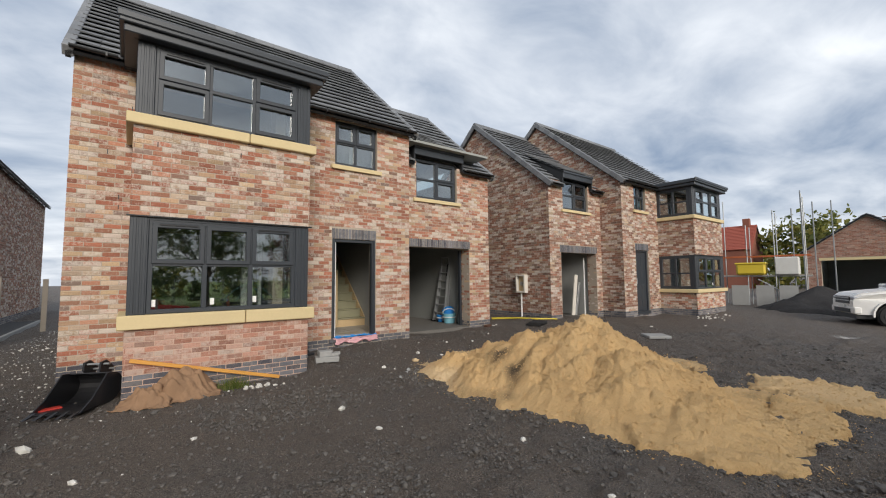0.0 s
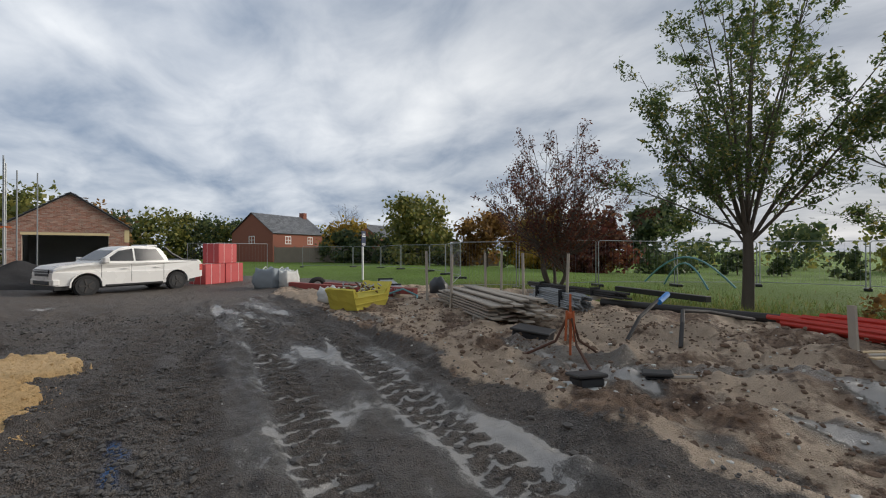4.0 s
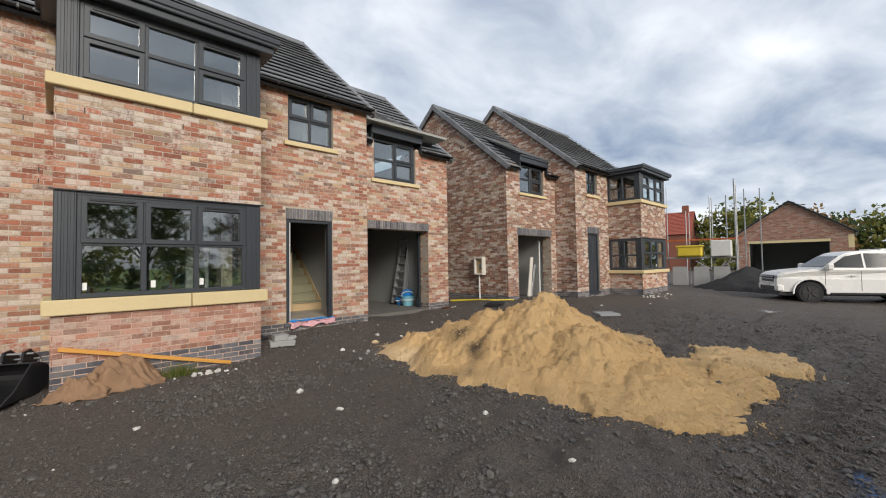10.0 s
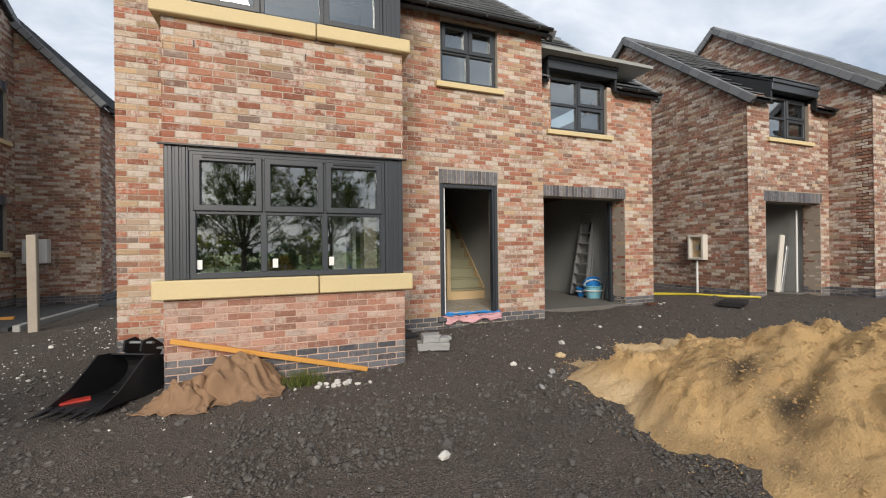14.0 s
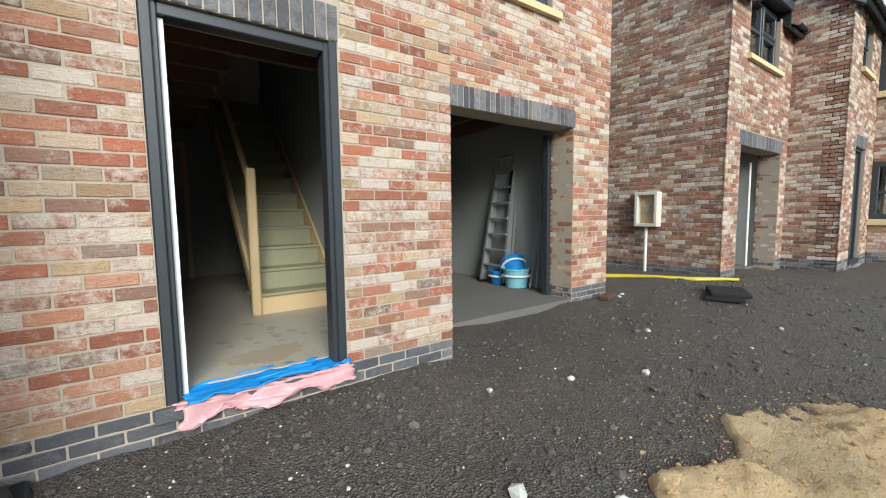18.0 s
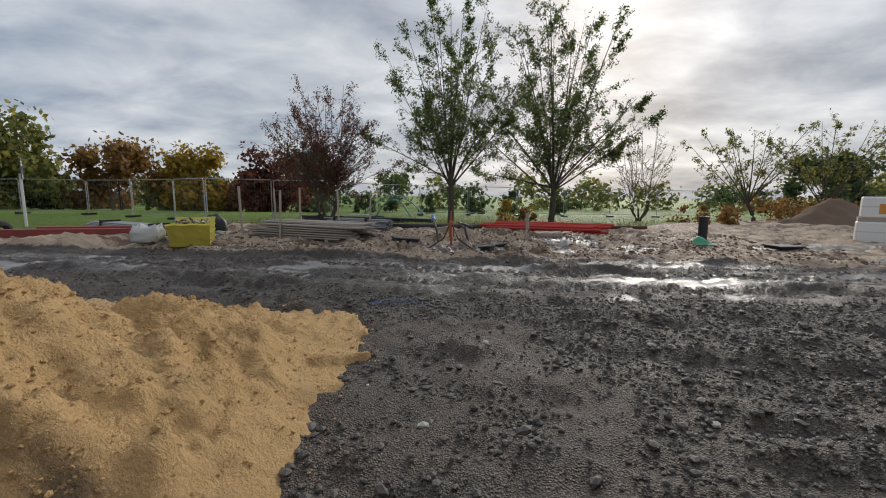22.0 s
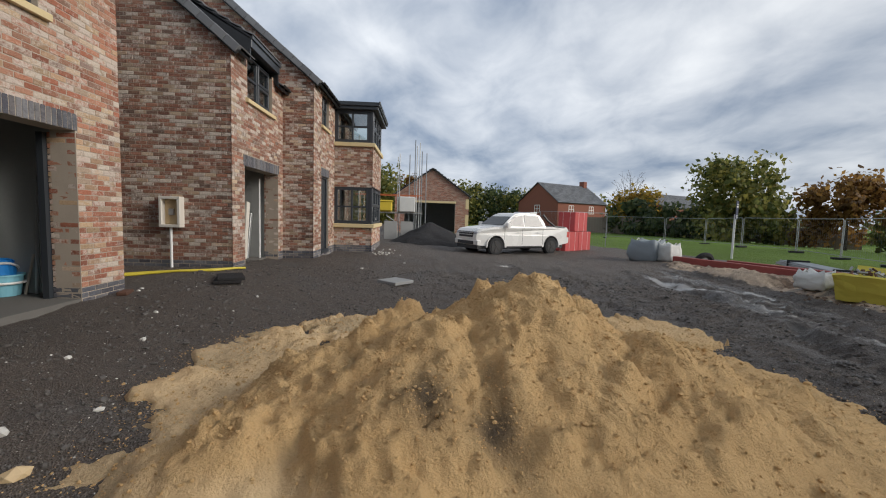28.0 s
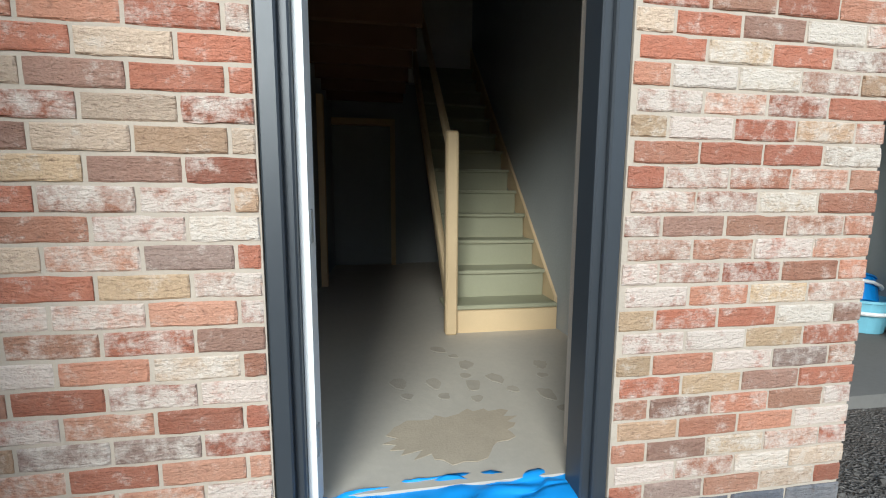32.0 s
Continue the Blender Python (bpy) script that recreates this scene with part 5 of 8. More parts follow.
# ---- the house beyond, at the other side of the drive ----
h0 = thing("detached_house", "finished brown brick house with slate-grey roof beside the drive", "house", group="houses on the site")
PW = 1.02
C0, C1, CY = -9.76, -8.17, 6.79
wall(h0, "wall_wing_end", FRONT(C0, CY), C1 - C0, 4.94, base=BLUE_BRICK, plinth=0.3, lap=0.009, label="end wall of the rear wing")
b = bmesh.new()
prism(b, [(C0 - 1.6, 4.86), (C1, 4.93), (C0 - 0.05, 4.93 + (C1 - C0) * PW), (C0 - 1.6, 4.93 + (C1 - C0) * PW)], CY + 0.009, CY + 0.3)
g = part("wing_gable", b, MORTAR, h0)
joined_bricks("bricks", [(r[0], r[1], r[2]) for r in laid(C1 - C0, 4.93, 6.45, [], lambda z: (0, (C1 - C0) * (1 - (z - 4.93) / ((C1 - C0) * PW))))], BRICK, part("gable_facing", boxes((0, 0.3, 0.02, 0.2, 4.88, 4.94)), MORTAR, h0, at=FRONT(C0, CY)), 5)
DR0 = (1.70, 2.75, 0.3, 2.42)
wall(h0, "wall_wing_side", FACE_RIGHT(C1, CY), 12.0, 4.94, [DR0, (DR0[0], DR0[1], 2.42, 2.64, True)], base=BLUE_BRICK, plinth=0.3, label="side wall of the rear wing")
soldier(h0, FACE_RIGHT(C1, CY), DR0[0], DR0[1], 2.422)
dd = part("side_door", boxes((DR0[0] + 0.05, DR0[1] - 0.05, 0.08, 0.12, 0.32, 2.40), bevel=0.004), BLACK, h0, "dark half-glazed side door", FACE_RIGHT(C1, CY))
part("pane", boxes((DR0[0] + 0.17, DR0[1] - 0.17, 0.07, 0.079, 1.15, 2.15)), GLASS, dd)
part("door_handle", boxes((DR0[0] + 0.10, DR0[0] + 0.13, 0.03, 0.08, 1.2, 1.42), bevel=0.004), ALU, dd)
wall(h0, "wall_main_side", FACE_RIGHT(C0, CY - 7.4), 8.2, 6.14, [(6.35, 7.15, 3.85, 4.95), (6.55, 7.1, 1.35, 2.4), (6.35, 7.15, 4.95, 5.17, True), (6.55, 7.1, 2.4, 2.62, True)], gable=(4.1, 6.14 + 4.1 * 0.60), base=BLUE_BRICK, plinth=0.3, label="gable wall of the main house")
for q in ((6.35, 7.15, 3.85, 4.95), (6.55, 7.1, 1.35, 2.4)):
    window(h0, FACE_RIGHT(C0, CY - 7.4 + q[0], q[2]), q[1] - q[0], q[3] - q[2], 1, 0.55, sill_z=0.11, vents=False, label="narrow dark window with stone sill")
    soldier(h0, FACE_RIGHT(C0, CY - 7.4), q[0], q[1], q[3] + 0.002)
for q in ((C0 - 5, C0 - 4.7, CY - 7.4, CY + 12.0, -0.2, 6.05), (C0 - 4.7, C1 - 0.31, CY + 11.8, CY + 12.0, -0.2, 4.8), (C0 - 4.7, C0 - 0.31, CY - 7.4, CY - 7.1, -0.2, 6.05), (C0 - 4.6, C0 - 0.32, CY + 0.4, CY + 0.5, 0, 4.8), (C0 - 2.6, C0 - 2.5, CY - 7, CY, 0, 4.8)):
    part("closing_wall", boxes(q), BLOCK, h0)
roof_slope(h0, FACE_RIGHT(C1 + 0.15, CY - 0.08, 4.90), 12.1, 3.0, 3.0 * PW)
verge(h0, FACE_RIGHT(C1 + 0.15, CY - 0.10, 4.90), 1.75, 1.75 * PW)
rm = 4.26
roof_slope(h0, FRONT(C0 - 5.1, CY - 7.4 - 0.16, 6.05), 5.15, rm, rm * 0.60)
roof_slope(h0, Matrix.Translation((C0 + 0.05, CY + 0.96, 6.05)) @ Matrix.Rotation(math.pi, 4, "Z"), 5.15, rm, rm * 0.60)
verge(h0, Matrix.Translation((C0 + 0.05, CY + 0.96, 6.05)) @ Matrix.Rotation(math.pi, 4, "Z"), rm, rm * 0.60)
verge(h0, FRONT(C0 + 0.05, CY - 7.56, 6.05), rm, rm * 0.60)
gutter(h0, 0, 11.9, -0.16, 4.88).matrix_basis = FACE_RIGHT(C1, CY)

# ---- the sand heap ----
def heap(name, label, cat, cx0, cx1, cy0, cy1, step, height, mat, spill=None):
    xs, ys = np.arange(cx0, cx1 + step, step), np.arange(cy0, cy1 + step, step)
    X, Y = np.meshgrid(xs, ys)
    Z = height(X, Y)
    i = np.arange(X.size).reshape(X.shape)
    f = np.stack([i[:-1, :-1], i[:-1, 1:], i[1:, 1:], i[1:, :-1]], -1).reshape(-1, 4)
    keep = Z.ravel()[f].max(1) > -0.04
    me = mesh_of(name, np.stack([X, Y, Z], -1).reshape(-1, 3).tolist(), f[keep].tolist(), True)
    if spill is not None:
        at_ = me.attributes.new("spill", "FLOAT", "POINT")
        at_.data.foreach_set("value", spill(X, Y).ravel().astype(np.float32))
        at_ = me.attributes.new("thin", "FLOAT", "POINT")
        at_.data.foreach_set("value", (smooth(0.22, 0.07, Z) * np.maximum(smooth(-3.7, -2.8, Y), 0.5 * smooth(0.8, 1.6, X))).ravel().astype(np.float32))
    return tagged(part(name, me, mat), label, cat)


def blob(X, Y, cx, cy, rx, ry, turn=0.0):
    """One inside an ellipse, falling to nothing at its rim."""
    c, n = math.cos(turn), math.sin(turn)
    u, v = (X - cx) * c + (Y - cy) * n, -(X - cx) * n + (Y - cy) * c
    return smooth(1.0, 0.82, np.hypot(u / rx, v / ry))


def sand_height(X, Y):
    wx, wy = X + 0.10 * fractal(X * 1.7, Y * 1.7, 3, 61), Y + 0.10 * fractal(X * 1.7, Y * 1.7, 3, 71)
    z = np.full_like(X, -0.12)
    for cx, cy, h, s in ((-0.02, -4.30, 0.985, 0.655), (-0.42, -3.55, 0.78, 0.70), (-0.35, -2.95, 0.54, 0.58), (-0.80, -2.55, 0.33, 0.52), (-0.30, -5.10, 0.68, 0.60), (-0.50, -5.80, 0.34, 0.42), (0.30, -3.40, 0.64, 0.60), (0.35, -4.75, 0.62, 0.56), (-0.10, -5.5, 0.46, 0.55)):
        d = np.hypot(wx - cx, wy - cy)
        z = np.maximum(z, h - s * np.sqrt(d * d + 0.02))
    # thin sand spread over the planings towards the house and at the back
    ex, ey = X + 0.22 * fractal(X * 2.1, Y * 2.1, 4, 63, 0.6), Y + 0.22 * fractal(X * 2.1, Y * 2.1, 4, 73, 0.6)
    flat = np.maximum.reduce([blob(ex, ey, -0.20, -2.35, 1.25, 0.80, 0.25), blob(ex, ey, 0.75, -2.10, 0.75, 0.70, 0.2), blob(ex, ey, 1.45, -3.0, 1.05, 0.85, -0.5), blob(ex, ey, 2.05, -4.25, 0.75, 0.45, -0.8), blob(ex, ey, 1.0, -4.0, 1.0, 0.9)])
    flat = flat * (1 - blob(ex, ey, 1.08, -2.55, 0.30, 0.17, 0.3)) * (1 - blob(ex, ey, 1.55, -2.45, 0.20, 0.12, -0.4))
    tail = np.maximum.reduce([blob(ex, ey, -0.2, -6.25, 0.95, 0.45, -0.05), blob(ex, ey, 1.55, -6.35, 1.0, 0.42, -0.1), blob(ex, ey, 1.9, -5.85, 0.45, 0.42), blob(ex, ey, 0.5, -5.6, 0.8, 0.5), blob(ex, ey, -0.80, -6.15, 0.62, 0.72, 0.3)])
    tail = tail * (1 - blob(ex, ey, 0.75, -6.72, 0.55, 0.24, 0.1)) * (1 - blob(ex, ey, 0.25, -6.15, 0.22, 0.10, 0.5))
    bumpy = np.maximum(0, fractal(X * 1.9, Y * 1.9, 4, 76))
    thin = np.maximum(flat * (0.045 + 0.07 * bumpy), tail * (0.05 + 0.07 * bumpy))
    z = np.maximum(z, thin + np.where(thin > 0.012, 0.006, -0.09))
    body = smooth(0.06, 0.25, z)
    gully = np.abs(fractal(X * 2.3, Y * 2.3, 3, 81))
    lumps = np.maximum(0, fractal(X * 5.5, Y * 5.5, 3, 87, 0.6))
    z = z + body * (0.034 * fractal(X * 3, Y * 3, 3, 83, 0.6) - 0.03 * smooth(0.12, 0.0, gully) + 0.045 * lumps * lumps) + (0.42 + 0.58 * body) * (0.026 * fractal(X * 9, Y * 9, 3, 85, 0.7) + 0.030 * np.abs(fractal(X * 21, Y * 21, 2, 89, 0.7)))
    lugs = smooth(-0.2, 0.2, np.sin(2 * math.pi * (X + Y * 0.2) / 0.16)) * smooth(0.5, 0.2, np.abs(Y + 6.45)) * smooth(-1.6, -1.2, X) * smooth(0.3, -0.3, X)
    return z + 0.018 * lugs * (z > 0.02)


def sand_spill(X, Y):
    a = np.exp(-((X + 1.02) / 0.11) ** 2 - ((Y + 3.88) / 0.10) ** 2 * 0.9)
    line = np.exp(-(((X + 1.0) * 0.25 - (Y + 3.98) * 1.0) / 0.06) ** 2) * smooth(-1.45, -1.3, X) * smooth(-0.62, -0.75, X)
    b = np.exp(-((X + 0.92) / 0.16) ** 2 - ((Y + 3.55) / 0.13) ** 2)
    c = 0.3 * smooth(0.1, 0.6, fractal(X * 1.1, Y * 1.1, 2, 91)) * smooth(0.12, 0.05, sand_height(X, Y))
    return np.clip(0.35 * line + 0.9 * a + 0.9 * b + c, 0, 1)


heap("sand_mound", "large mound of yellow building sand with thin tracked edges", "sand", -2.0, 3.1, -7.5, -1.1, 0.025, sand_height, SAND, sand_spill)


def cone_heap(cx, cy, rx, ry, h, seed):
    def f(X, Y):
        d = np.hypot((X - cx) / rx, (Y - cy) / ry)
        return h * (1 - d) * 1.0 + 0.10 * h * fractal(X * 1.3, Y * 1.3, 4, seed) - 0.03
    return f


def soil_heap(label, cx, cy, rx, ry, h, seed, mat):
    heap("spoil_mound", label, "mound", cx - rx * 1.2, cx + rx * 1.2, cy - ry * 1.2, cy + ry * 1.2, max(rx, ry) / 22, cone_heap(cx, cy, rx, ry, h, seed), mat)


EARTH = simple("dug_earth", (0.19, 0.13, 0.093), 0.95, 0, 0.35, 6, 0.9, 0.2, 0.03)
GRAVEL = simple("brown_gravel", (0.33, 0.235, 0.16), 0.95, 0, 0.35, 16, 1.0, 0.2, 0.03)
PLANINGS = simple("dark_planings", (0.045, 0.043, 0.043), 0.95, 0, 0.4, 16, 1.0, 0.2, 0.03)
soil_heap("low heap of brown gravel", -16.2, -10.6, 2.6, 2.2, 1.45, 3, GRAVEL)
soil_heap("heap of dark dug earth near the field", -20.0, -23.0, 2.9, 1.7, 1.5, 4, EARTH)
soil_heap("dark heap of road planings", 19.0, -3.4, 3.6, 2.4, 1.25, 5, PLANINGS)
soil_heap("small heap of ballast by the garage", 22.2, -6.4, 1.5, 1.1, 0.8, 6, GRAVEL)


# ---- loose stones: too many to count ----
def stones(name, n, zone, size, mat, label, seed, lift=0.3, level=None):
    r = np.random.default_rng(seed)
    bm = bmesh.new()
    bmesh.ops.create_icosphere(bm, subdivisions=1, radius=1.0)
    base = np.array([tuple(v.co) for v in bm.verts])
    tri = [tuple(v.index for v in f.verts) for f in bm.faces]
    bm.free()
    P0 = zone(r, n)
    parts_ = site_parts if zone is diggings else ground_parts
    Z = level(P0[:, 0], P0[:, 1]) if level else parts_(P0[:, 0][None], P0[:, 1][None])[0][0]
    vs, fs = [], []
    for (x, y), z in zip(P0, Z):
        s = size * r.lognormal(0, 0.45)
        q = base * (s * r.uniform(0.65, 1.15, (len(base), 1))) * (1, r.uniform(0.5, 1), r.uniform(0.4, 0.8))
        a = r.uniform(0, 6.28)
        ca, sa = math.cos(a), math.sin(a)
        o = len(vs)
        vs += [(x + ca * u - sa * v, y + sa * u + ca * v, z + w + s * lift) for u, v, w in q]
        fs += [(i + o, j + o, k + o) for i, j, k in tri]
    return tagged(part(name, mesh_of(name, vs, fs), mat), label, "gravel", kind="stuff")


def yard(r, n):
    p = np.stack([r.uniform(-9, 6, 3 * n), r.uniform(-10.5, 0.3, 3 * n)], 1)
    keep = ~((p[:, 1] > -1.15) & (p[:, 0] > -5) & (p[:, 0] < -2.6)) & ~((p[:, 1] > -0.05) & (p[:, 0] > -5.7) & (p[:, 0] < 0)) & (sand_height(p[:, 0][None], p[:, 1][None])[0] < 0.0)
    keep &= ground_parts(p[:, 0][None], p[:, 1][None])[3][0] < 0.35
    return p[keep][:n]


def drive(r, n):
    p = np.stack([r.uniform(-9.0, -5.7, 2 * n), r.uniform(-3, 9, 2 * n)], 1)
    return p[(p[:, 0] > -7.4 + 0.08 * p[:, 1]) | (p[:, 1] < 1)][:n]


def diggings(r, n):
    return np.stack([r.uniform(-11, 6, n), r.uniform(-16.5, -10.9, n)], 1)


def door_side(r, n):
    p = np.stack([r.normal(-1.2, 1.7, 2 * n), r.uniform(-2.6, -0.06, 2 * n)], 1)
    return p[~((p[:, 1] > -1.15) & (p[:, 0] < -2.6))][:n]




def trodden(r, n):
    p = np.stack([r.uniform(-7.5, 1.5, 3 * n), r.uniform(-7.8, -2.0, 3 * n)], 1)
    clear_ = (sand_height(p[:, 0], p[:, 1]) < 0.0) & (fractal(p[:, 0] * 0.8, p[:, 1] * 0.8, 3, 19) > -0.25)
    return p[clear_][:n]


stones("coarse_gravel", 15000, trodden, 0.012, CHIP_DARK, "coarse dark gravel of the trodden yard", 21)
stones("gravel_chips", 16000, yard, 0.012, CHIP_DARK, "dark crushed road planings", 1)
stones("pale_chips", 800, yard, 0.0055, STONE_CHIP, "scattered pale stone chips", 2)
stones("pale_chips", 500, door_side, 0.0045, STONE_CHIP, "scattered pale stone chips", 7)
stones("pale_chips", 1500, drive, 0.010, STONE_CHIP, "pale limestone chips along the drive", 3)
stones("soil_clods", 6500, diggings, 0.022, EARTH, "clods of brown soil", 4)


def on_sand(r, n):
    p = np.stack([r.uniform(-1.9, 2.6, 9 * n), r.uniform(-6.9, -1.5, 9 * n)], 1)
    h = sand_height(p[:, 0], p[:, 1])
    return p[(h > 0.006) & (r.uniform(0, 1, len(p)) < 0.22 + 0.4 * smooth(0.12, 0.5, h))][:n]


def by_sand(r, n):
    p = np.stack([r.uniform(-2.6, 3.2, 30 * n), r.uniform(-7.8, -1.2, 30 * n)], 1)
    h = sand_height(p[:, 0], p[:, 1])
    near_ = sand_height(p[:, 0] + 0.12 * r.normal(0, 1, len(p)), p[:, 1] + 0.12 * r.normal(0, 1, len(p))) > 0.02
    return p[(h < 0.0) & near_][:n]


stones("lumps_of_planings", 4200, yard, 0.015, CHIP_DARK, "larger lumps of dark planings", 16, 0.1)
stones("sand_clods", 13000, on_sand, 0.0065, SAND, "crumbs and clods of damp sand", 14, 0.3, sand_height)
stones("sand_clods", 3200, by_sand, 0.0045, SAND, "crumbs of sand scattered round the mound", 15)
stones("pale_stones", 600, diggings, 0.020, STONE_CHIP, "pale stones in the soil", 5)


# ---- trees ----
def leaf_cards(r, pts, n, size, spread):
    """Many small pointed leaves about the points."""
    c = pts[r.integers(0, len(pts), n)] + r.normal(0, spread, (n, 3))
    a = r.normal(0, 1, (n, 3))
    a /= np.linalg.norm(a, axis=1, keepdims=True)
    b = np.cross(a, r.normal(0, 1, (n, 3)))
    b /= np.linalg.norm(b, axis=1, keepdims=True)
    s = (size * r.uniform(0.6, 1.4, n))[:, None]
    v = np.stack([c - a * s, c + b * s * 0.42, c + a * s, c - b * s * 0.42], 1).reshape(-1, 3)
    return v, np.arange(4 * n).reshape(-1, 4)


def fan_tree(label, x, y, height, width, fork, trunk_r, limbs, leaves, leaf_mat, seed, leaf_size=0.06, stems=1, branches=9, twigs=5, low=0.35, airy=0.45, lean=(0.0, 0.0), fine=0.004):
    """A trunk that forks low into rising limbs, each with side branches and leafy twigs, inside an uneven crown."""
    r, nr = random.Random(seed), np.random.default_rng(seed)
    root = thing("tree", label, "tree", Matrix.Translation((x, y, ground_z(x, y) - 0.1)))
    bm, spots, weights = bmesh.new(), [], []

    def curve(a, b, c, n):
        return [a * (1 - t) ** 2 + b * 2 * t * (1 - t) + c * t * t for t in [k / n for k in range(n + 1)]]

    bases = []
    for s in range(stems):
        a = s * 2.4 + r.uniform(0, 1)
        off = 0.12 * (stems > 1)
        foot = Vector((off * math.cos(a), off * math.sin(a), 0))
        top = Vector((foot.x * 4 + lean[0] + r.gauss(0, 0.04), foot.y * 4 + lean[1] + r.gauss(0, 0.04), fork))
        tube(bm, [foot] + curve(foot + Vector((0, 0, 0.25)), (foot + top) / 2 + Vector((r.gauss(0, 0.04), r.gauss(0, 0.04), 0)), top, 4), trunk_r, 9, trunk_r * 0.72)
        bases.append((foot, top))
    for k in range(limbs):
        foot, top = bases[k % stems]
        a = k * 2.39996 + r.uniform(-0.3, 0.3)
        rho = width / 2 * ((k + 0.6) / limbs) ** 0.6 * r.uniform(0.75, 1.1)
        zt = height * (1 - low * (2 * rho / width) ** 2) * r.uniform(0.80, 1.0)
        start = foot.lerp(top, r.uniform(0.72, 1.0))
        tip = Vector((rho * math.cos(a) + lean[0] * 2, rho * math.sin(a) + lean[1] * 2, zt))
        mid = Vector((start.x + (tip.x - start.x) * 0.42 + r.gauss(0, 0.15), start.y + (tip.y - start.y) * 0.42 + r.gauss(0, 0.15), start.z + (zt - start.z) * r.uniform(0.36, 0.5)))
        pts = curve(start, mid, tip, 8)
        tube(bm, pts, trunk_r * r.uniform(0.22, 0.40) / (1 + 0.35 * (stems > 2)), 6, 0.008)
        for q in range(branches):
            t = 0.16 + 0.80 * (q + r.random()) / branches
            i = min(7, int(t * 8))
            p = pts[i].lerp(pts[i + 1], t * 8 - i)
            d = (pts[i + 1] - pts[i]).normalized()
            out = Vector((r.gauss(0, 1) + 0.7 * math.cos(a), r.gauss(0, 1) + 0.7 * math.sin(a), r.gauss(0.15, 0.35))).normalized()
            length = (0.07 * height + 0.10 * width) * (1.15 - 0.6 * t) * r.uniform(0.6, 1.2)
            e = p + (d * 0.62 + out * 0.78).normalized() * length
            b = curve(p, (p + e) / 2 + Vector((0, 0, -0.05 * length)) + out * 0.10 * length, e + Vector((0, 0, 0.12 * length)), 4)
            tube(bm, b, 0.004 + 0.012 * (1.1 - t), 4, fine)
            full = max(0.03, r.gauss(airy, 0.35))
            for w in range(twigs):
                tt = 0.25 + 0.75 * (w + r.random()) / twigs
                n = min(3, int(tt * 4))
                g = b[n].lerp(b[n + 1], tt * 4 - n)
                o = (b[n + 1] - b[n]).normalized() * 0.7 + Vector((r.gauss(0, 0.6), r.gauss(0, 0.6), r.gauss(0.2, 0.4)))
                h = g + o.normalized() * length * r.uniform(0.18, 0.42)
                tube(bm, [g, (g + h) / 2 + Vector((r.gauss(0, 0.02), r.gauss(0, 0.02), 0.015)), h], fine, 3, fine * 0.7)
                spots += [g.lerp(h, 0.3), g.lerp(h, 0.65), h]
                weights += [full, full, full]
    part("trunk", bm, BARK, root, "grey bark trunk with thin limbs")
    if leaves:
        pick = nr.choice(len(spots), leaves, p=np.array(weights) / sum(weights))
        v, f = leaf_cards(nr, np.array([tuple(q) for q in spots])[pick], leaves, leaf_size, 0.07)
        part("crown", mesh_of("crown", v.tolist(), f.tolist()), leaf_mat, root)
    return root


fan_tree("half-bare willow with thin green autumn leaves", -1.30, -20.1, 10.5, 7.8, 2.3, 0.15, 15, 26000, LEAF_GREEN, 11, 0.055, branches=13, twigs=6, airy=0.55, lean=(0.1, 0.0), low=0.62)
fan_tree("broad willow with dense green and yellow leaves", -6.26, -22.8, 11.5, 10.4, 1.9, 0.17, 20, 36000, LEAF_GREEN, 29, 0.058, branches=13, twigs=6, airy=0.5, low=0.72)
fan_tree("several-stemmed cherry with dark red leaves", 3.78, -18.74, 5.9, 6.1, 1.0, 0.07, 28, 12000, LEAF_RUSSET, 33, 0.045, stems=5, branches=13, twigs=7, airy=0.45, low=0.52, fine=0.007)
fan_tree("small bare multi-stemmed tree by the field", -11.6, -25.3, 5.5, 4.4, 0.8, 0.06, 16, 900, LEAF_OLIVE, 41, 0.05, stems=5, branches=8, twigs=5, airy=0.3, low=0.35, fine=0.006)
fan_tree("spreading bare tree with a few olive leaves", -18.6, -26.5, 6.4, 8.0, 1.2, 0.12, 10, 2000, LEAF_OLIVE, 52, 0.085, branches=8, twigs=4, airy=0.3, low=0.35, fine=0.006, lean=(0.5, 0.1))
fan_tree("spreading tree with dark leaves at its tips", -22.6, -27.4, 7.2, 8.4, 1.3, 0.13, 11, 2600, LEAF_OLIVE, 63, 0.085, branches=8, twigs=4, airy=0.35, low=0.35, fine=0.006, lean=(-0.5, 0.1))


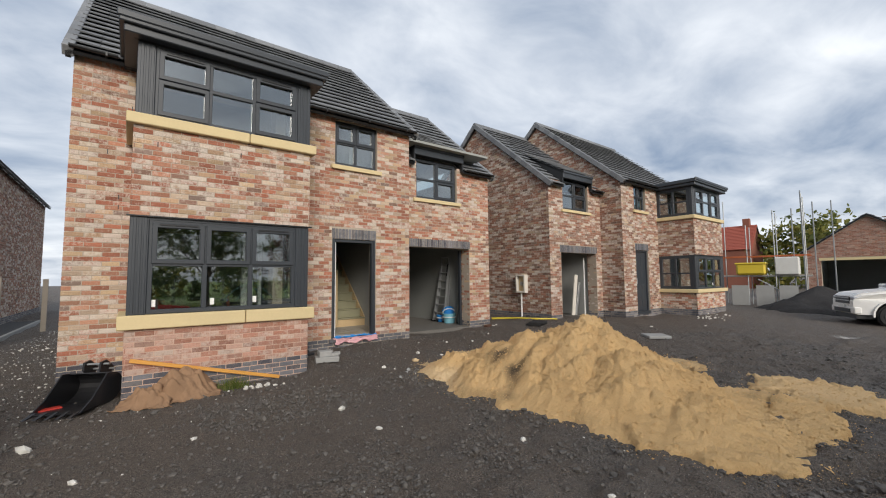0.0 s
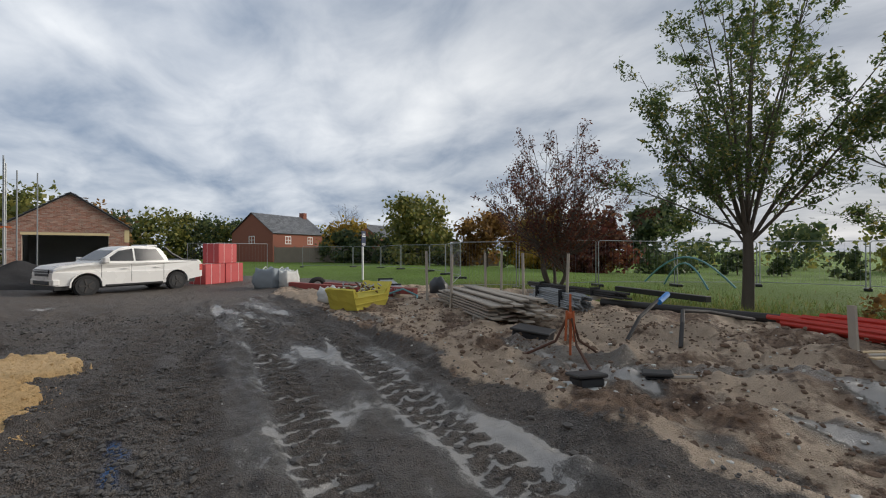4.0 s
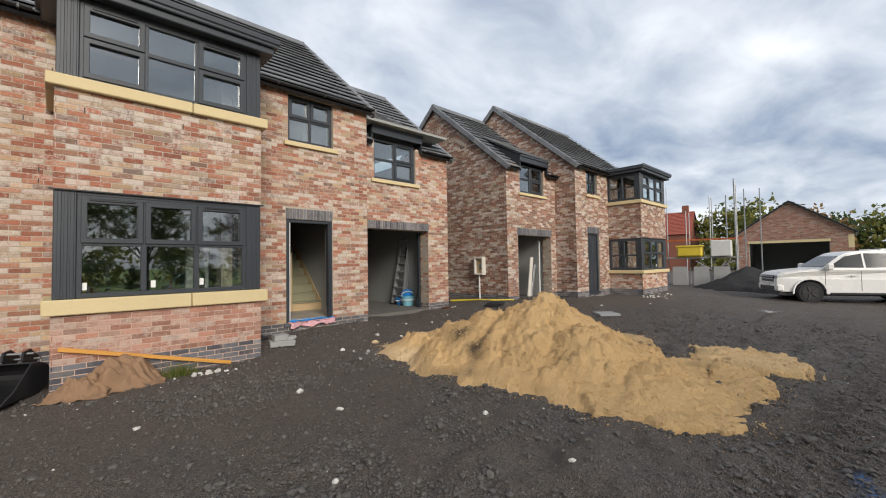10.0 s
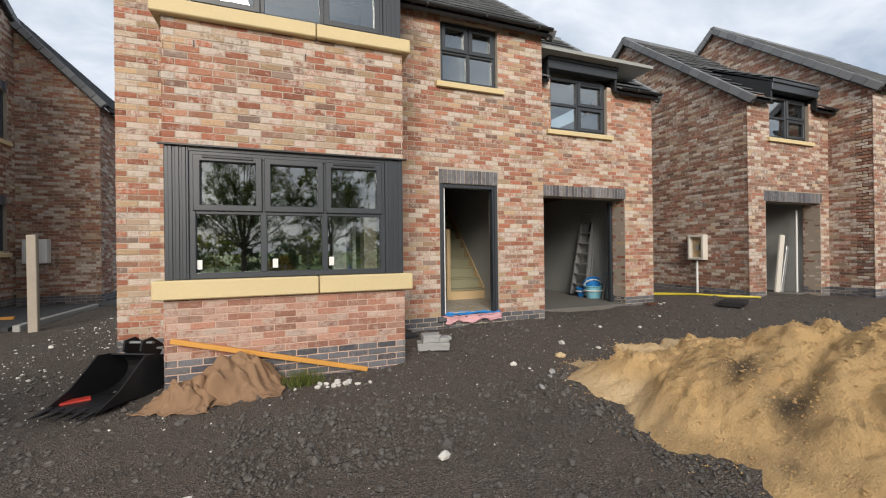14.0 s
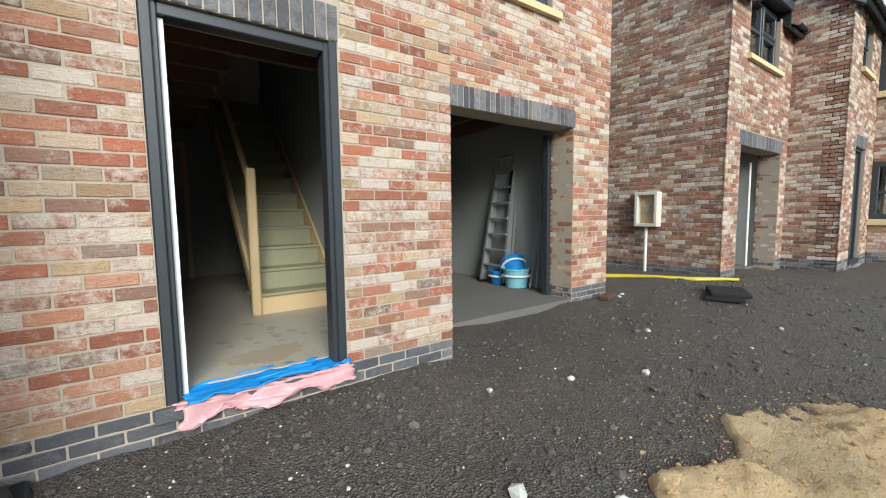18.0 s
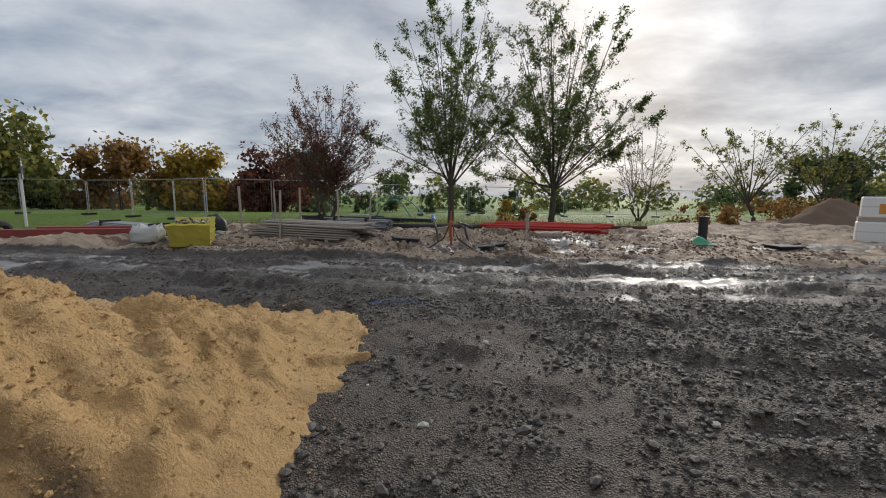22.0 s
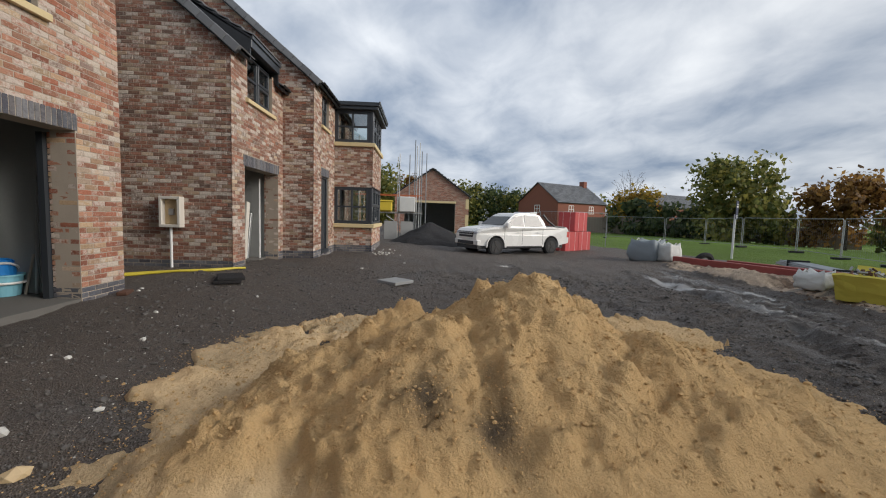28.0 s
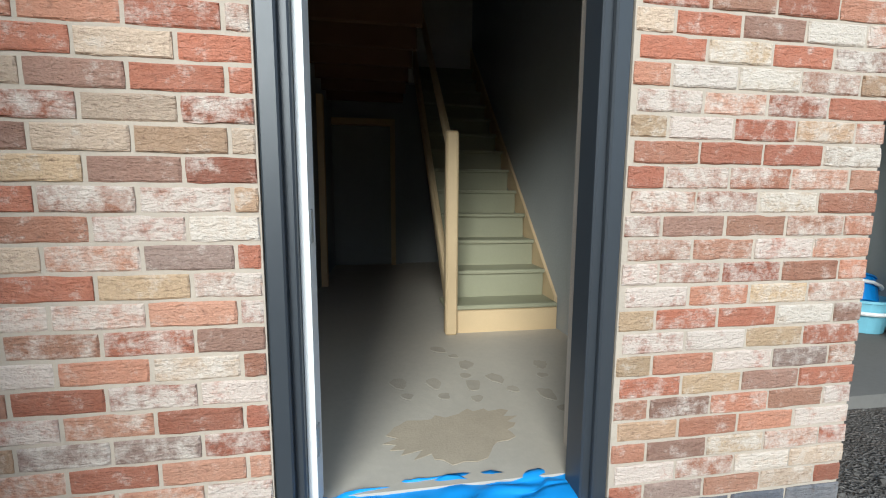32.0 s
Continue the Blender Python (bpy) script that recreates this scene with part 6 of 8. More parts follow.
def clump(r, cx, cy, z, rx, h, n, size):
    """Leaf points over several overlapping mounds, so that the outline is uneven."""
    k = max(14, int(rx * 9))
    th, rr = r.uniform(0, 6.283, k), np.sqrt(r.uniform(0, 1, k))
    hgt = r.uniform(0.05, 1.0, k)
    wid = rx * np.sqrt(np.clip(1 - (hgt * 1.25 - 0.42) ** 2, 0.08, 1))
    cen = np.stack([cx + wid * rr * np.cos(th), cy + wid * rr * np.sin(th), z + h * hgt * 0.86], 1)
    rad = (0.10 * rx + 0.09 * h) * r.uniform(0.5, 1.3, k)
    j = r.integers(0, k, n)
    d = r.normal(0, 1, (n, 3))
    p = cen[j] + d * (rad[j] * 0.62)[:, None]
    d /= np.linalg.norm(d, axis=1, keepdims=True)
    p[:, 2] = np.clip(p[:, 2], z + 0.05, z + h * 1.04)
    a = r.normal(0, 1, (n, 3))
    b = np.cross(a, d)
    b /= np.linalg.norm(b, axis=1, keepdims=True) + 1e-9
    a = np.cross(b, d) + 0.4 * a
    a /= np.linalg.norm(a, axis=1, keepdims=True)
    s = (size * r.uniform(0.6, 1.4, n))[:, None]
    return np.stack([p - a * s, p + b * s * 0.7, p + a * s, p - b * s * 0.7], 1).reshape(-1, 3)


def bushy(name, label, x, y, w, h, n, size, mat, seed, trunk=True):
    r = np.random.default_rng(seed)
    z = ground_z(x, y)
    root = thing(name, label, "tree" if h > 3 else "bush", Matrix.Translation((x, y, z)))
    v = clump(r, 0, 0, 0.0, w / 2, h, n, size)
    part("crown", mesh_of("crown", v.tolist(), np.arange(len(v)).reshape(-1, 4).tolist()), mat, root)
    bm = bmesh.new()
    tube(bm, [(0, 0, -0.3), (0.1, 0, h * 0.35), (0.0, 0.1, h * 0.7)], max(0.06, h * 0.022), 6, 0.04)
    part("trunk", bm, BARK, root)
    return root


bushy("tree", "dark rounded evergreen at the field edge", -31.0, -37.0, 5.4, 5.6, 4500, 0.20, LEAF_DARK, 1)
bushy("tree", "tall dark evergreen beyond the grass bank", -55, -33.5, 11, 11.5, 5200, 0.30, LEAF_DARK, 2)
bushy("tree", "orange-tinted bushes beyond the packs", -50, -42, 10, 6.0, 4000, 0.24, LEAF_BROWN, 3)
bushy("tree", "olive thicket beyond the packs", -42, -44, 9, 5.0, 3500, 0.24, LEAF_OLIVE, 4)
bushy("tree", "broad green ash tree by the houses", 33.5, -32.5, 8.0, 8.2, 6000, 0.22, LEAF_OLIVE, 5)
bushy("tree", "russet tree by the field", 30.5, -40.5, 7.0, 6.6, 4500, 0.22, LEAF_BROWN, 6)
bushy("tree", "golden tree by the field", 24.5, -42.5, 6.0, 6.4, 4000, 0.22, LEAF_GOLD, 7)
bushy("tree", "dark red bush behind the cherry", 13.5, -36.0, 6.0, 5.2, 3500, 0.20, LEAF_RUSSET, 8)
bushy("tree", "dark conifer beyond the fence", 15.5, -50.0, 6.0, 9.0, 4000, 0.26, LEAF_DARK, 9)
bushy("tree", "golden birch before the brick houses", 42.5, -28.0, 6.0, 5.6, 3600, 0.22, LEAF_GOLD, 10)
for k, (x, y, w, h, mt) in enumerate(((41, -27.5, 7, 3.8, LEAF_DARK), (38.5, -31.5, 6, 3.6, LEAF_DARK), (36, -36, 7, 4.2, LEAF_OLIVE), (27, -45, 8, 4.6, LEAF_OLIVE), (20.5, -46, 7, 4.4, LEAF_BROWN), (70, -4, 11, 7.0, LEAF_DARK), (71, -11, 11, 7.6, LEAF_OLIVE), (70, -17, 11, 7.0, LEAF_DARK), (68, -23, 10, 6.4, LEAF_OLIVE), (54, 3, 9, 8.4, LEAF_OLIVE), (58, -2.2, 7, 7.2, LEAF_BROWN))):
    bushy("tree", "far autumn tree at the edge of the site", x, y, w, h, 3600, 0.26, mt, 20 + k)
fan_tree("tall bare tree behind the brick house", 51.5, -32.0, 9.8, 7.0, 2.6, 0.2, 14, 0, None, 71, branches=8, twigs=4, fine=0.014, low=0.5)


def wood(label, spots, mat, seed, size=0.42):
    r = np.random.default_rng(seed)
    vs = [clump(r, x, y, ground_z(x, y) - 0.2, w / 2, h, n, size) for x, y, w, h, n in spots]
    v = np.concatenate(vs)
    tagged(part("far_wood", mesh_of("far_wood", v.tolist(), np.arange(len(v)).reshape(-1, 4).tolist()), mat), label, "trees", kind="stuff")


wr = random.Random(5)
far = [(x + wr.uniform(-3, 3), -95 + wr.uniform(-12, 12), wr.uniform(9, 15), wr.uniform(4.5, 8.0), 520) for x in range(-150, 110, 8)]
wood("dark line of far trees beyond the fairway", far[::2], LEAF_DARK, 1)
wood("olive line of far trees beyond the fairway", far[1::2], LEAF_OLIVE, 2)
hedge = [(-60 - 3 * k, -20 - 5 * k, 9, 5.0, 500) for k in range(8)] + [(85 + wr.uniform(-4, 4), y, 14, wr.uniform(6, 9), 600) for y in range(-60, 40, 9)]
wood("far hedgerow around the site", hedge, LEAF_OLIVE, 4)
for k, x in enumerate((-16.0, -9.0, -4.0, 3.0, 8.0, 12.0, 18.0)):
    bushy("tree", "small dark tree on the fairway", x, -62, 2.8, wr.uniform(2.4, 3.6), 700, 0.22, LEAF_DARK, 80 + k)

# rough grass along the soil's edge
gr = np.random.default_rng(12)
n = 16000
px, py = gr.uniform(-14, 9, n), -18.2 - gr.exponential(1.6, n)
ok = site_parts(px[None], py[None])[2][0] > 0.5
px, py = px[ok], py[ok]
pz = site_parts(px[None], py[None])[0][0]
hh = gr.uniform(0.05, 0.22, len(px))
an = gr.uniform(0, 6.28, len(px))
dx, dy = np.cos(an) * 0.012, np.sin(an) * 0.012
lx, ly = gr.normal(0, 0.05, len(px)), gr.normal(0, 0.05, len(px))
v = np.stack([np.stack([px - dx, py - dy, pz], 1), np.stack([px + dx, py + dy, pz], 1), np.stack([px + lx, py + ly, pz + hh], 1)], 1).reshape(-1, 3)
tagged(part("rough_grass", mesh_of("rough_grass", v.tolist(), np.arange(len(v)).reshape(-1, 3).tolist()), GRASS_BLADE), "rough grass at the edge of the field", "grass", kind="stuff")


# ---- pickup truck ----
def pickup():
    t = thing("pickup_truck", "white double-cab pickup truck parked on the planings", "truck", Matrix.Translation((15.15, -6.95, ground_z(15.15, -6.95))) @ Matrix.Rotation(math.atan2(0.897, -0.441), 4, "Z") @ Matrix.Scale(0.97, 4))
    PAINT_ = simple("white_car_paint", (0.74, 0.73, 0.70), 0.28, 0, 0.05, 3, 0.0, 0.6)
    DIM = simple("tinted_glass", (0.014, 0.016, 0.019), 0.12, 0, 0.1, 3, 0.0, 0.45)
    LAMP = simple("headlamp", (0.55, 0.57, 0.60), 0.12, 0.3, 0.1, 6, 0.0, 0.9)
    W, WF, WR, R = 0.95, 1.55, -1.55, 0.385

    def arch(cx):
        return [(cx + 0.47 * math.cos(a), 0.40 + 0.47 * math.sin(a)) for a in np.linspace(0, math.pi, 9)]

    low = [(2.38, 0.42), (2.46, 0.58), (2.46, 0.84), (2.40, 1.02), (2.26, 1.11), (1.85, 1.17), (1.25, 1.23), (-1.15, 1.22), (-1.25, 1.25), (-2.52, 1.25), (-2.62, 1.16), (-2.62, 0.52)] + [(WR - 0.47, 0.42)] + arch(WR)[::-1] + [(WR + 0.47, 0.34), (WF - 0.47, 0.34)] + arch(WF)[::-1] + [(WF + 0.47, 0.42)]
    bm = bmesh.new()
    prism(bm, low, -W, W)
    rim_ = [e for e in bm.edges if abs(e.verts[0].co.y - e.verts[1].co.y) < 1e-4 and min(e.verts[0].co.z, e.verts[1].co.z) > 0.9]
    bmesh.ops.bevel(bm, geom=rim_, offset=0.07, segments=3, affect="EDGES")
    for v_ in bm.verts:
        if v_.co.x > 1.5:
            v_.co.y *= 1 - 0.16 * ((v_.co.x - 1.5) / 0.96) ** 2
    part("body", bm, PAINT_, t)
    bm = bmesh.new()
    dome = [(1.28, 1.18), (1.16, 1.26), (0.62, 1.66), (0.42, 1.765), (0.15, 1.82), (-0.30, 1.84), (-0.78, 1.81), (-0.98, 1.74), (-1.10, 1.60), (-1.24, 1.18)]
    a, c = ([bm.verts.new((x, sgn * (0.93 - 0.19 * (z - 1.17) / 0.65), z)) for x, z in dome] for sgn in (-1, 1))
    for k in range(len(dome)):
        bm.faces.new((a[k], a[(k + 1) % len(dome)], c[(k + 1) % len(dome)], c[k]))
    bm.faces.new(a[::-1])
    bm.faces.new(c)
    bmesh.ops.recalc_face_normals(bm, faces=bm.faces)
    bmesh.ops.bevel(bm, geom=[e for e in bm.edges if e.verts[0].co.y * e.verts[1].co.y > 0 and min(e.verts[0].co.z, e.verts[1].co.z) > 1.2], offset=0.055, segments=3, affect="EDGES")
    part("cab", bm, PAINT_, t)

    def pane(pts, out):
        """A thin pane: its outline and the way it faces."""
        bm, o = bmesh.new(), Vector(out)
        f, g = [bm.verts.new(Vector(p) + o * 0.012) for p in pts], [bm.verts.new(Vector(p) - o * 0.05) for p in pts]
        for k in range(4):
            bm.faces.new((f[k], f[(k + 1) % 4], g[(k + 1) % 4], g[k]))
        bm.faces.new(f)
        bm.faces.new(g[::-1])
        bmesh.ops.recalc_face_normals(bm, faces=bm.faces)
        return bm

    for s in (-1, 1):
        def side(x, z):
            return (x, s * (0.934 - 0.19 * (z - 1.17) / 0.65), z)
        for pts in ([(1.02, 1.27), (0.52, 1.645), (0.06, 1.735), (0.06, 1.25)], [(-0.01, 1.25), (-0.01, 1.74), (-0.80, 1.715), (-1.05, 1.27)]):
            part("side_window", pane([side(x, z) for x, z in pts], (0, s, 0.2)), DIM, t)
        for x in (0.15, -1.02, 1.12):
            part("door_gap", boxes((x - 0.006, x + 0.006, s * 0.951 - 0.003, s * 0.951 + 0.003, 0.46, 1.14)), BLACK, t)
        for x in (0.32, -0.78):
            part("door_handle", boxes((x - 0.10, x + 0.10, s * 0.955 - 0.02, s * 0.955 + 0.02, 0.97, 1.01), bevel=0.006), PAINT_, t)
        part("side_step", boxes((1.0, -0.98, s * 0.93 - 0.06, s * 0.93 + 0.06, 0.33, 0.40), bevel=0.015), BLACK, t)
        part("mirror", boxes((0.92, 1.10, s * 1.02 - 0.10, s * 1.02 + 0.08, 1.20, 1.40), bevel=0.03), PAINT_, t)
        part("headlight", boxes((2.22, 2.445, s * 0.66 - 0.13, s * 0.66 + 0.13, 0.84, 1.00), bevel=0.02), LAMP, t)
        part("tail_light", boxes((-2.64, -2.50, s * 0.87 - 0.07, s * 0.87 + 0.083, 0.78, 1.06), bevel=0.01), RED, t)
        bm = bmesh.new()
        tube(bm, [(-2.45, s * 0.84, 1.22), (-1.85, s * 0.84, 1.26), (-1.40, s * 0.82, 1.52), (-1.16, s * 0.76, 1.78)], 0.05, 8)
        part("sports_bar", bm, BLACK, t)
        for cx in (WF, WR):
            bm = bmesh.new()
            prism(bm, [(cx + 0.50 * math.cos(a), 0.40 + 0.50 * math.sin(a)) for a in np.linspace(-0.1, math.pi + 0.1, 11)] + [(cx + 0.455 * math.cos(a), 0.40 + 0.455 * math.sin(a)) for a in np.linspace(math.pi + 0.1, -0.1, 11)], s * 0.93 - 0.03, s * 0.93 + 0.03)
            part("arch_trim", bm, PAINT_, t)
            bm = bmesh.new()
            bmesh.ops.create_cone(bm, cap_ends=True, segments=28, radius1=R, radius2=R, depth=0.25, matrix=Matrix.Translation((cx, s * 0.83, R)) @ Matrix.Rotation(math.pi / 2, 4, "X"))
            bmesh.ops.bevel(bm, geom=[e for e in bm.edges if len(e.link_faces) == 2 and any(len(f.verts) > 4 for f in e.link_faces)], offset=0.04, segments=2, affect="EDGES")
            w = part("wheel", bm, RUBBER, t, "black tyre on a dark alloy rim")
            bm = bmesh.new()
            bmesh.ops.create_cone(bm, cap_ends=True, segments=24, radius1=0.25, radius2=0.25, depth=0.02, matrix=Matrix.Translation((cx, s * 0.952, R)) @ Matrix.Rotation(math.pi / 2, 4, "X"))
            part("rim", bm, BLACK, w)
            bm = bmesh.new()
            for k in range(5):
                box(bm, 0.03, 0.24, -0.012, 0.012, -0.028, 0.028, m=Matrix.Translation((cx, s * 0.968, R)) @ Matrix.Rotation(k * 2 * math.pi / 5, 4, "Y"))
            part("spokes", bm, PIPE_BLACK, w)
    part("windscreen", pane([(1.13, -0.80, 1.295), (1.13, 0.80, 1.295), (0.64, 0.68, 1.655), (0.64, -0.68, 1.655)], (0.6, 0, 0.8)), DIM, t)
    part("grille", boxes((2.38, 2.475, -0.54, 0.54, 0.76, 0.99), bevel=0.01), BLACK, t, "black grille with two bright bars")
    for z in (0.83, 0.92):
        part("grille_bar", boxes((2.47, 2.49, -0.54, 0.54, z + 0.02, z + 0.045)), ALU, t)
    part("bumper", boxes((2.28, 2.48, -0.88, 0.88, 0.44, 0.66), bevel=0.03), PAINT_, t)
    part("lower_grille", boxes((2.44, 2.495, -0.62, 0.62, 0.47, 0.60), bevel=0.01), BLACK, t)
    part("number_plate", boxes((2.48, 2.50, -0.26, 0.26, 0.62, 0.73)), WHITE, t, "white number plate")
    part("load_cover", boxes((-2.50, -1.28, -0.86, 0.86, 1.20, 1.27), bevel=0.02), BLACK, t)
    part("roof_spoiler", boxes((-0.95, -0.55, -0.6, 0.6, 1.82, 1.89), bevel=0.02), WHITE, t, "white roof beacon bar")
    part("underbody", boxes((-2.4, 2.4, -0.8, 0.8, 0.28, 0.5)), BLACK, t)


pickup()


# ---- far buildings ----
def far_garage():
    g = thing("garage", "single-storey brick double garage with open black doorway", "garage", Matrix.Translation((26.7, -1.55, 0.1)) @ Matrix.Rotation(math.atan2(-5.06, 0.1), 4, "Z") @ Matrix.Scale(1.06, 4))
    L, E, A = 5.08, 2.55, 4.35
    wall(g, "wall_front", Matrix.Identity(4), L, E, [(0.66, 4.14, -0.3, 2.05), (0.60, 4.2, 2.05, 2.2, True)], gable=(L / 2, A), mat=BRICK_RED, thick=0.25, low=-0.2, plinth=0.05)
    part("lintel", boxes((0.60, 4.2, -0.01, 0.2, 2.055, 2.19)), STONE, g)
    part("quoins", boxes((L - 0.22, L + 0.004, -0.004, 0.1, 0.5, 1.3), (L - 0.22, L + 0.004, -0.004, 0.1, 1.7, 2.4)), STONE, g)
    for q in ((0, 0.2, 0.26, 5.5, -0.2, E), (L - 0.2, L, 0.26, 5.5, -0.2, E), (0.2, L - 0.2, 5.3, 5.5, -0.2, E)):
        part("inner_wall", boxes(q), BLOCK, g)
    p = (A - E) / (L / 2)
    roof_slope(g, Matrix.Translation((-0.15, 5.6, E - 0.06)) @ Matrix.Rotation(-math.pi / 2, 4, "Z"), 5.75, L / 2 + 0.15, (L / 2 + 0.15) * p)
    roof_slope(g, Matrix.Translation((L + 0.15, -0.15, E - 0.06)) @ Matrix.Rotation(math.pi / 2, 4, "Z"), 5.75, L / 2 + 0.15, (L / 2 + 0.15) * p)


far_garage()


def far_house(x, y, turn, L, Dp, E, A, mat, roof, label, windows=()):
    h = thing("house", label, "house", Matrix.Translation((x, y, ground_z(x, y) - 0.1)) @ Matrix.Rotation(turn, 4, "Z"), group="houses beyond the site")
    bm = boxes((0, L, 0, Dp, -1, E))
    for xx in (0.0, L - 0.25):
        prism(bm, [(0, E), (Dp, E), (Dp / 2, A)], xx, xx + 0.25, Matrix(((0, 1, 0, 0), (1, 0, 0, 0), (0, 0, 1, 0), (0, 0, 0, 1))))
    part("wall", bm, mat, h)
    p = (A - E) / (Dp / 2)
    roof_slope(h, Matrix.Translation((-0.15, -0.2, E - 0.1)), L + 0.3, Dp / 2 + 0.2, (Dp / 2 + 0.2) * p).data.materials[0] = roof
    roof_slope(h, Matrix.Translation((L + 0.15, Dp + 0.2, E - 0.1)) @ Matrix.Rotation(math.pi, 4, "Z"), L + 0.3, Dp / 2 + 0.2, (Dp / 2 + 0.2) * p)
    for side, a, z, w, hh_ in windows:
        m = FRONT(a, -0.02, z) if side == "f" else FACE_LEFT(-0.02, a, z)
        f = boxes((0, w, 0, 0.06, 0, 0.08), (0, w, 0, 0.06, hh_ - 0.08, hh_), (0, 0.08, 0, 0.06, 0.08, hh_ - 0.08), (w - 0.08, w, 0, 0.06, 0.08, hh_ - 0.08), (w / 2 - 0.04, w / 2 + 0.04, 0.0, 0.06, 0.08, hh_ - 0.08), (0.08, w - 0.08, 0.005, 0.06, hh_ / 2 - 0.03, hh_ / 2 + 0.03))
        wd = part("window", f, WHITE, h, "white casement window", m)
        part("pane", boxes((0.05, w - 0.05, 0.03, 0.05, 0.05, hh_ - 0.05)), BLACK, wd)
    return h


WALL_FAR = simple("far_red_brick", (0.23, 0.085, 0.055), 0.9, 0, 0.2, 6, 0.3)
fh = far_house(47.0, -20.4, -1.05, 9.5, 7.0, 3.7, 6.2, WALL_FAR, SLATE_FAR, "red brick house with slate roof beyond the fence", (("l", 4.0, 2.3, 1.0, 1.0), ("f", 2.0, 2.3, 1.0, 1.0), ("f", 6.0, 2.3, 1.0, 1.0)))
part("chimney", boxes((8.6, 9.3, 3.1, 3.9, 5.5, 6.9), bevel=0.03), WALL_FAR, fh)
far_house(57, -40, -1.1, 13, 7.0, 4.4, 6.6, WALL_FAR, SLATE_FAR, "second far brick house behind the hedge")
rh = far_house(50, 11.0, -1.5, 3.6, 6.0, 4.6, 7.4, WALL_FAR, RENDER_FAR, "far house with a red tiled roof")
for sl in rh.children:
    if sl.name.startswith("roof"):
        for tl in sl.children:
            tl.data.materials[0] = RENDER_FAR
part("chimney", boxes((2.4, 3.1, 2.7, 3.3, 6.8, 8.3), bevel=0.03), WALL_FAR, rh)


def board_fence():
    f = thing("boundary_fence", "weathered close-board boundary fence beyond the grass", "fence")
    a, b = Vector((42.5, -19.5, 0)), Vector((33.0, -45.0, 0))
    n = 13
    for k in range(n):
        p, q = a.lerp(b, k / n), a.lerp(b, (k + 1) / n)
        d = q - p
        z = ground_z(p.x, p.y)
        m = Matrix.Translation((p.x, p.y, z)) @ Matrix.Rotation(math.atan2(d.y, d.x), 4, "Z")
        part("panel", boxes((0.06, d.length - 0.06, -0.02, 0.02, 0.05, 1.75)), FENCE_WOOD, f, at=m)
        part("post", boxes((-0.06, 0.06, -0.06, 0.06, -0.2, 1.9)), FENCE_WOOD, f, at=m)


board_fence()

# ---- at the front of the nearest house ----
def lay(x, y, z=None, turn=0.0, tilt=0.0, roll=0.0):
    return Matrix.Translation((x, y, ground_z(x, y) if z is None else z)) @ Matrix.Rotation(radians(turn), 4, "Z") @ Matrix.Rotation(radians(tilt), 4, "Y") @ Matrix.Rotation(radians(roll), 4, "X")


def cloth(name, label, cat, m, w, d, height, mat, seed, parent=None, sub=34):
    """A crumpled sheet lying over something: height(u, v) gives its rise."""
    r = np.linspace(0, 1, sub)
    U, V = np.meshgrid(r, r)
    Z = height(U, V) + 0.018 * np.abs(fractal(U * 6, V * 6, 4, seed)) + 0.006
    X = (U - 0.5) * w + 0.03 * fractal(U * 4, V * 4, 2, seed + 3)
    Y = (V - 0.5) * d + 0.03 * fractal(U * 4, V * 4, 2, seed + 5)
    i = np.arange(U.size).reshape(U.shape)
    f = np.stack([i[:-1, :-1], i[:-1, 1:], i[1:, 1:], i[1:, :-1]], -1).reshape(-1, 4)
    me = mesh_of(name, np.stack([X, Y, Z], -1).reshape(-1, 3).tolist(), f.tolist(), True)
    ob = part(name, me, mat, parent, at=m)
    md = ob.modifiers.new("thick", "SOLIDIFY")
    md.thickness = 0.006
    return tagged(ob, label, cat)


# protected threshold: pink film with a bright blue sheet over it
def film_rise(U, V):
    return 0.158 - 0.075 * smooth(0.45, 0.1, V) + 0.03 * fractal(U * 9, V * 3, 3, 17) * smooth(0.5, 0.0, V)


cloth("plastic_film", "crumpled pink polythene over the door step", "plastic sheet", Matrix.Translation((-1.33, -0.03, 0.15)), 0.92, 0.08, film_rise, PINK_FILM, 3, sub=48)
cloth("floor_protection", "bright blue protective sheet across the threshold", "plastic sheet", Matrix.Translation((-1.33, 0.06, 0.315)) @ Matrix.Rotation(radians(2), 4, "Z"), 0.86, 0.24, lambda U, V: 0.012 + 0.02 * smooth(0.2, 0.0, V) * np.sin(U * 8) ** 2, BLUE_FOAM, 9, sub=24)


def concrete_blocks():
    for k, (x, y, z, t, w, d, h) in enumerate(((-2.26, -0.84, 0.0, -14, 0.38, 0.22, 0.09), (-2.29, -0.83, 0.09, -8, 0.21, 0.18, 0.09), (-2.13, -0.86, 0.09, -20, 0.12, 0.15, 0.05))):
        bm = boxes((-w / 2, w / 2, -d / 2, d / 2, 0, h), bevel=0.006)
        bmesh.ops.subdivide_edges(bm, edges=bm.edges[:], cuts=5, use_grid_fill=True)
        for v in bm.verts:
            # one end is broken off ragged
            broken = max(0.0, v.co.x / w + 0.1) * (k > 0)
            v.co.x += 0.11 * broken * noise.noise(Vector((k * 3.0, v.co.y * 14, v.co.z * 14)))
            v.co += 0.007 * noise.noise_vector(v.co * 26 + Vector((k, 0, 0)))
        tagged(part("concrete_block", bm, CONCRETE, at=lay(x, y, ground_z(-2.3, -0.75) - 0.005 + z, t)), "broken grey concrete block stacked by the door", "block", "blocks by the door")


concrete_blocks()


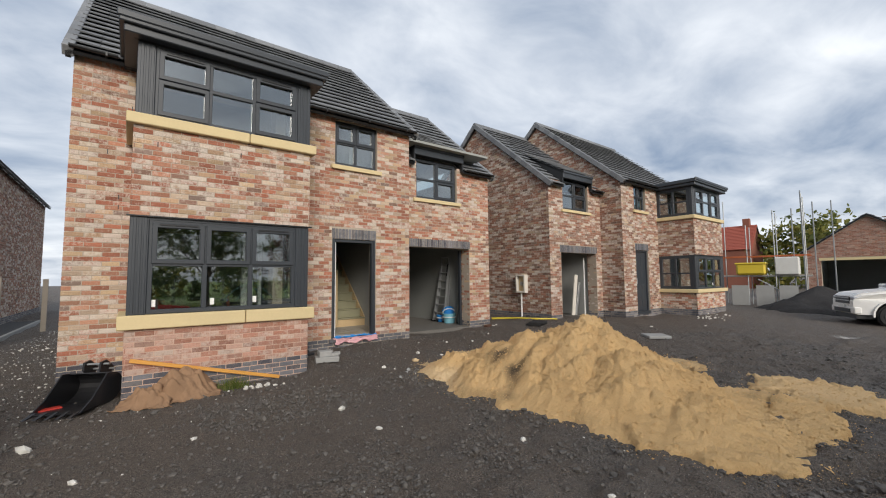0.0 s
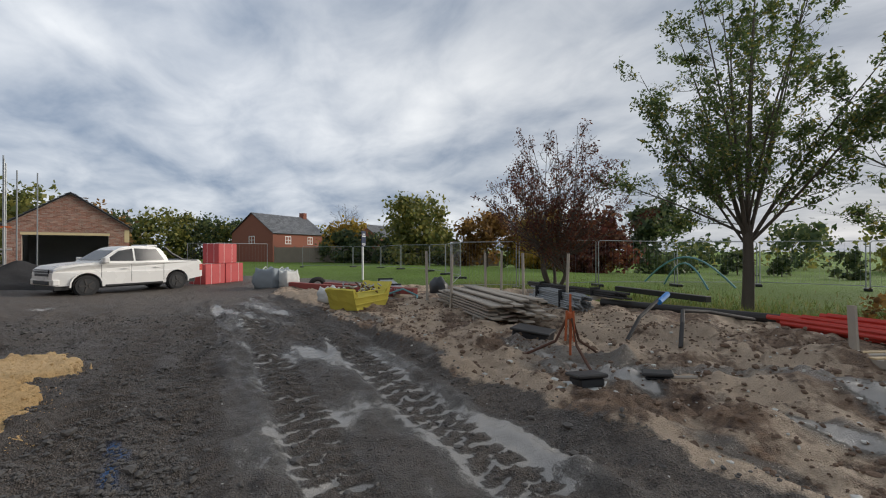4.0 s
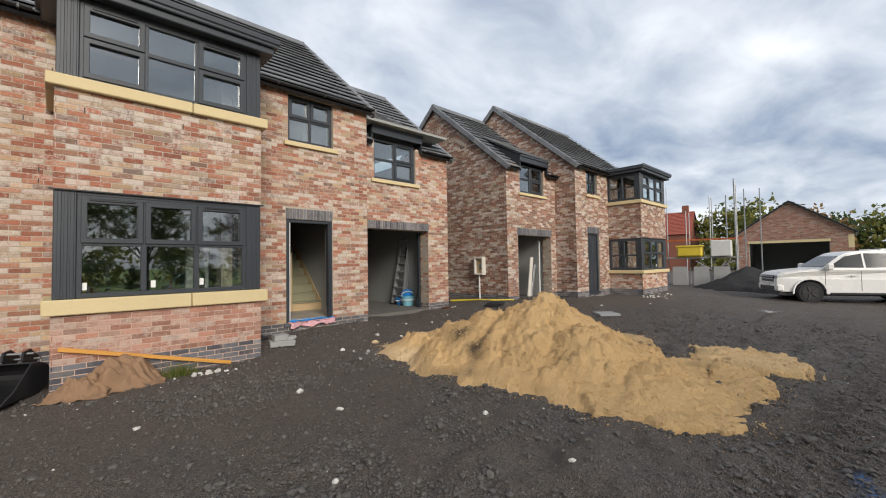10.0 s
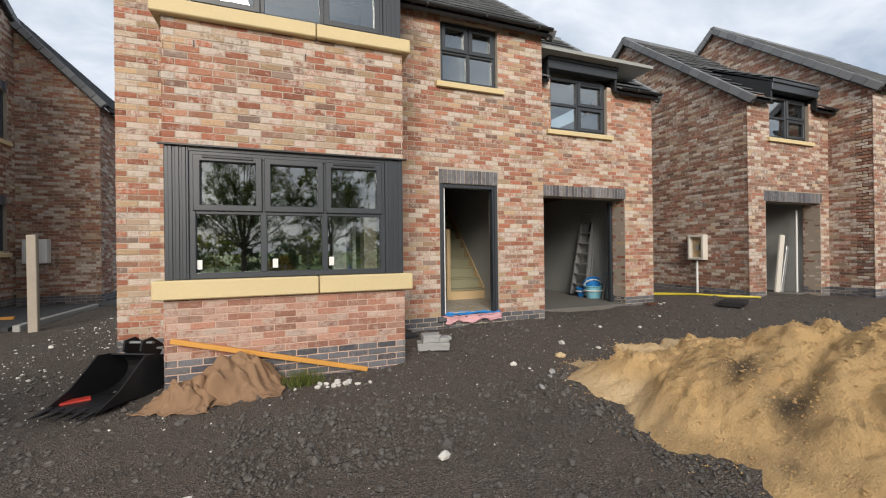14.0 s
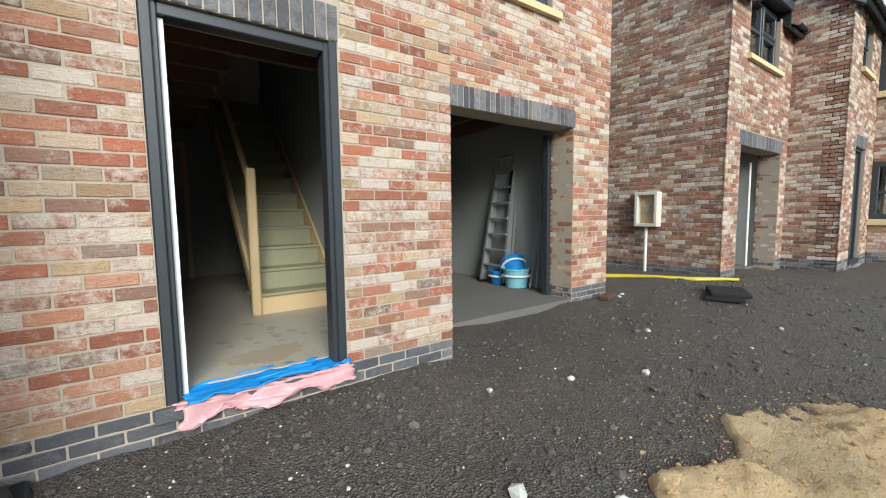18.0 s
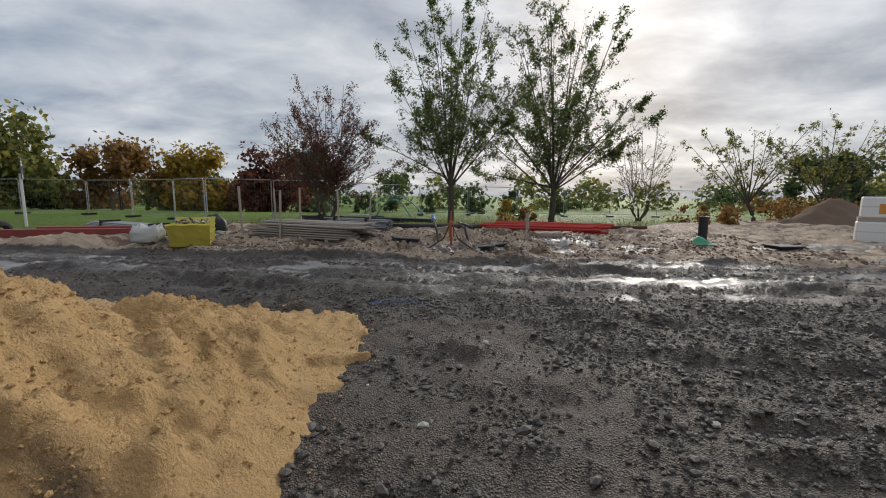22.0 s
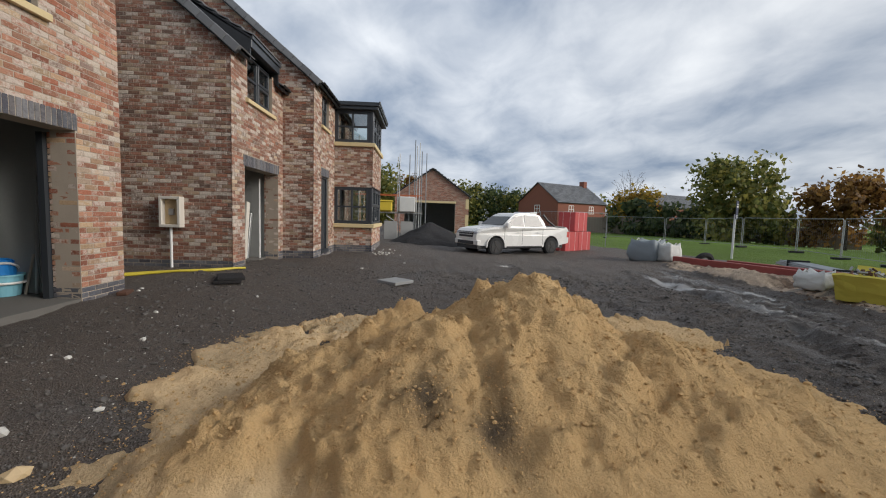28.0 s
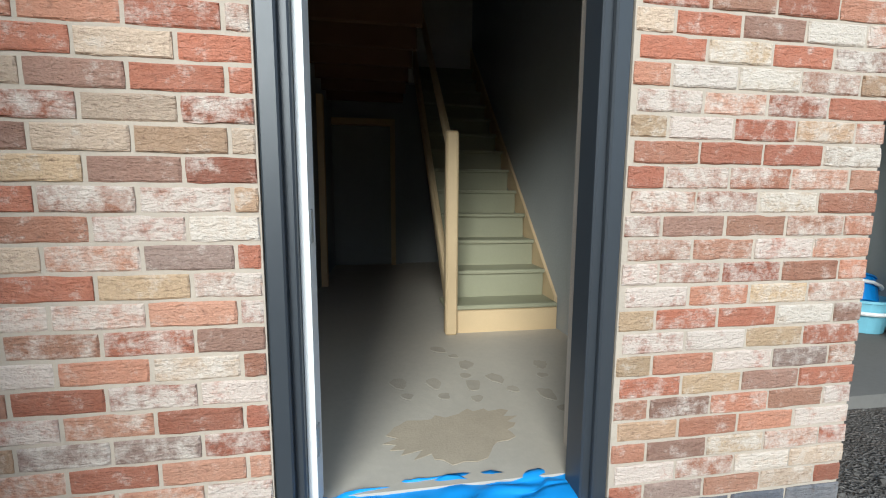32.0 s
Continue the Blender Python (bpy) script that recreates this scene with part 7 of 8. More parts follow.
def gully(x, y, turn, label):
    g = thing("drain_cover", label, "drain", lay(x, y, None, turn))
    part("frame", boxes((-0.16, 0.16, -0.16, 0.16, -0.05, 0.045), bevel=0.012), BLACK, g)
    bm = bmesh.new()
    bmesh.ops.create_cone(bm, cap_ends=True, segments=24, radius1=0.125, radius2=0.115, depth=0.05, matrix=Matrix.Translation((0, 0, 0.06)))
    part("lid", bm, PIPE_BLACK, g)


gully(-2.46, -0.20, 8, "round black plastic gully cover beside the plinth")


def digger_bucket():
    b = thing("digger_bucket", "black steel digger bucket lying on the ground", "bucket", lay(-5.30, -0.98, None, 243) @ Matrix.Diagonal((0.92, 0.80, 0.60, 1)))
    STEEL = simple("black_painted_steel", (0.022, 0.022, 0.024), 0.38, 0.3, 0.4, 10, 0.2)
    arc = [(0.34 * math.cos(a), 0.30 + 0.30 * math.sin(a)) for a in np.linspace(math.radians(110), math.radians(300), 12)]
    inner = [(0.318 * math.cos(a), 0.30 + 0.278 * math.sin(a)) for a in np.linspace(math.radians(300), math.radians(110), 12)]
    bm = bmesh.new()
    prism(bm, arc + [(0.52, 0.04), (0.52, 0.06)] + inner, -0.30, 0.30)
    part("shell", bm, STEEL, b)
    for s in (-0.30, 0.285):
        bm = bmesh.new()
        prism(bm, arc + [(0.52, 0.05), (0.30, 0.22), (0.12, 0.46), (0.02, 0.60)], s, s + 0.018)
        part("side_plate", bm, STEEL, b)
    for k in range(5):
        bm = bmesh.new()
        prism(bm, [(0.47, 0.02), (0.47, 0.08), (0.66, 0.03)], -0.28 + k * 0.13, -0.24 + k * 0.13)
        part("tooth", bm, STEEL, b)
    for s in (-0.12, 0.10):
        bm = bmesh.new()
        prism(bm, [(-0.30, 0.40), (-0.10, 0.62), (-0.12, 0.78), (-0.24, 0.80), (-0.40, 0.62)], s, s + 0.025)
        part("hanger", bm, STEEL, b)
    for x, z in ((-0.18, 0.73), (-0.31, 0.60)):
        bm = bmesh.new()
        tube(bm, [(x, -0.2, z), (x, 0.2, z)], 0.022, 10)
        part("pin", bm, GALV, b)


digger_bucket()


def sack_heap(h, seed, e=5):
    def f(U, V):
        u, v = U + 0.10 * fractal(U * 3, V * 3, 2, seed), V + 0.10 * fractal(U * 3, V * 3, 2, seed + 4)
        lump = np.exp(-np.abs((u - 0.5) / 0.38) ** e - np.abs((v - 0.55) / 0.36) ** e)
        return h * lump * (0.85 + 0.22 * fractal(U * 3.1, V * 3.1, 3, seed + 8)) + 0.055 * np.abs(fractal(U * 7 + V * 3, V * 5, 3, seed + 12)) * (0.3 + lump)
    return f


cloth("sacking", "brown hessian sacking draped over a pile", "sack", lay(-4.34, -1.36, 0.0, 6), 0.80, 0.58, sack_heap(0.27, 21), HESSIAN, 21, sub=64)
cloth("sacking", "crumpled brown hessian sack on the ground", "sack", lay(-4.72, -1.50, 0.0, -14), 0.56, 0.48, sack_heap(0.19, 35, 3), HESSIAN, 22, sub=56)
bm = boxes((-0.92, 0.92, -0.018, 0.018, -0.023, 0.023), bevel=0.004)
tagged(part("timber_length", bm, ORANGE_BOARD, at=Matrix.Translation((-4.0, -1.14, 0.255)) @ Matrix.Rotation(radians(14.4), 4, "Y")), "long yellow timber leaning along the bay wall", "timber")
tagged(part("brick", boxes((-0.1, 0.1, -0.05, 0.05, 0, 0.06), bevel=0.005), RED, at=lay(-5.58, -1.14, None, 20)), "orange-red brick piece on the ground", "brick")
gt = np.random.default_rng(3)
gx_, gy_ = gt.normal(-3.78, 0.09, 260), gt.normal(-1.32, 0.05, 260)
v = []
for x, y in zip(gx_, gy_):
    dx, dy, h = gt.normal(0, 0.05), gt.normal(0, 0.05), gt.uniform(0.06, 0.18)
    v += [(x - 0.004, y, 0), (x + 0.004, y, 0), (x + dx, y + dy, h)]
tagged(part("grass_tuft", mesh_of("grass_tuft", v, [(3 * k, 3 * k + 1, 3 * k + 2) for k in range(260)]), GRASS_BLADE), "small tuft of green grass by the plinth", "grass")


def pebble(x, y, s, mat, seed, label="white stone on the dark ground", cat="stone"):
    r = random.Random(seed)
    bm = bmesh.new()
    bmesh.ops.create_icosphere(bm, subdivisions=1, radius=s)
    for v_ in bm.verts:
        v_.co = Vector((v_.co.x * 1.2, v_.co.y * 0.8, v_.co.z * 0.6)) * r.uniform(0.75, 1.2)
    tagged(part("stone", bm, mat, at=lay(x, y, ground_z(x, y) + s * 0.25, r.uniform(0, 360))), label, cat, "loose stones")


sr = random.Random(8)
for k in range(16):
    pebble(sr.gauss(-3.55, 0.16), sr.uniform(-1.52, -1.28), sr.uniform(0.02, 0.045), STONE_CHIP, k)
for k, (x, y, s) in enumerate(((-3.0, -3.15, 0.05), (-2.95, -3.9, 0.035), (-1.05, -4.6, 0.04), (-2.0, -4.9, 0.035), (-5.6, -2.4, 0.07), (-6.0, -1.9, 0.05), (-5.2, -3.4, 0.035), (-1.6, -1.6, 0.045), (-0.7, -1.25, 0.05), (-0.35, -1.5, 0.03), (0.4, -0.7, 0.03), (0.9, -0.95, 0.035), (-4.4, -3.0, 0.03), (-0.2, -0.55, 0.03), (-3.6, -5.0, 0.03), (-2.4, -6.0, 0.025), (1.8, -0.5, 0.03), (2.9, -1.2, 0.03), (6.2, -2.2, 0.035), (7.3, -3.1, 0.03))):
    pebble(x, y, s, STONE_CHIP, 40 + k)
for k in range(26):
    pebble(sr.uniform(9.3, 10.8), sr.gauss(-2.35, 0.2), sr.uniform(0.02, 0.05), STONE_CHIP, 90 + k)
for k, (x, y, s) in enumerate(((-1.35, -1.95, 0.045), (-1.75, -2.35, 0.038), (-1.45, -2.05, 0.03))):
    pebble(x, y, s, CONCRETE, 130 + k, "grey lump of stone beside the sand")
pebble(-1.0, -1.62, 0.06, PINE, 140, "buff broken stone at the edge of the sand")


# ---- in the garage ----
def ladder():
    l = thing("step_ladder", "aluminium step ladder leaning against the garage wall", "ladder", Matrix.Translation((2.30, 2.10, 0.185)) @ Matrix.Rotation(radians(-90), 4, "Z") @ Matrix.Rotation(radians(-9), 4, "X"))
    for s in (-1, 1):
        bm = bmesh.new()
        prism(bm, [(s * 0.25 - 0.02, 0), (s * 0.25 + 0.02, 0), (s * 0.16 + 0.02, 1.90), (s * 0.16 - 0.02, 1.90)], -0.04, 0.04)
        part("stile", bm, ALU, l)
        bm = bmesh.new()
        prism(bm, [(s * 0.27 - 0.015, 0), (s * 0.27 + 0.015, 0), (s * 0.17 + 0.015, 1.85), (s * 0.17 - 0.015, 1.85)], 0.055, 0.10)
        part("back_leg", bm, ALU, l)
        part("foot", boxes((s * 0.25 - 0.03, s * 0.25 + 0.03, -0.05, 0.05, -0.0, 0.04)), BLACK, l)
    for k in range(7):
        z = 0.26 + k * 0.235
        w = 0.25 - 0.09 * z / 1.9
        part("tread", boxes((-w, w, -0.05, 0.05, z, z + 0.03), bevel=0.005), ALU, l)
    part("top_plate", boxes((-0.17, 0.17, -0.07, 0.11, 1.89, 1.92), bevel=0.006), ALU, l)
    part("label_strip", boxes((0.15, 0.20, -0.046, -0.041, 1.35, 1.7)), BLACK, l, "black label with unreadable print")


ladder()


def tub(x, y, r0, r1, h, mat, label, turn=0.0, tilt=0.0, z=0.19):
    t = thing("tub", label, "bucket", Matrix.Translation((x, y, z)) @ Matrix.Rotation(radians(turn), 4, "Z") @ Matrix.Rotation(radians(tilt), 4, "Y"), group="tubs in the garage")
    bm, n, rings = bmesh.new(), 20, []
    for rr, zz in ((r0, 0.0), (r0 + (r1 - r0) * 0.5, h * 0.5), (r1, h), (r1 + 0.012, h), (r1 + 0.012, h - 0.02), (r1 - 0.012, h - 0.005), (r0 - 0.012, 0.012)):
        rings.append([bm.verts.new((rr * math.cos(2 * math.pi * k / n), rr * math.sin(2 * math.pi * k / n), zz)) for k in range(n)])
    for a_, b_ in zip(rings, rings[1:]):
        for k in range(n):
            bm.faces.new((a_[k], a_[(k + 1) % n], b_[(k + 1) % n], b_[k]))
    bm.faces.new(rings[0][::-1])
    bm.faces.new(rings[-1])
    bmesh.ops.recalc_face_normals(bm, faces=bm.faces)
    part("body", bm, mat, t)
    bm = bmesh.new()
    tube(bm, [(r1 * math.cos(a_) * 1.04, r1 * math.sin(a_) * 1.04, h * 0.62) for a_ in np.linspace(0, 2 * math.pi, 17)], 0.016, 6)
    part("band", bm, WHITE, t, "pale band round the tub")


tub(2.36, 2.02, 0.11, 0.15, 0.20, BLUE, "small bright blue bucket on the garage floor")
tub(2.36, 1.68, 0.15, 0.19, 0.27, AQUA, "pale blue flexible tub on the garage floor")
tub(2.40, 1.72, 0.13, 0.18, 0.24, BLUE, "blue tub tipped inside another tub", 60, 48, 0.35)
bm = bmesh.new()
tube(bm, [(2.50, 1.42, 0.19), (2.53, 1.35, 1.95)], 0.018, 6)
tagged(part("pole", bm, ALU), "thin metal pole leaning by the garage opening", "pole")
bm = bmesh.new()
tube(bm, [(2.44, 1.50, 0.19), (2.53, 1.46, 0.7)], 0.016, 6)
tagged(part("stick", bm, OLD_WOOD), "short stick leaning on the garage wall", "stick")
# dried mud on the hall floor
def mud_print(x, y, turn, lobes, mat, label, cat, group=""):
    bm = bmesh.new()
    for cx, cy, rx, ry, n in lobes:
        rim_ = []
        for k in range(n):
            a_ = 2 * math.pi * k / n
            q = 1 + 0.16 * sr.uniform(-1, 1) + 0.10 * math.sin(3 * a_ + cx * 9)
            rim_.append(bm.verts.new((cx + rx * q * math.cos(a_), cy + ry * q * math.sin(a_), 0.0015)))
        top = bm.faces.new(rim_)
        low = bmesh.ops.extrude_face_region(bm, geom=[top])
        bmesh.ops.translate(bm, verts=[v_ for v_ in low["geom"] if isinstance(v_, bmesh.types.BMVert)], vec=(0, 0, 0.0015))
    tagged(part("footprint" if group else "mud_stain", bm, mat, at=Matrix.Translation((x, y, 0.345)) @ Matrix.Rotation(radians(turn), 4, "Z")), label, cat, group)


DUST = simple("damp_dust", (0.38, 0.33, 0.26), 0.95, 0, 0.4, 26, 0.3)
SANDY = simple("sandy_mud", (0.42, 0.345, 0.25), 0.95, 0, 0.45, 16, 0.3)
for x, y, t in ((-1.30, 0.80, 10), (-1.12, 1.0, -15), (-0.98, 0.82, 20), (-0.80, 0.62, 5), (-1.13, 0.76, -8), (-1.47, 0.82, 12), (-0.72, 0.95, -20), (-1.2, 1.25, 30)):
    mud_print(x, y, t, ((0, 0.05, 0.036, 0.058, 18), (0.005, -0.088, 0.027, 0.030, 14)), DUST, "muddy boot print on the hall floor", "footprint", "boot prints")
mud_print(-1.28, 0.42, 12, ((0, 0, 0.25, 0.15, 44),), SANDY, "dried sandy mud stain inside the door", "stain")


# ---- beside the next house ----
def meter_box(x, y, z, m, open_=True, label=""):
    b = thing("meter_box", label, "meter box", m)
    w, h, d = (0.37, 0.56, 0.14) if open_ else (0.45, 0.56, 0.2)
    if open_:
        fr_ = boxes((0, w, -d, 0.02, z, z + 0.05), (0, w, -d, 0.02, z + h - 0.05, z + h), (0, 0.05, -d, 0.02, z + 0.05, z + h - 0.05), (w - 0.05, w, -d, 0.02, z + 0.05, z + h - 0.05), bevel=0.006)
        part("frame", fr_, WHITE_BOX, b)
        part("back_board", boxes((0.05, w - 0.05, -0.03, 0.0, z + 0.05, z + h - 0.05)), PINE, b, "bare wooden back board")
        part("switch", boxes((0.13, 0.22, -0.07, -0.03, z + 0.22, z + 0.34), bevel=0.005), simple("grey_fuse", (0.4, 0.38, 0.35), 0.6), b)
    else:
        part("body", boxes((0, w, -d, 0.0, z, z + h), bevel=0.012), WHITE, b)
        part("door", boxes((0.03, w - 0.03, -d - 0.012, -d, z + 0.03, z + h - 0.03), bevel=0.005), WHITE, b)
    bm = bmesh.new()
    tube(bm, [(w * 0.45, -0.06, -0.2), (w * 0.45, -0.06, z)], 0.024, 10)
    part("duct", bm, WHITE, b, "white supply duct")


meter_box(0, 0, 0.99, FACE_LEFT(4.83, 1.245), True, "open white meter box on a duct by the gable wall")
meter_box(0, 0, 1.08, FRONT(-9.56, CY - 0.01), False, "closed white meter box on the brick wall")
for k, off in enumerate((0.0, 0.07)):
    bm = bmesh.new()
    pts = [(3.75 + 0.05 * k, 1.35 + off), (3.95, 1.0 + off), (4.1, 0.55 + off), (4.3, 0.1 + off), (4.6, -0.15 + off * 0.5), (4.75, -0.25 + off * 0.3)]
    tube(bm, [(x, y, ground_z(x, y) + 0.025) for x, y in pts], 0.02, 8)
    tagged(part("hose", bm, YELLOW_HOSE), "yellow hose lying beside the gable wall", "hose", "yellow hoses")


def slab(x, y, w, d, h, turn, mat, label, n=1):
    for k in range(n):
        bm = boxes((-w / 2, w / 2, -d / 2, d / 2, 0, h), bevel=0.008)
        tagged(part("slab", bm, mat, at=lay(x + 0.03 * k, y - 0.02 * k, ground_z(x, y) + k * h, turn + 7 * k)), label, "slab")


slab(3.55, -0.50, 0.55, 0.38, 0.045, 20, PLANINGS, "dark slate slab stacked on the planings", 2)
slab(4.6, -3.05, 0.48, 0.48, 0.06, 48, CONCRETE, "grey concrete paving slab on the planings")
slab(2.75, 0.50, 0.24, 0.12, 0.05, 15, RUST, "dark broken tile by the garage corner")
for k in range(5):
    pebble(2.95 + sr.uniform(-0.1, 0.15), 0.5 + sr.uniform(-0.08, 0.1), 0.025, STONE_CHIP, 150 + k)
for k, (x, tl, w, h) in enumerate(((6.9, 9, 0.16, 1.35), (7.05, 13, 0.10, 1.1))):
    bm = boxes((-w / 2, w / 2, -0.02, 0.02, 0, h), bevel=0.004)
    tagged(part("board", bm, WHITE_BOX if k == 0 else ALU, at=Matrix.Translation((x - 0.12, 0.62, 0.2)) @ Matrix.Rotation(radians(tl), 4, "Y")), "pale board leaning in the garage opening", "board", "boards in the garage")
bm = bmesh.new()
tube(bm, [(7.12, 0.40, 0.2), (7.16, 0.42, 2.1)], 0.02, 8)
tagged(part("pole", bm, WHITE), "white pole standing in the garage opening", "pole")
tagged(cloth("bin_bag", "black sheet heaped on the garage floor", "sheet", Matrix.Translation((5.95, 0.8, 0.2)), 0.7, 0.5, lambda U, V: 0.22 * np.exp(-((U - 0.5) / 0.3) ** 2 - ((V - 0.5) / 0.3) ** 2), BLACK, 31), "")

# ---- along the drive of the other house ----
tar = boxes((-9.6, -8.05, 3.0, 6.38, 0.02, 0.13))
tagged(part("path", tar, TAR), "fresh black tarmac path beside the house", "path", kind="structure")
tagged(part("path", boxes((-8.05, -7.35, 5.9, 12.0, 0.02, 0.13)), TAR), "fresh black tarmac path beside the house", "path", kind="structure")
tagged(part("edging", boxes((-8.0, -7.9, 3.0, 5.9, 0.0, 0.16), (-7.35, -7.27, 5.9, 12.0, 0.0, 0.16), bevel=0.01), CONCRETE), "concrete path edging", "edging", kind="structure")
tagged(part("formwork_board", boxes((-9.8, -8.5, -0.03, 0.03, 0, 0.05), bevel=0.004), ORANGE_BOARD, at=Matrix.Translation((0, 4.1, 0.13))), "orange formwork board beside the path", "board")
tagged(part("screed_strip", boxes((-9.6, -8.1, 1.6, 2.9, 0.02, 0.10), bevel=0.01), SCREED), "strip of bare sandy concrete before the path", "concrete")
for k, (x, y, h) in enumerate(((-7.69, 2.92, 1.55), (-7.25, 5.75, 1.5), (-6.85, 8.9, 1.5))):
    p_ = boxes((-0.06, 0.06, -0.05, 0.05, -0.1, h), bevel=0.008)
    tagged(part("fence_post", p_, OLD_WOOD, at=lay(x, y, None, 5, sr.uniform(-1, 1))), "weathered timber fence post beside the path", "post", "posts along the drive")
bm = bmesh.new()
tube(bm, [(-7.85, 8.1, 0.1), (-7.85, 8.1, 0.45)], 0.07, 12)
tagged(part("pipe_end", bm, simple("terracotta", (0.42, 0.15, 0.07), 0.7)), "terracotta drain pipe standing by the door", "pipe")


def paving_pack(x, y, turn, w, d, h, label, z=0.0):
    p_ = thing("paving_pack", label, "pallet", lay(x, y, ground_z(x, y) + z, turn), group="packs of paving")
    for k in range(3):
        part("bearer", boxes((-w / 2, w / 2, -d / 2 + k * (d - 0.1) / 2, -d / 2 + k * (d - 0.1) / 2 + 0.1, 0, 0.10)), OLD_WOOD, p_)
    n_ = int(h / 0.05)
    bm = bmesh.new()
    for k in range(n_):
        e_ = random.uniform(-0.012, 0.012)
        box(bm, -w / 2 + e_, w / 2 + e_, -d / 2 + e_, d / 2 - e_, 0.10 + k * 0.05, 0.10 + k * 0.05 + 0.046, bevel=0.006)
    part("slabs", bm, simple("white_wrapped_slabs", (0.66, 0.68, 0.69), 0.35, 0, 0.1, 9, 0.3) if "white_wrapped_slabs" not in bpy.data.materials else bpy.data.materials["white_wrapped_slabs"], p_, "white shrink-wrapped paving slabs")
    ORG = bpy.data.materials.get("orange_print") or simple("orange_print", (0.62, 0.27, 0.05), 0.5, 0, 0.15, 20, 0.0)
    part("print", boxes((w / 2 + 0.013, w / 2 + 0.016, -0.05, 0.05, 0.25, h - 0.02)), ORG, p_, "orange printed lettering, plain bar")
    return p_


paving_pack(-7.06, -2.75, -8, 0.85, 0.9, 0.78, "pack of white wrapped paving slabs under timber")
part_top = boxes((-0.5, 0.5, -0.55, 0.45, 0.0, 0.12), bevel=0.006)
tagged(part("timber_sheet", part_top, ORANGE_BOARD, at=lay(-7.03, -2.75, ground_z(-7.06, -2.75) + 0.885, -8)), "stack of orange timber sheets on the pack", "timber")
paving_pack(-6.92, -4.05, -6, 0.8, 0.9, 0.85, "pack of white wrapped paving slabs on bearers")

# ---- the spoil strip: materials stacked by the haul road ----
def stake(x, y, h, label, mat, lean=0.0, r=0.03, group="stakes by the boards"):
    tagged(part("stake", boxes((-r, r, -r, r, -0.2, h), bevel=0.005), mat, at=lay(x, y, None, 15, lean)), label, "stake", group)


def board_stack():
    s = thing("board_stack", "stack of weathered scaffold boards on the soil", "boards", lay(2.9, -14.8, None, -20))
    lean = random.Random(7)
    for row in range(7):
        for col in range(6):
            if row > 2 and lean.random() < 0.28:
                continue
            plank = boxes((-1.9, 1.9, -0.11, 0.11, -0.02, 0.02), bevel=0.004)
            put = pose(lean.uniform(-0.35, 0.35), -0.63 + col * 0.255 + lean.uniform(-0.015, 0.015), 0.142 + row * 0.07, 0, lean.uniform(-0.3, 0.3), lean.uniform(-1.6, 1.6))
            bmesh.ops.transform(plank, matrix=put, verts=plank.verts)
            part("board", plank, OLD_WOOD, s)
    for x in (-1.2, 1.2):
        part("bearer", boxes((x, x + 0.1, -0.8, 0.8, 0.0, 0.12)), OLD_WOOD, s)


board_stack()
for x, y in ((3.94, -16.4), (3.7, -14.25), (4.96, -16.7), (2.3, -15.6), (1.4, -16.2), (4.9, -14.3)):
    stake(x, y, 1.45, "pale square timber stake beside the boards", OLD_WOOD, sr.uniform(-3, 3))


def tube_bundle(x, y, turn, n, length, label, mat, r=0.024, rows=5, z=0.0):
    b = thing("tube_bundle", label, "scaffold tubes", lay(x, y, ground_z(x, y) + z, turn))
    for k in range(n):
        e_ = random.uniform(-0.3, 0.3)
        yy, zz = (k // rows) * 2.1 * r - n / rows * r, r + (k % rows) * 1.9 * r + 0.1
        bm = bmesh.new()
        tube(bm, [(-length / 2 + e_, yy, zz), (length / 2 + e_, yy + random.uniform(-0.03, 0.03), zz)], r, 8)
        part("tube", bm, mat, b)
    for xx in (-length * 0.3, length * 0.3):
        part("bearer", boxes((xx, xx + 0.1, -0.7, 0.7, 0, 0.1)), OLD_WOOD, b)
        part("strap", boxes((xx + 0.12, xx + 0.16, -n / rows * r - 0.04, n / rows * r + 0.04, 0.09, rows * 1.9 * r + 0.16)), BLACK, b)


tube_bundle(1.95, -16.5, -26, 60, 2.4, "strapped bundle of galvanised scaffold tubes", GALV, 0.025, 8)
tube_bundle(9.2, -15.4, -24, 45, 5.0, "long galvanised scaffold tubes on the ground", GALV, 0.025, 4)
tube_bundle(2.6, -18.0, -15, 12, 4.0, "loose pile of dark steel tubes", PIPE_BLACK, 0.03, 3)


def red_boards():
    for k, (x, y, z, L, mat) in enumerate(((9.3, -13.25, 0.06, 5.4, RED_BOARD), (9.2, -13.0, 0.0, 5.7, PINE))):
        bm = boxes((-L / 2, L / 2, -0.11, 0.11, 0, 0.05 if k else 0.24), bevel=0.006)
        tagged(part("timber_beam", bm, mat, at=lay(x, y, ground_z(x, y) + z, 19)), "long dark red timber beam on the ground" if k == 0 else "pale timber plank under the red beam", "timber")
    bm = boxes((-2.2, 2.2, -0.12, 0.12, 0, 0.2), bevel=0.006)
    tagged(part("timber_beam", bm, RED_BOARD, at=lay(8.2, -13.95, ground_z(8.2, -13.95) + 0.05, 19)), "long dark red timber beam on the ground", "timber")


red_boards()


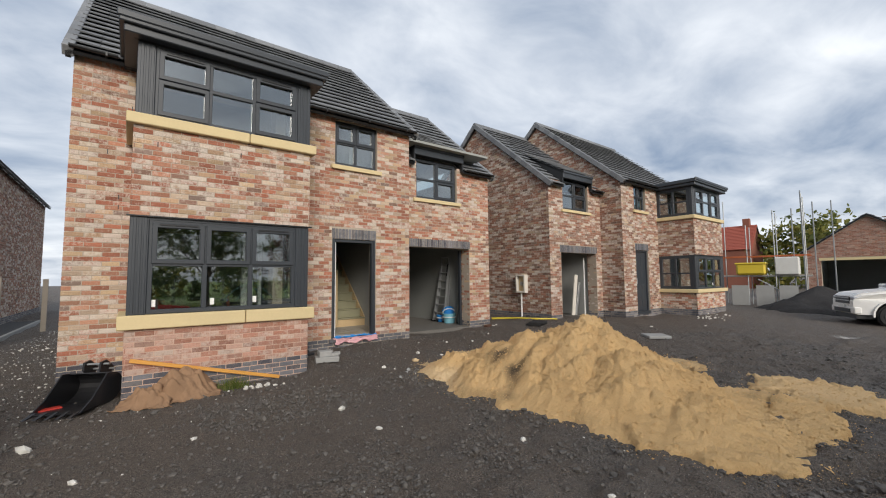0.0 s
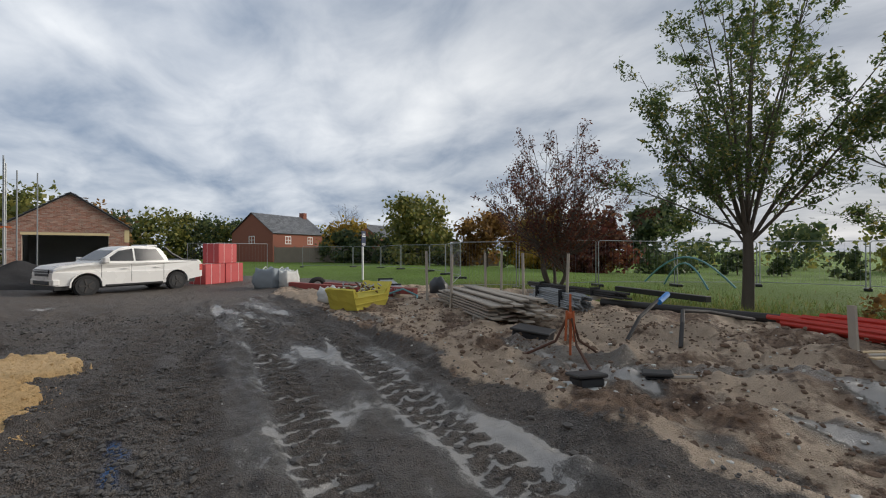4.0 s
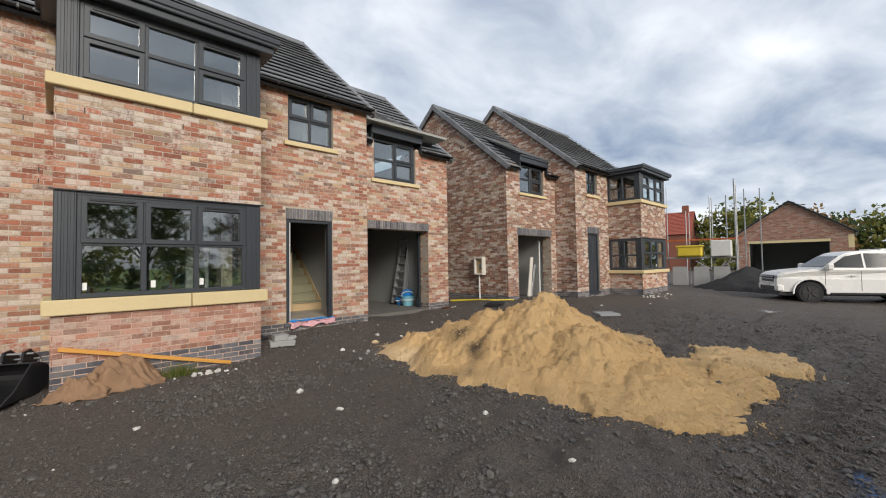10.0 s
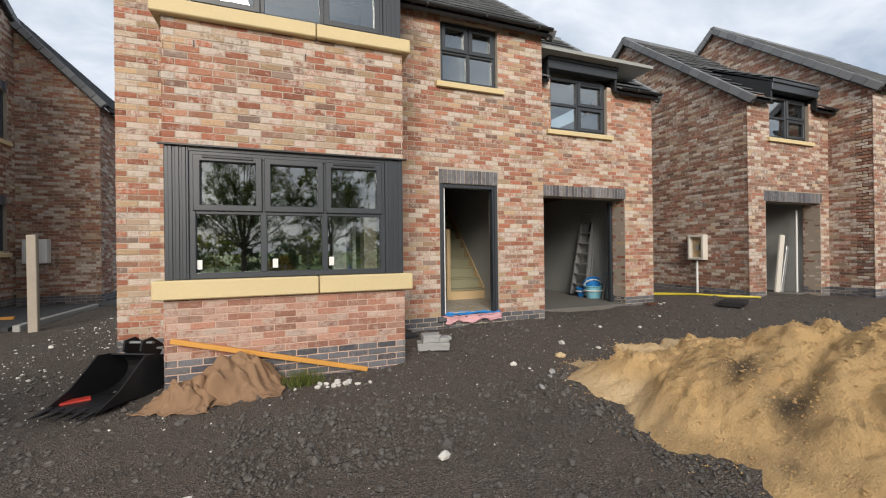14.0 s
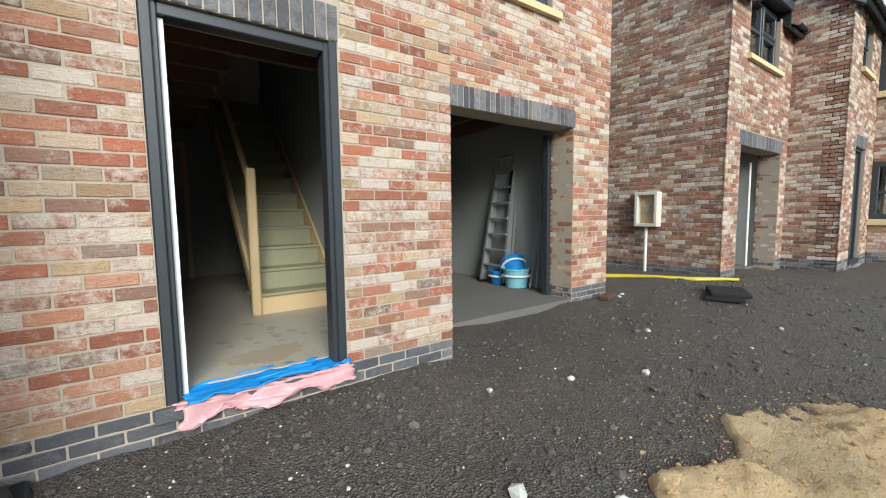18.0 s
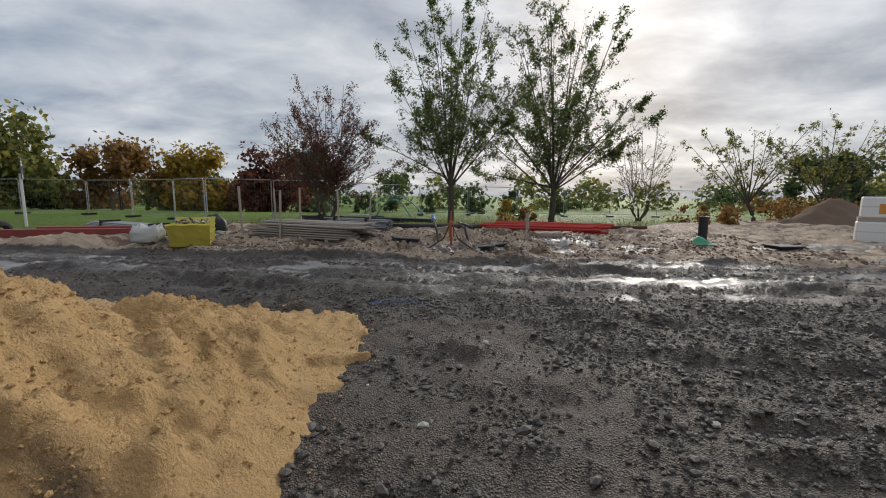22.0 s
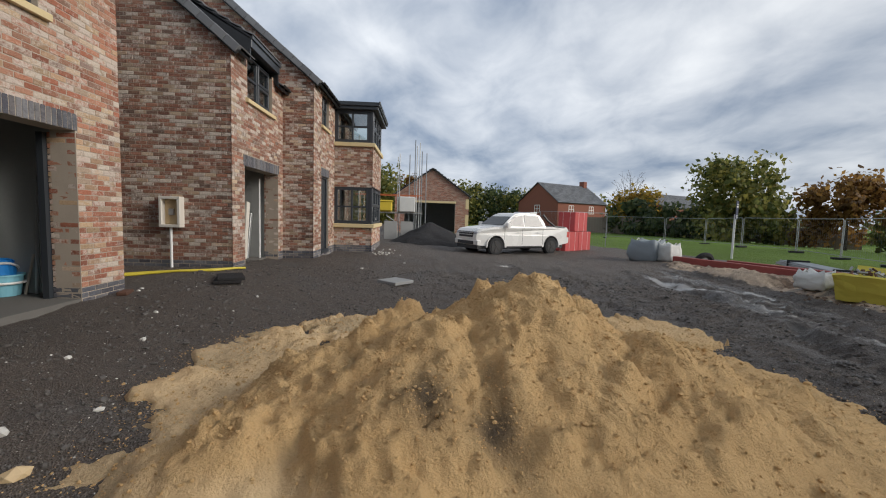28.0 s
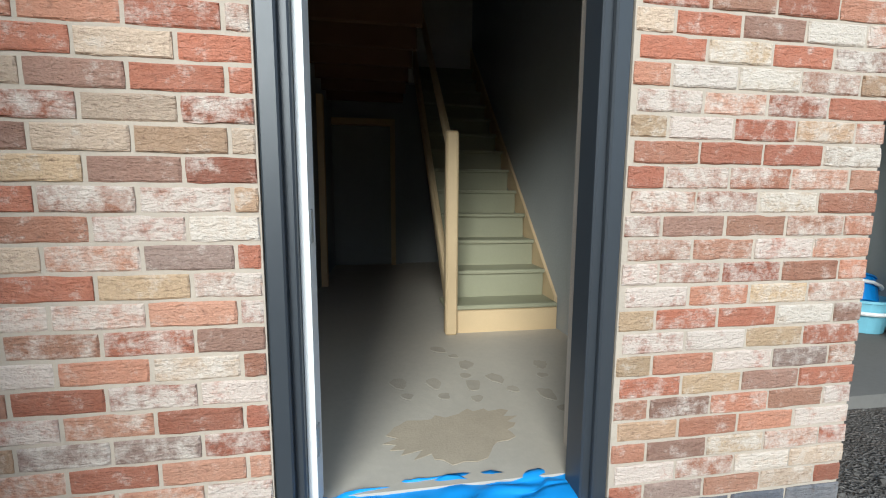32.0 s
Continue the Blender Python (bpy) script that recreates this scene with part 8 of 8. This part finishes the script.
def bulk_bag(x, y, turn, mat, label, w=0.85, h=0.75, sag=0.1):
    b = thing("bulk_bag", label, "bag", lay(x, y, None, turn))
    bm = bmesh.new()
    bmesh.ops.create_cube(bm, size=1.0)
    bmesh.ops.subdivide_edges(bm, edges=bm.edges[:], cuts=7, use_grid_fill=True)
    for v_ in bm.verts:
        c_ = v_.co
        bulge = 1 + 0.14 * (0.25 - c_.z * c_.z) * 4 - 0.1 * max(0, c_.z)
        n_ = noise.noise(c_ * 4 + Vector((x, y, 0)))
        v_.co = Vector((c_.x * w * bulge, c_.y * w * bulge, (c_.z + 0.5) * h)) + c_.normalized() * 0.05 * n_ - Vector((0, 0, sag * (c_.z > 0.45) * (1 - 4 * c_.xy.length_squared)))
    part("body", bm, mat, b, smooth=True)
    for s in (-1, 1):
        bm = bmesh.new()
        tube(bm, [(s * w * 0.42, -w * 0.3, h * 0.9), (s * w * 0.45, -w * 0.1, h * 1.12), (s * w * 0.42, w * 0.2, h * 0.92)], 0.02, 5)
        part("loop", bm, WHITE_BAG, b)
    return b


bulk_bag(12.95, -11.93, 35, GREY_BAG, "grey woven bulk bag full of gravel", 0.95, 0.8)
bulk_bag(12.3, -12.4, 20, WHITE_BAG, "white woven bulk bag beside the grey one", 0.55, 0.62)
bulk_bag(5.85, -11.75, 20, WHITE_BAG, "slumped white bag beside the yellow one", 0.5, 0.36)


def yellow_bag():
    y_ = thing("waste_bag", "slumped yellow woven bag full of scrap fittings", "bag", lay(5.0, -12.15, None, -62))
    bm = bmesh.new()
    out = [(-0.62, 0.0), (-0.80, 0.52), (-0.74, 0.55), (-0.58, 0.30), (0.58, 0.34), (0.86, 0.62), (0.92, 0.58), (0.66, 0.0)]
    prism(bm, out, -0.42, 0.42)
    bmesh.ops.subdivide_edges(bm, edges=bm.edges[:], cuts=4, use_grid_fill=True)
    for v_ in bm.verts:
        v_.co += Vector((0, 0.06 * v_.co.z * (1 if v_.co.y > 0 else -1), 0)) + 0.04 * noise.noise_vector(v_.co * 4)
    part("body", bm, YELLOW, y_)
    for z in (0.14, 0.30, 0.44):
        part("rib", boxes((-0.72, 0.72, -0.465, -0.44, z, z + 0.03), bevel=0.005), YELLOW, y_)
    for k in range(60):
        bm = bmesh.new()
        p = Vector((random.uniform(-0.65, 0.65), random.uniform(-0.35, 0.35), random.uniform(0.36, 0.60)))
        tube(bm, [p, p + Vector((random.uniform(-0.12, 0.12), random.uniform(-0.12, 0.12), random.uniform(-0.04, 0.08)))], 0.022, 6)
        part("fitting", bm, RUST if k % 2 else GALV, y_)


yellow_bag()
bm = bmesh.new()
bmesh.ops.create_icosphere(bm, subdivisions=3, radius=0.4)
for v_ in bm.verts:
    v_.co = Vector((v_.co.x, v_.co.y * 0.8, max(-0.05, v_.co.z * 1.1 + 0.2))) * (1 + 0.16 * noise.noise(v_.co * 5))
tagged(part("refuse_sack", bm, BLACK, at=lay(6.94, -16.2, None), smooth=True), "black refuse sack by the boards", "sack")
tw = bmesh.new()
tube(tw, [(0.28 * math.cos(a_), 0.28 * math.sin(a_), 0.10) for a_ in np.linspace(0, 2 * math.pi, 21)], 0.10, 8)
tagged(part("tyre", tw, RUBBER, at=lay(11.64, -13.4, None, 0, 70)), "old black tyre lying behind the red timber", "tyre")


def survey_tripod():
    t = thing("pipe_stand", "orange and brown steel pipe stand with three legs", "stand", lay(-1.54, -12.29, None, 10))
    for k in range(3):
        a_ = radians(20 + 120 * k)
        bm = bmesh.new()
        tube(bm, [(0.04 * math.cos(a_), 0.04 * math.sin(a_), 0.62), (0.2 * math.cos(a_), 0.2 * math.sin(a_), 0.28), (0.72 * math.cos(a_), 0.72 * math.sin(a_), 0.0)], 0.019, 8)
        part("leg", bm, RUST, t)
        bm = bmesh.new()
        tube(bm, [(0.07 * math.cos(a_ + 0.5), 0.07 * math.sin(a_ + 0.5), 0.3), (0.05 * math.cos(a_ + 0.5), 0.05 * math.sin(a_ + 0.5), 0.72)], 0.017, 8)
        part("sleeve", bm, ORANGE, t)
    bm = bmesh.new()
    tube(bm, [(0, 0, 0.1), (0, 0, 0.95)], 0.017, 8)
    part("post", bm, ORANGE, t)
    part("collar", boxes((-0.045, 0.045, -0.045, 0.045, 0.60, 0.70), bevel=0.014), ORANGE, t)


survey_tripod()


def inspection_box(x, y, turn, w, d, h, label, tilt=0.0, z=0.0):
    b = thing("inspection_chamber", label, "chamber", lay(x, y, ground_z(x, y) + z, turn, tilt))
    part("base", boxes((-w / 2, w / 2, -d / 2, d / 2, 0, h), bevel=0.02), BLACK, b)
    part("lid", boxes((-w / 2 - 0.03, w / 2 + 0.03, -d / 2 - 0.03, d / 2 + 0.03, h, h + 0.04), bevel=0.012), PIPE_BLACK, b)


inspection_box(-0.29, -12.95, 24, 0.62, 0.45, 0.16, "square black inspection chamber lid in the soil", -5)
inspection_box(-2.40, -11.40, -25, 0.24, 0.30, 0.10, "small black plastic box on white sheeting", 8, 0.05)
cloth("plastic_sheet", "crumpled white polythene on the mud", "plastic sheet", lay(-2.25, -11.42, None, 20), 0.62, 0.5, lambda U, V: 0.05 * np.sin(U * 9) ** 2 * np.sin(V * 7) ** 2, WHITE_BAG, 51, sub=30)
bm = bmesh.new()
tube(bm, [(-2.35, -12.0, 0.08), (-3.05, -12.55, 0.16)], 0.018, 6)
tagged(part("stick", bm, OLD_WOOD), "thin timber lath lying on the mud", "stick")
inspection_box(-2.75, -12.25, 30, 0.26, 0.14, 0.05, "dark plastic lid half buried in mud", 4)
for k, pts in enumerate((((-2.0, -14.6, 0.0), (-1.9, -14.9, 0.35), (-1.7, -15.4, 0.5), (-1.8, -16.2, 0.42), (-2.2, -17.4, 0.2)), ((-1.1, -14.5, -0.1), (-1.0, -15.2, 0.3), (-0.8, -16.4, 0.55)))):
    bm = bmesh.new()
    tube(bm, pts, 0.035, 8)
    tagged(part("service_duct", bm, PIPE_BLACK), "black ribbed service duct rising from the trench", "duct", "ducts in the trench")
bm = bmesh.new()
tube(bm, [(-0.85, -16.3, 0.5), (-0.75, -16.9, 0.62)], 0.06, 10)
tagged(part("marker_pipe", bm, BLUE), "blue capped pipe end in the soil", "pipe")
bm = bmesh.new()
tube(bm, [(1.3, -17.6, ground_z(1.3, -17.6) + 0.12), (-3.0, -18.4, ground_z(-3, -18.4) + 0.12), (-7.5, -19.2, ground_z(-7.5, -19.2) + 0.12)], 0.10, 12)
tagged(part("long_pipe", bm, PIPE_BLACK), "long black pipe lying along the grass edge", "pipe")
bm = boxes((-1.7, 1.7, -0.1, 0.1, 0, 0.16), bevel=0.01)
tagged(part("steel_beam", bm, PIPE_BLACK, at=lay(1.1, -20.3, ground_z(1.1, -20.3) + 0.18, -18)), "black steel beam on the grass edge", "beam")
tagged(part("rusty_pipe", tube(bmesh.new(), [(-4.9, -18.0, 0.2), (-9.0, -18.4, 0.2)], 0.07, 10), RUST), "rusty pipe lying behind the red ducts", "pipe")


def red_ducts():
    for k in range(18):
        e_ = random.uniform(-0.35, 0.35)
        a_, b_ = Vector((-2.85 + e_, -17.4, 0)), Vector((-6.5 + e_, -15.9, 0))
        off = Vector(((b_ - a_).y, -(b_ - a_).x, 0)).normalized() * (0.11 * (k % 6) - 0.3)
        z = 0.09 + 0.095 * (k // 6)
        bm = bmesh.new()
        tube(bm, [a_ + off + Vector((0, 0, ground_z(a_.x, a_.y) + z)), b_ + off + Vector((0, 0, ground_z(b_.x, b_.y) + z))], 0.05, 9)
        tagged(part("red_duct", bm, RED), "long red plastic cable duct on the mud", "duct", "red ducts in a pile")


red_ducts()


def pallet(x, y, turn, tilt):
    p_ = thing("pallet", "weathered timber pallet lying on the mud", "pallet", lay(x, y, None, turn, tilt))
    for k in range(7):
        part("top_board", boxes((-0.6 + k * 0.18, -0.6 + k * 0.18 + 0.10, -0.5, 0.5, 0.115, 0.135), bevel=0.003), OLD_WOOD if k % 2 else PINE, p_)
    for yy in (-0.5, -0.05, 0.40):
        part("bearer", boxes((-0.6, 0.58, yy, yy + 0.1, 0.02, 0.115)), OLD_WOOD, p_)
    part("propped_board", boxes((0.55, 0.65, 0.2, 0.24, 0.1, 0.75)), OLD_WOOD, p_)


pallet(-4.55, -15.2, -32, 3)


def insulation_pack(x, y, z, turn, at_x):
    w, d, h = 0.74, 0.9, 0.63
    p_ = thing("insulation_pack", "white wrapped insulation pack with orange print" if at_x is not None else "plain white wrapped insulation pack", "pack", lay(x, y, z, turn), group="white insulation packs")
    part("wrap", boxes((-w / 2, w / 2, -d / 2, d / 2, 0, h), bevel=0.03), WHITE, p_)
    part("tape", boxes((-w / 2 - 0.003, w / 2 + 0.003, -d / 2 - 0.003, d / 2 + 0.003, h * 0.5, h * 0.5 + 0.03)), WHITE_BAG, p_)
    if at_x is not None:
        part("print", boxes((at_x, at_x + 0.36, -d / 2 - 0.008, -d / 2 - 0.004, 0.12, 0.42)), bpy.data.materials.get("orange_print"), p_, "orange printed panel")


gz0 = ground_z(-15.5, -14.5)
for k, px in enumerate((None, 0.0, -0.30, -0.32)):
    insulation_pack(-14.45 - 0.58 * k, -15.33 + 0.48 * k, gz0 + 0.08, 140, px)
for k, px in enumerate((0.0, -0.10)):
    insulation_pack(-14.50 - 0.58 * k, -15.30 + 0.48 * k, gz0 + 0.84, 140, px)
tagged(part("bearer", boxes((-1.5, 1.5, -0.3, 0.3, 0, 0.08)), OLD_WOOD, at=lay(-15.3, -14.6, gz0, 140)), "timber bearers under the packs", "timber")
tagged(part("pallet_board", boxes((-0.8, 0.8, -0.42, 0.42, 0, 0.13)), OLD_WOOD, at=lay(-14.8, -15.05, gz0 + 0.71, 140)), "dark pallet between the packs", "pallet")
tagged(part("roll", tube(bmesh.new(), [(0, 0, 0), (0.05, 0.1, 1.0)], 0.24, 14), BLACK, at=lay(-16.8, -13.6, gz0 + 0.5)), "upright black roll beside the packs", "roll")
g_ = lay(-9.25, -15.1, None)
tagged(part("upright_duct", tube(bmesh.new(), [(0, 0, -0.2), (0, 0, 0.85)], 0.13, 14), BLACK, at=g_), "upright black pipe in the soil", "pipe")
tagged(cloth("green_wrap", "crumpled green plastic on the soil", "plastic sheet", lay(-8.4, -13.9, None), 0.9, 0.6, lambda U, V: 0.22 * np.exp(-((U - 0.4) / 0.3) ** 2 - ((V - 0.5) / 0.3) ** 2), GREEN_PLASTIC, 61), "")
inspection_box(-10.4, -13.4, 10, 0.7, 0.5, 0.05, "grey slab lying in the mud")
for k, (ax, ay, bx, by, h) in enumerate(((3.6, -24.5, 0.2, -24.0, 1.4), (3.0, -24.9, 0.9, -23.6, 1.2))):
    bm = bmesh.new()
    tube(bm, [(ax + (bx - ax) * s, ay + (by - ay) * s, ground_z(ax, ay) + h * math.sin(math.pi * (0.08 + 0.84 * s)) - 0.1) for s in np.linspace(0, 1, 11)], 0.035, 7)
    tagged(part("water_pipe", bm, TEAL), "bent teal water pipe arching over the grass", "pipe", "teal pipes")
bm = bmesh.new()
tube(bm, [(6.9, -13.9, 0.1), (6.3, -14.3, 0.35), (5.9, -14.6, 0.15), (5.3, -14.2, 0.05)], 0.03, 7)
tagged(part("water_pipe", bm, TEAL), "bent teal water pipe by the boards", "pipe", "teal pipes")
# bramble and brush at the grass edge
bushy("bush", "dead brown brush at the grass edge", -4.4, -20.3, 1.8, 0.9, 700, 0.06, LEAF_BROWN, 61)
bushy("bush", "orange dying shrub at the grass edge", -4.0, -22.4, 1.0, 1.3, 500, 0.06, LEAF_GOLD, 62)
bushy("bush", "low dark scrub along the field", -14.5, -24.6, 4.0, 0.9, 1200, 0.08, LEAF_BROWN, 63)
bushy("bush", "low scrub under the bare trees", -21.0, -26.6, 6.0, 1.2, 1500, 0.09, LEAF_BROWN, 64)


# ---- temporary fence ----
def site_fence():
    line = [(33, -19.5), (30.6, -23.5), (27.2, -24.6), (23.4, -24.4), (19.6, -24.6), (15.8, -23.2), (12.3, -21.6), (8.3, -17.8), (6.6, -20.0), (5.0, -23.2), (3.2, -26.4), (1.0, -29.2), (-2.2, -30.4), (-5.6, -30.9), (-9.0, -31.4), (-12.4, -32.0), (-15.8, -32.4), (-19.2, -32.8)]
    fence = thing("temporary_fence", "galvanised temporary mesh fence on block feet round the site", "fence")
    for a_, b_ in zip(line, line[1:]):
        za, zb = ground_z(*a_), ground_z(*b_)
        A_, B_ = Vector((*a_, za)), Vector((*b_, zb))
        d_ = (B_ - A_).normalized()
        A2, B2 = A_ + d_ * 0.06, B_ - d_ * 0.06
        up = Vector((0, 0, 1))
        bm = bmesh.new()
        tube(bm, [A2 + up * 0.08, A2 + up * 1.9, A2 + up * 1.97 + d_ * 0.07, B2 + up * 1.97 - d_ * 0.07, B2 + up * 1.9, B2 + up * 0.08], 0.021, 6)
        tube(bm, [A2 + up * 0.2, B2 + up * 0.2], 0.015, 5)
        f = part("panel", bm, GALV, fence)
        for k in range(1, 22):
            bm = bmesh.new()
            p = A2.lerp(B2, k / 22)
            tube(bm, [p + up * 0.2, p + up * 1.96], 0.0022, 3)
            part("wire", bm, GALV, f)
        m_ = Matrix.Translation(A_) @ Matrix.Rotation(math.atan2(d_.y, d_.x), 4, "Z")
        part("foot", boxes((-0.12, 0.12, -0.35, 0.35, 0, 0.12), bevel=0.02), BLACK, f, at=m_)


site_fence()


def sign_board():
    s = thing("site_sign", "navy board on a white post with pale lettering bars", "sign", lay(14.88, -16.98, None, -46))
    part("post", boxes((-0.05, 0.05, -0.04, 0.04, -0.3, 2.0)), WHITE, s)
    part("board", boxes((-0.31, 0.31, -0.06, -0.04, 1.78, 2.60), bevel=0.004), SIGN_BLUE, s)
    for z, w, h in ((2.42, 0.22, 0.04), (2.30, 0.26, 0.06), (1.93, 0.22, 0.025), (1.87, 0.24, 0.025), (1.82, 0.16, 0.02)):
        part("lettering", boxes((-w, w, -0.066, -0.061, z, z + h)), WHITE, s)


sign_board()


# ---- scaffold, mixer stand and packs by the far garage ----
def brick_pack(x, y, z, turn, label):
    w, d, h = 1.15, 0.95, 0.95
    p_ = thing("brick_pack", label, "bricks", lay(x, y, z, turn), group="red brick packs")
    part("bricks", boxes((-w / 2, w / 2, -d / 2, d / 2, 0, h), bevel=0.02), RED_WRAP, p_)
    for xx in (-0.25, 0.25):
        part("strap", boxes((xx, xx + 0.012, -d / 2 - 0.004, d / 2 + 0.004, -0.002, h + 0.004)), WHITE, p_)
        part("strap", boxes((-w / 2 - 0.004, w / 2 + 0.004, xx * 0.8, xx * 0.8 + 0.012, -0.002, h + 0.006)), WHITE, p_)


gzb = ground_z(17.6, -10.8)
for x, y, z in ((17.2, -10.05, 0.0), (18.0, -11.0, 0.0), (17.7, -10.65, 0.96)):
    brick_pack(x, y, gzb + z, -52, "strapped pack of red wrapped bricks")
side_fence = thing("temporary_fence", "short galvanised mesh fence by the brick packs", "fence")
for a_, b_ in (((18.8, -10.6), (19.6, -13.3)), ((19.2, -9.4), (18.8, -10.5))):
    A_, B_ = Vector((*a_, ground_z(*a_))), Vector((*b_, ground_z(*b_)))
    up = Vector((0, 0, 1))
    bm = bmesh.new()
    tube(bm, [A_ + up * 0.08, A_ + up * 1.95, B_ + up * 1.95, B_ + up * 0.08], 0.021, 6)
    f = part("panel", bm, GALV, side_fence)
    for k in range(1, 16):
        p = A_.lerp(B_, k / 16)
        part("wire", tube(bmesh.new(), [p + up * 0.1, p + up * 1.95], 0.003, 3), GALV, f)


def scaffold():
    s = thing("scaffold", "tube scaffold with boarded platform and tall poles", "scaffold", lay(20.0, -1.2, None, -82))
    for x in (-1.7, -0.6, 0.5, 1.6):
        for y in (0.0, 1.2):
            top = 3.6 + 2.2 * ((x * 3 + y * 5) % 1.0)
            part("standard", tube(bmesh.new(), [(x, y, 0), (x, y, top)], 0.026, 6), GALV, s)
    for y in (0.0, 1.2):
        for z in (1.45, 2.45):
            part("ledger", tube(bmesh.new(), [(-1.9, y, z), (1.8, y, z)], 0.026, 6), GALV if z < 2 else ORANGE, s)
    for k in range(5):
        part("board", boxes((-1.9, 1.8, k * 0.24, k * 0.24 + 0.22, 1.48, 1.52)), OLD_WOOD, s)
    part("brace", tube(bmesh.new(), [(-0.2, -0.03, 1.3), (1.5, -0.05, 0.2)], 0.026, 6), GALV, s)
    for x in (-1.3, -0.3, 0.6):
        part("sheet", boxes((x, x + 0.7, -0.10, -0.07, 0.0, 1.0)), CONCRETE, s, "grey boards leaning below the platform", )


scaffold()
mx = thing("mortar_tub", "yellow mortar tub standing on the scaffold", "tub", lay(19.75, -0.75, ground_z(20, -1.2) + 1.52, -82))
part("body", boxes((-0.6, 0.6, 0.05, 0.95, 0, 0.62), bevel=0.08), simple("yellow_plastic", (0.62, 0.46, 0.04), 0.5), mx)
part("rim", boxes((-0.64, 0.64, 0.01, 0.99, 0.52, 0.62), bevel=0.03), bpy.data.materials["yellow_plastic"], mx)
ib = thing("wrapped_pallet", "white wrapped pallet standing on the scaffold", "pallet", lay(19.95, -2.15, ground_z(20, -1.2) + 1.52, -82))
part("wrap", boxes((-0.45, 0.45, 0.05, 0.95, 0, 0.85), bevel=0.04), WHITE_BAG, ib)
for x, y, h in ((24.4, -3.2, 5.6), (21.6, -2.5, 5.9), (21.2, -2.2, 5.0), (21.8, -2.9, 5.3)):
    tagged(part("scaffold_pole", tube(bmesh.new(), [(x, y, -0.1), (x, y, h)], 0.028, 6), GALV), "tall single scaffold pole standing upright", "pole", "scaffold poles")

# ---- the open side shrunk towards the first camera position, then the whole plan brought to its true size ----
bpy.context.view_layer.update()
draw_in = Matrix.Translation((*CAM_STAND, 0)) @ Matrix.Scale(DRAWN, 4) @ Matrix.Translation((-CAM_STAND[0], -CAM_STAND[1], 0))
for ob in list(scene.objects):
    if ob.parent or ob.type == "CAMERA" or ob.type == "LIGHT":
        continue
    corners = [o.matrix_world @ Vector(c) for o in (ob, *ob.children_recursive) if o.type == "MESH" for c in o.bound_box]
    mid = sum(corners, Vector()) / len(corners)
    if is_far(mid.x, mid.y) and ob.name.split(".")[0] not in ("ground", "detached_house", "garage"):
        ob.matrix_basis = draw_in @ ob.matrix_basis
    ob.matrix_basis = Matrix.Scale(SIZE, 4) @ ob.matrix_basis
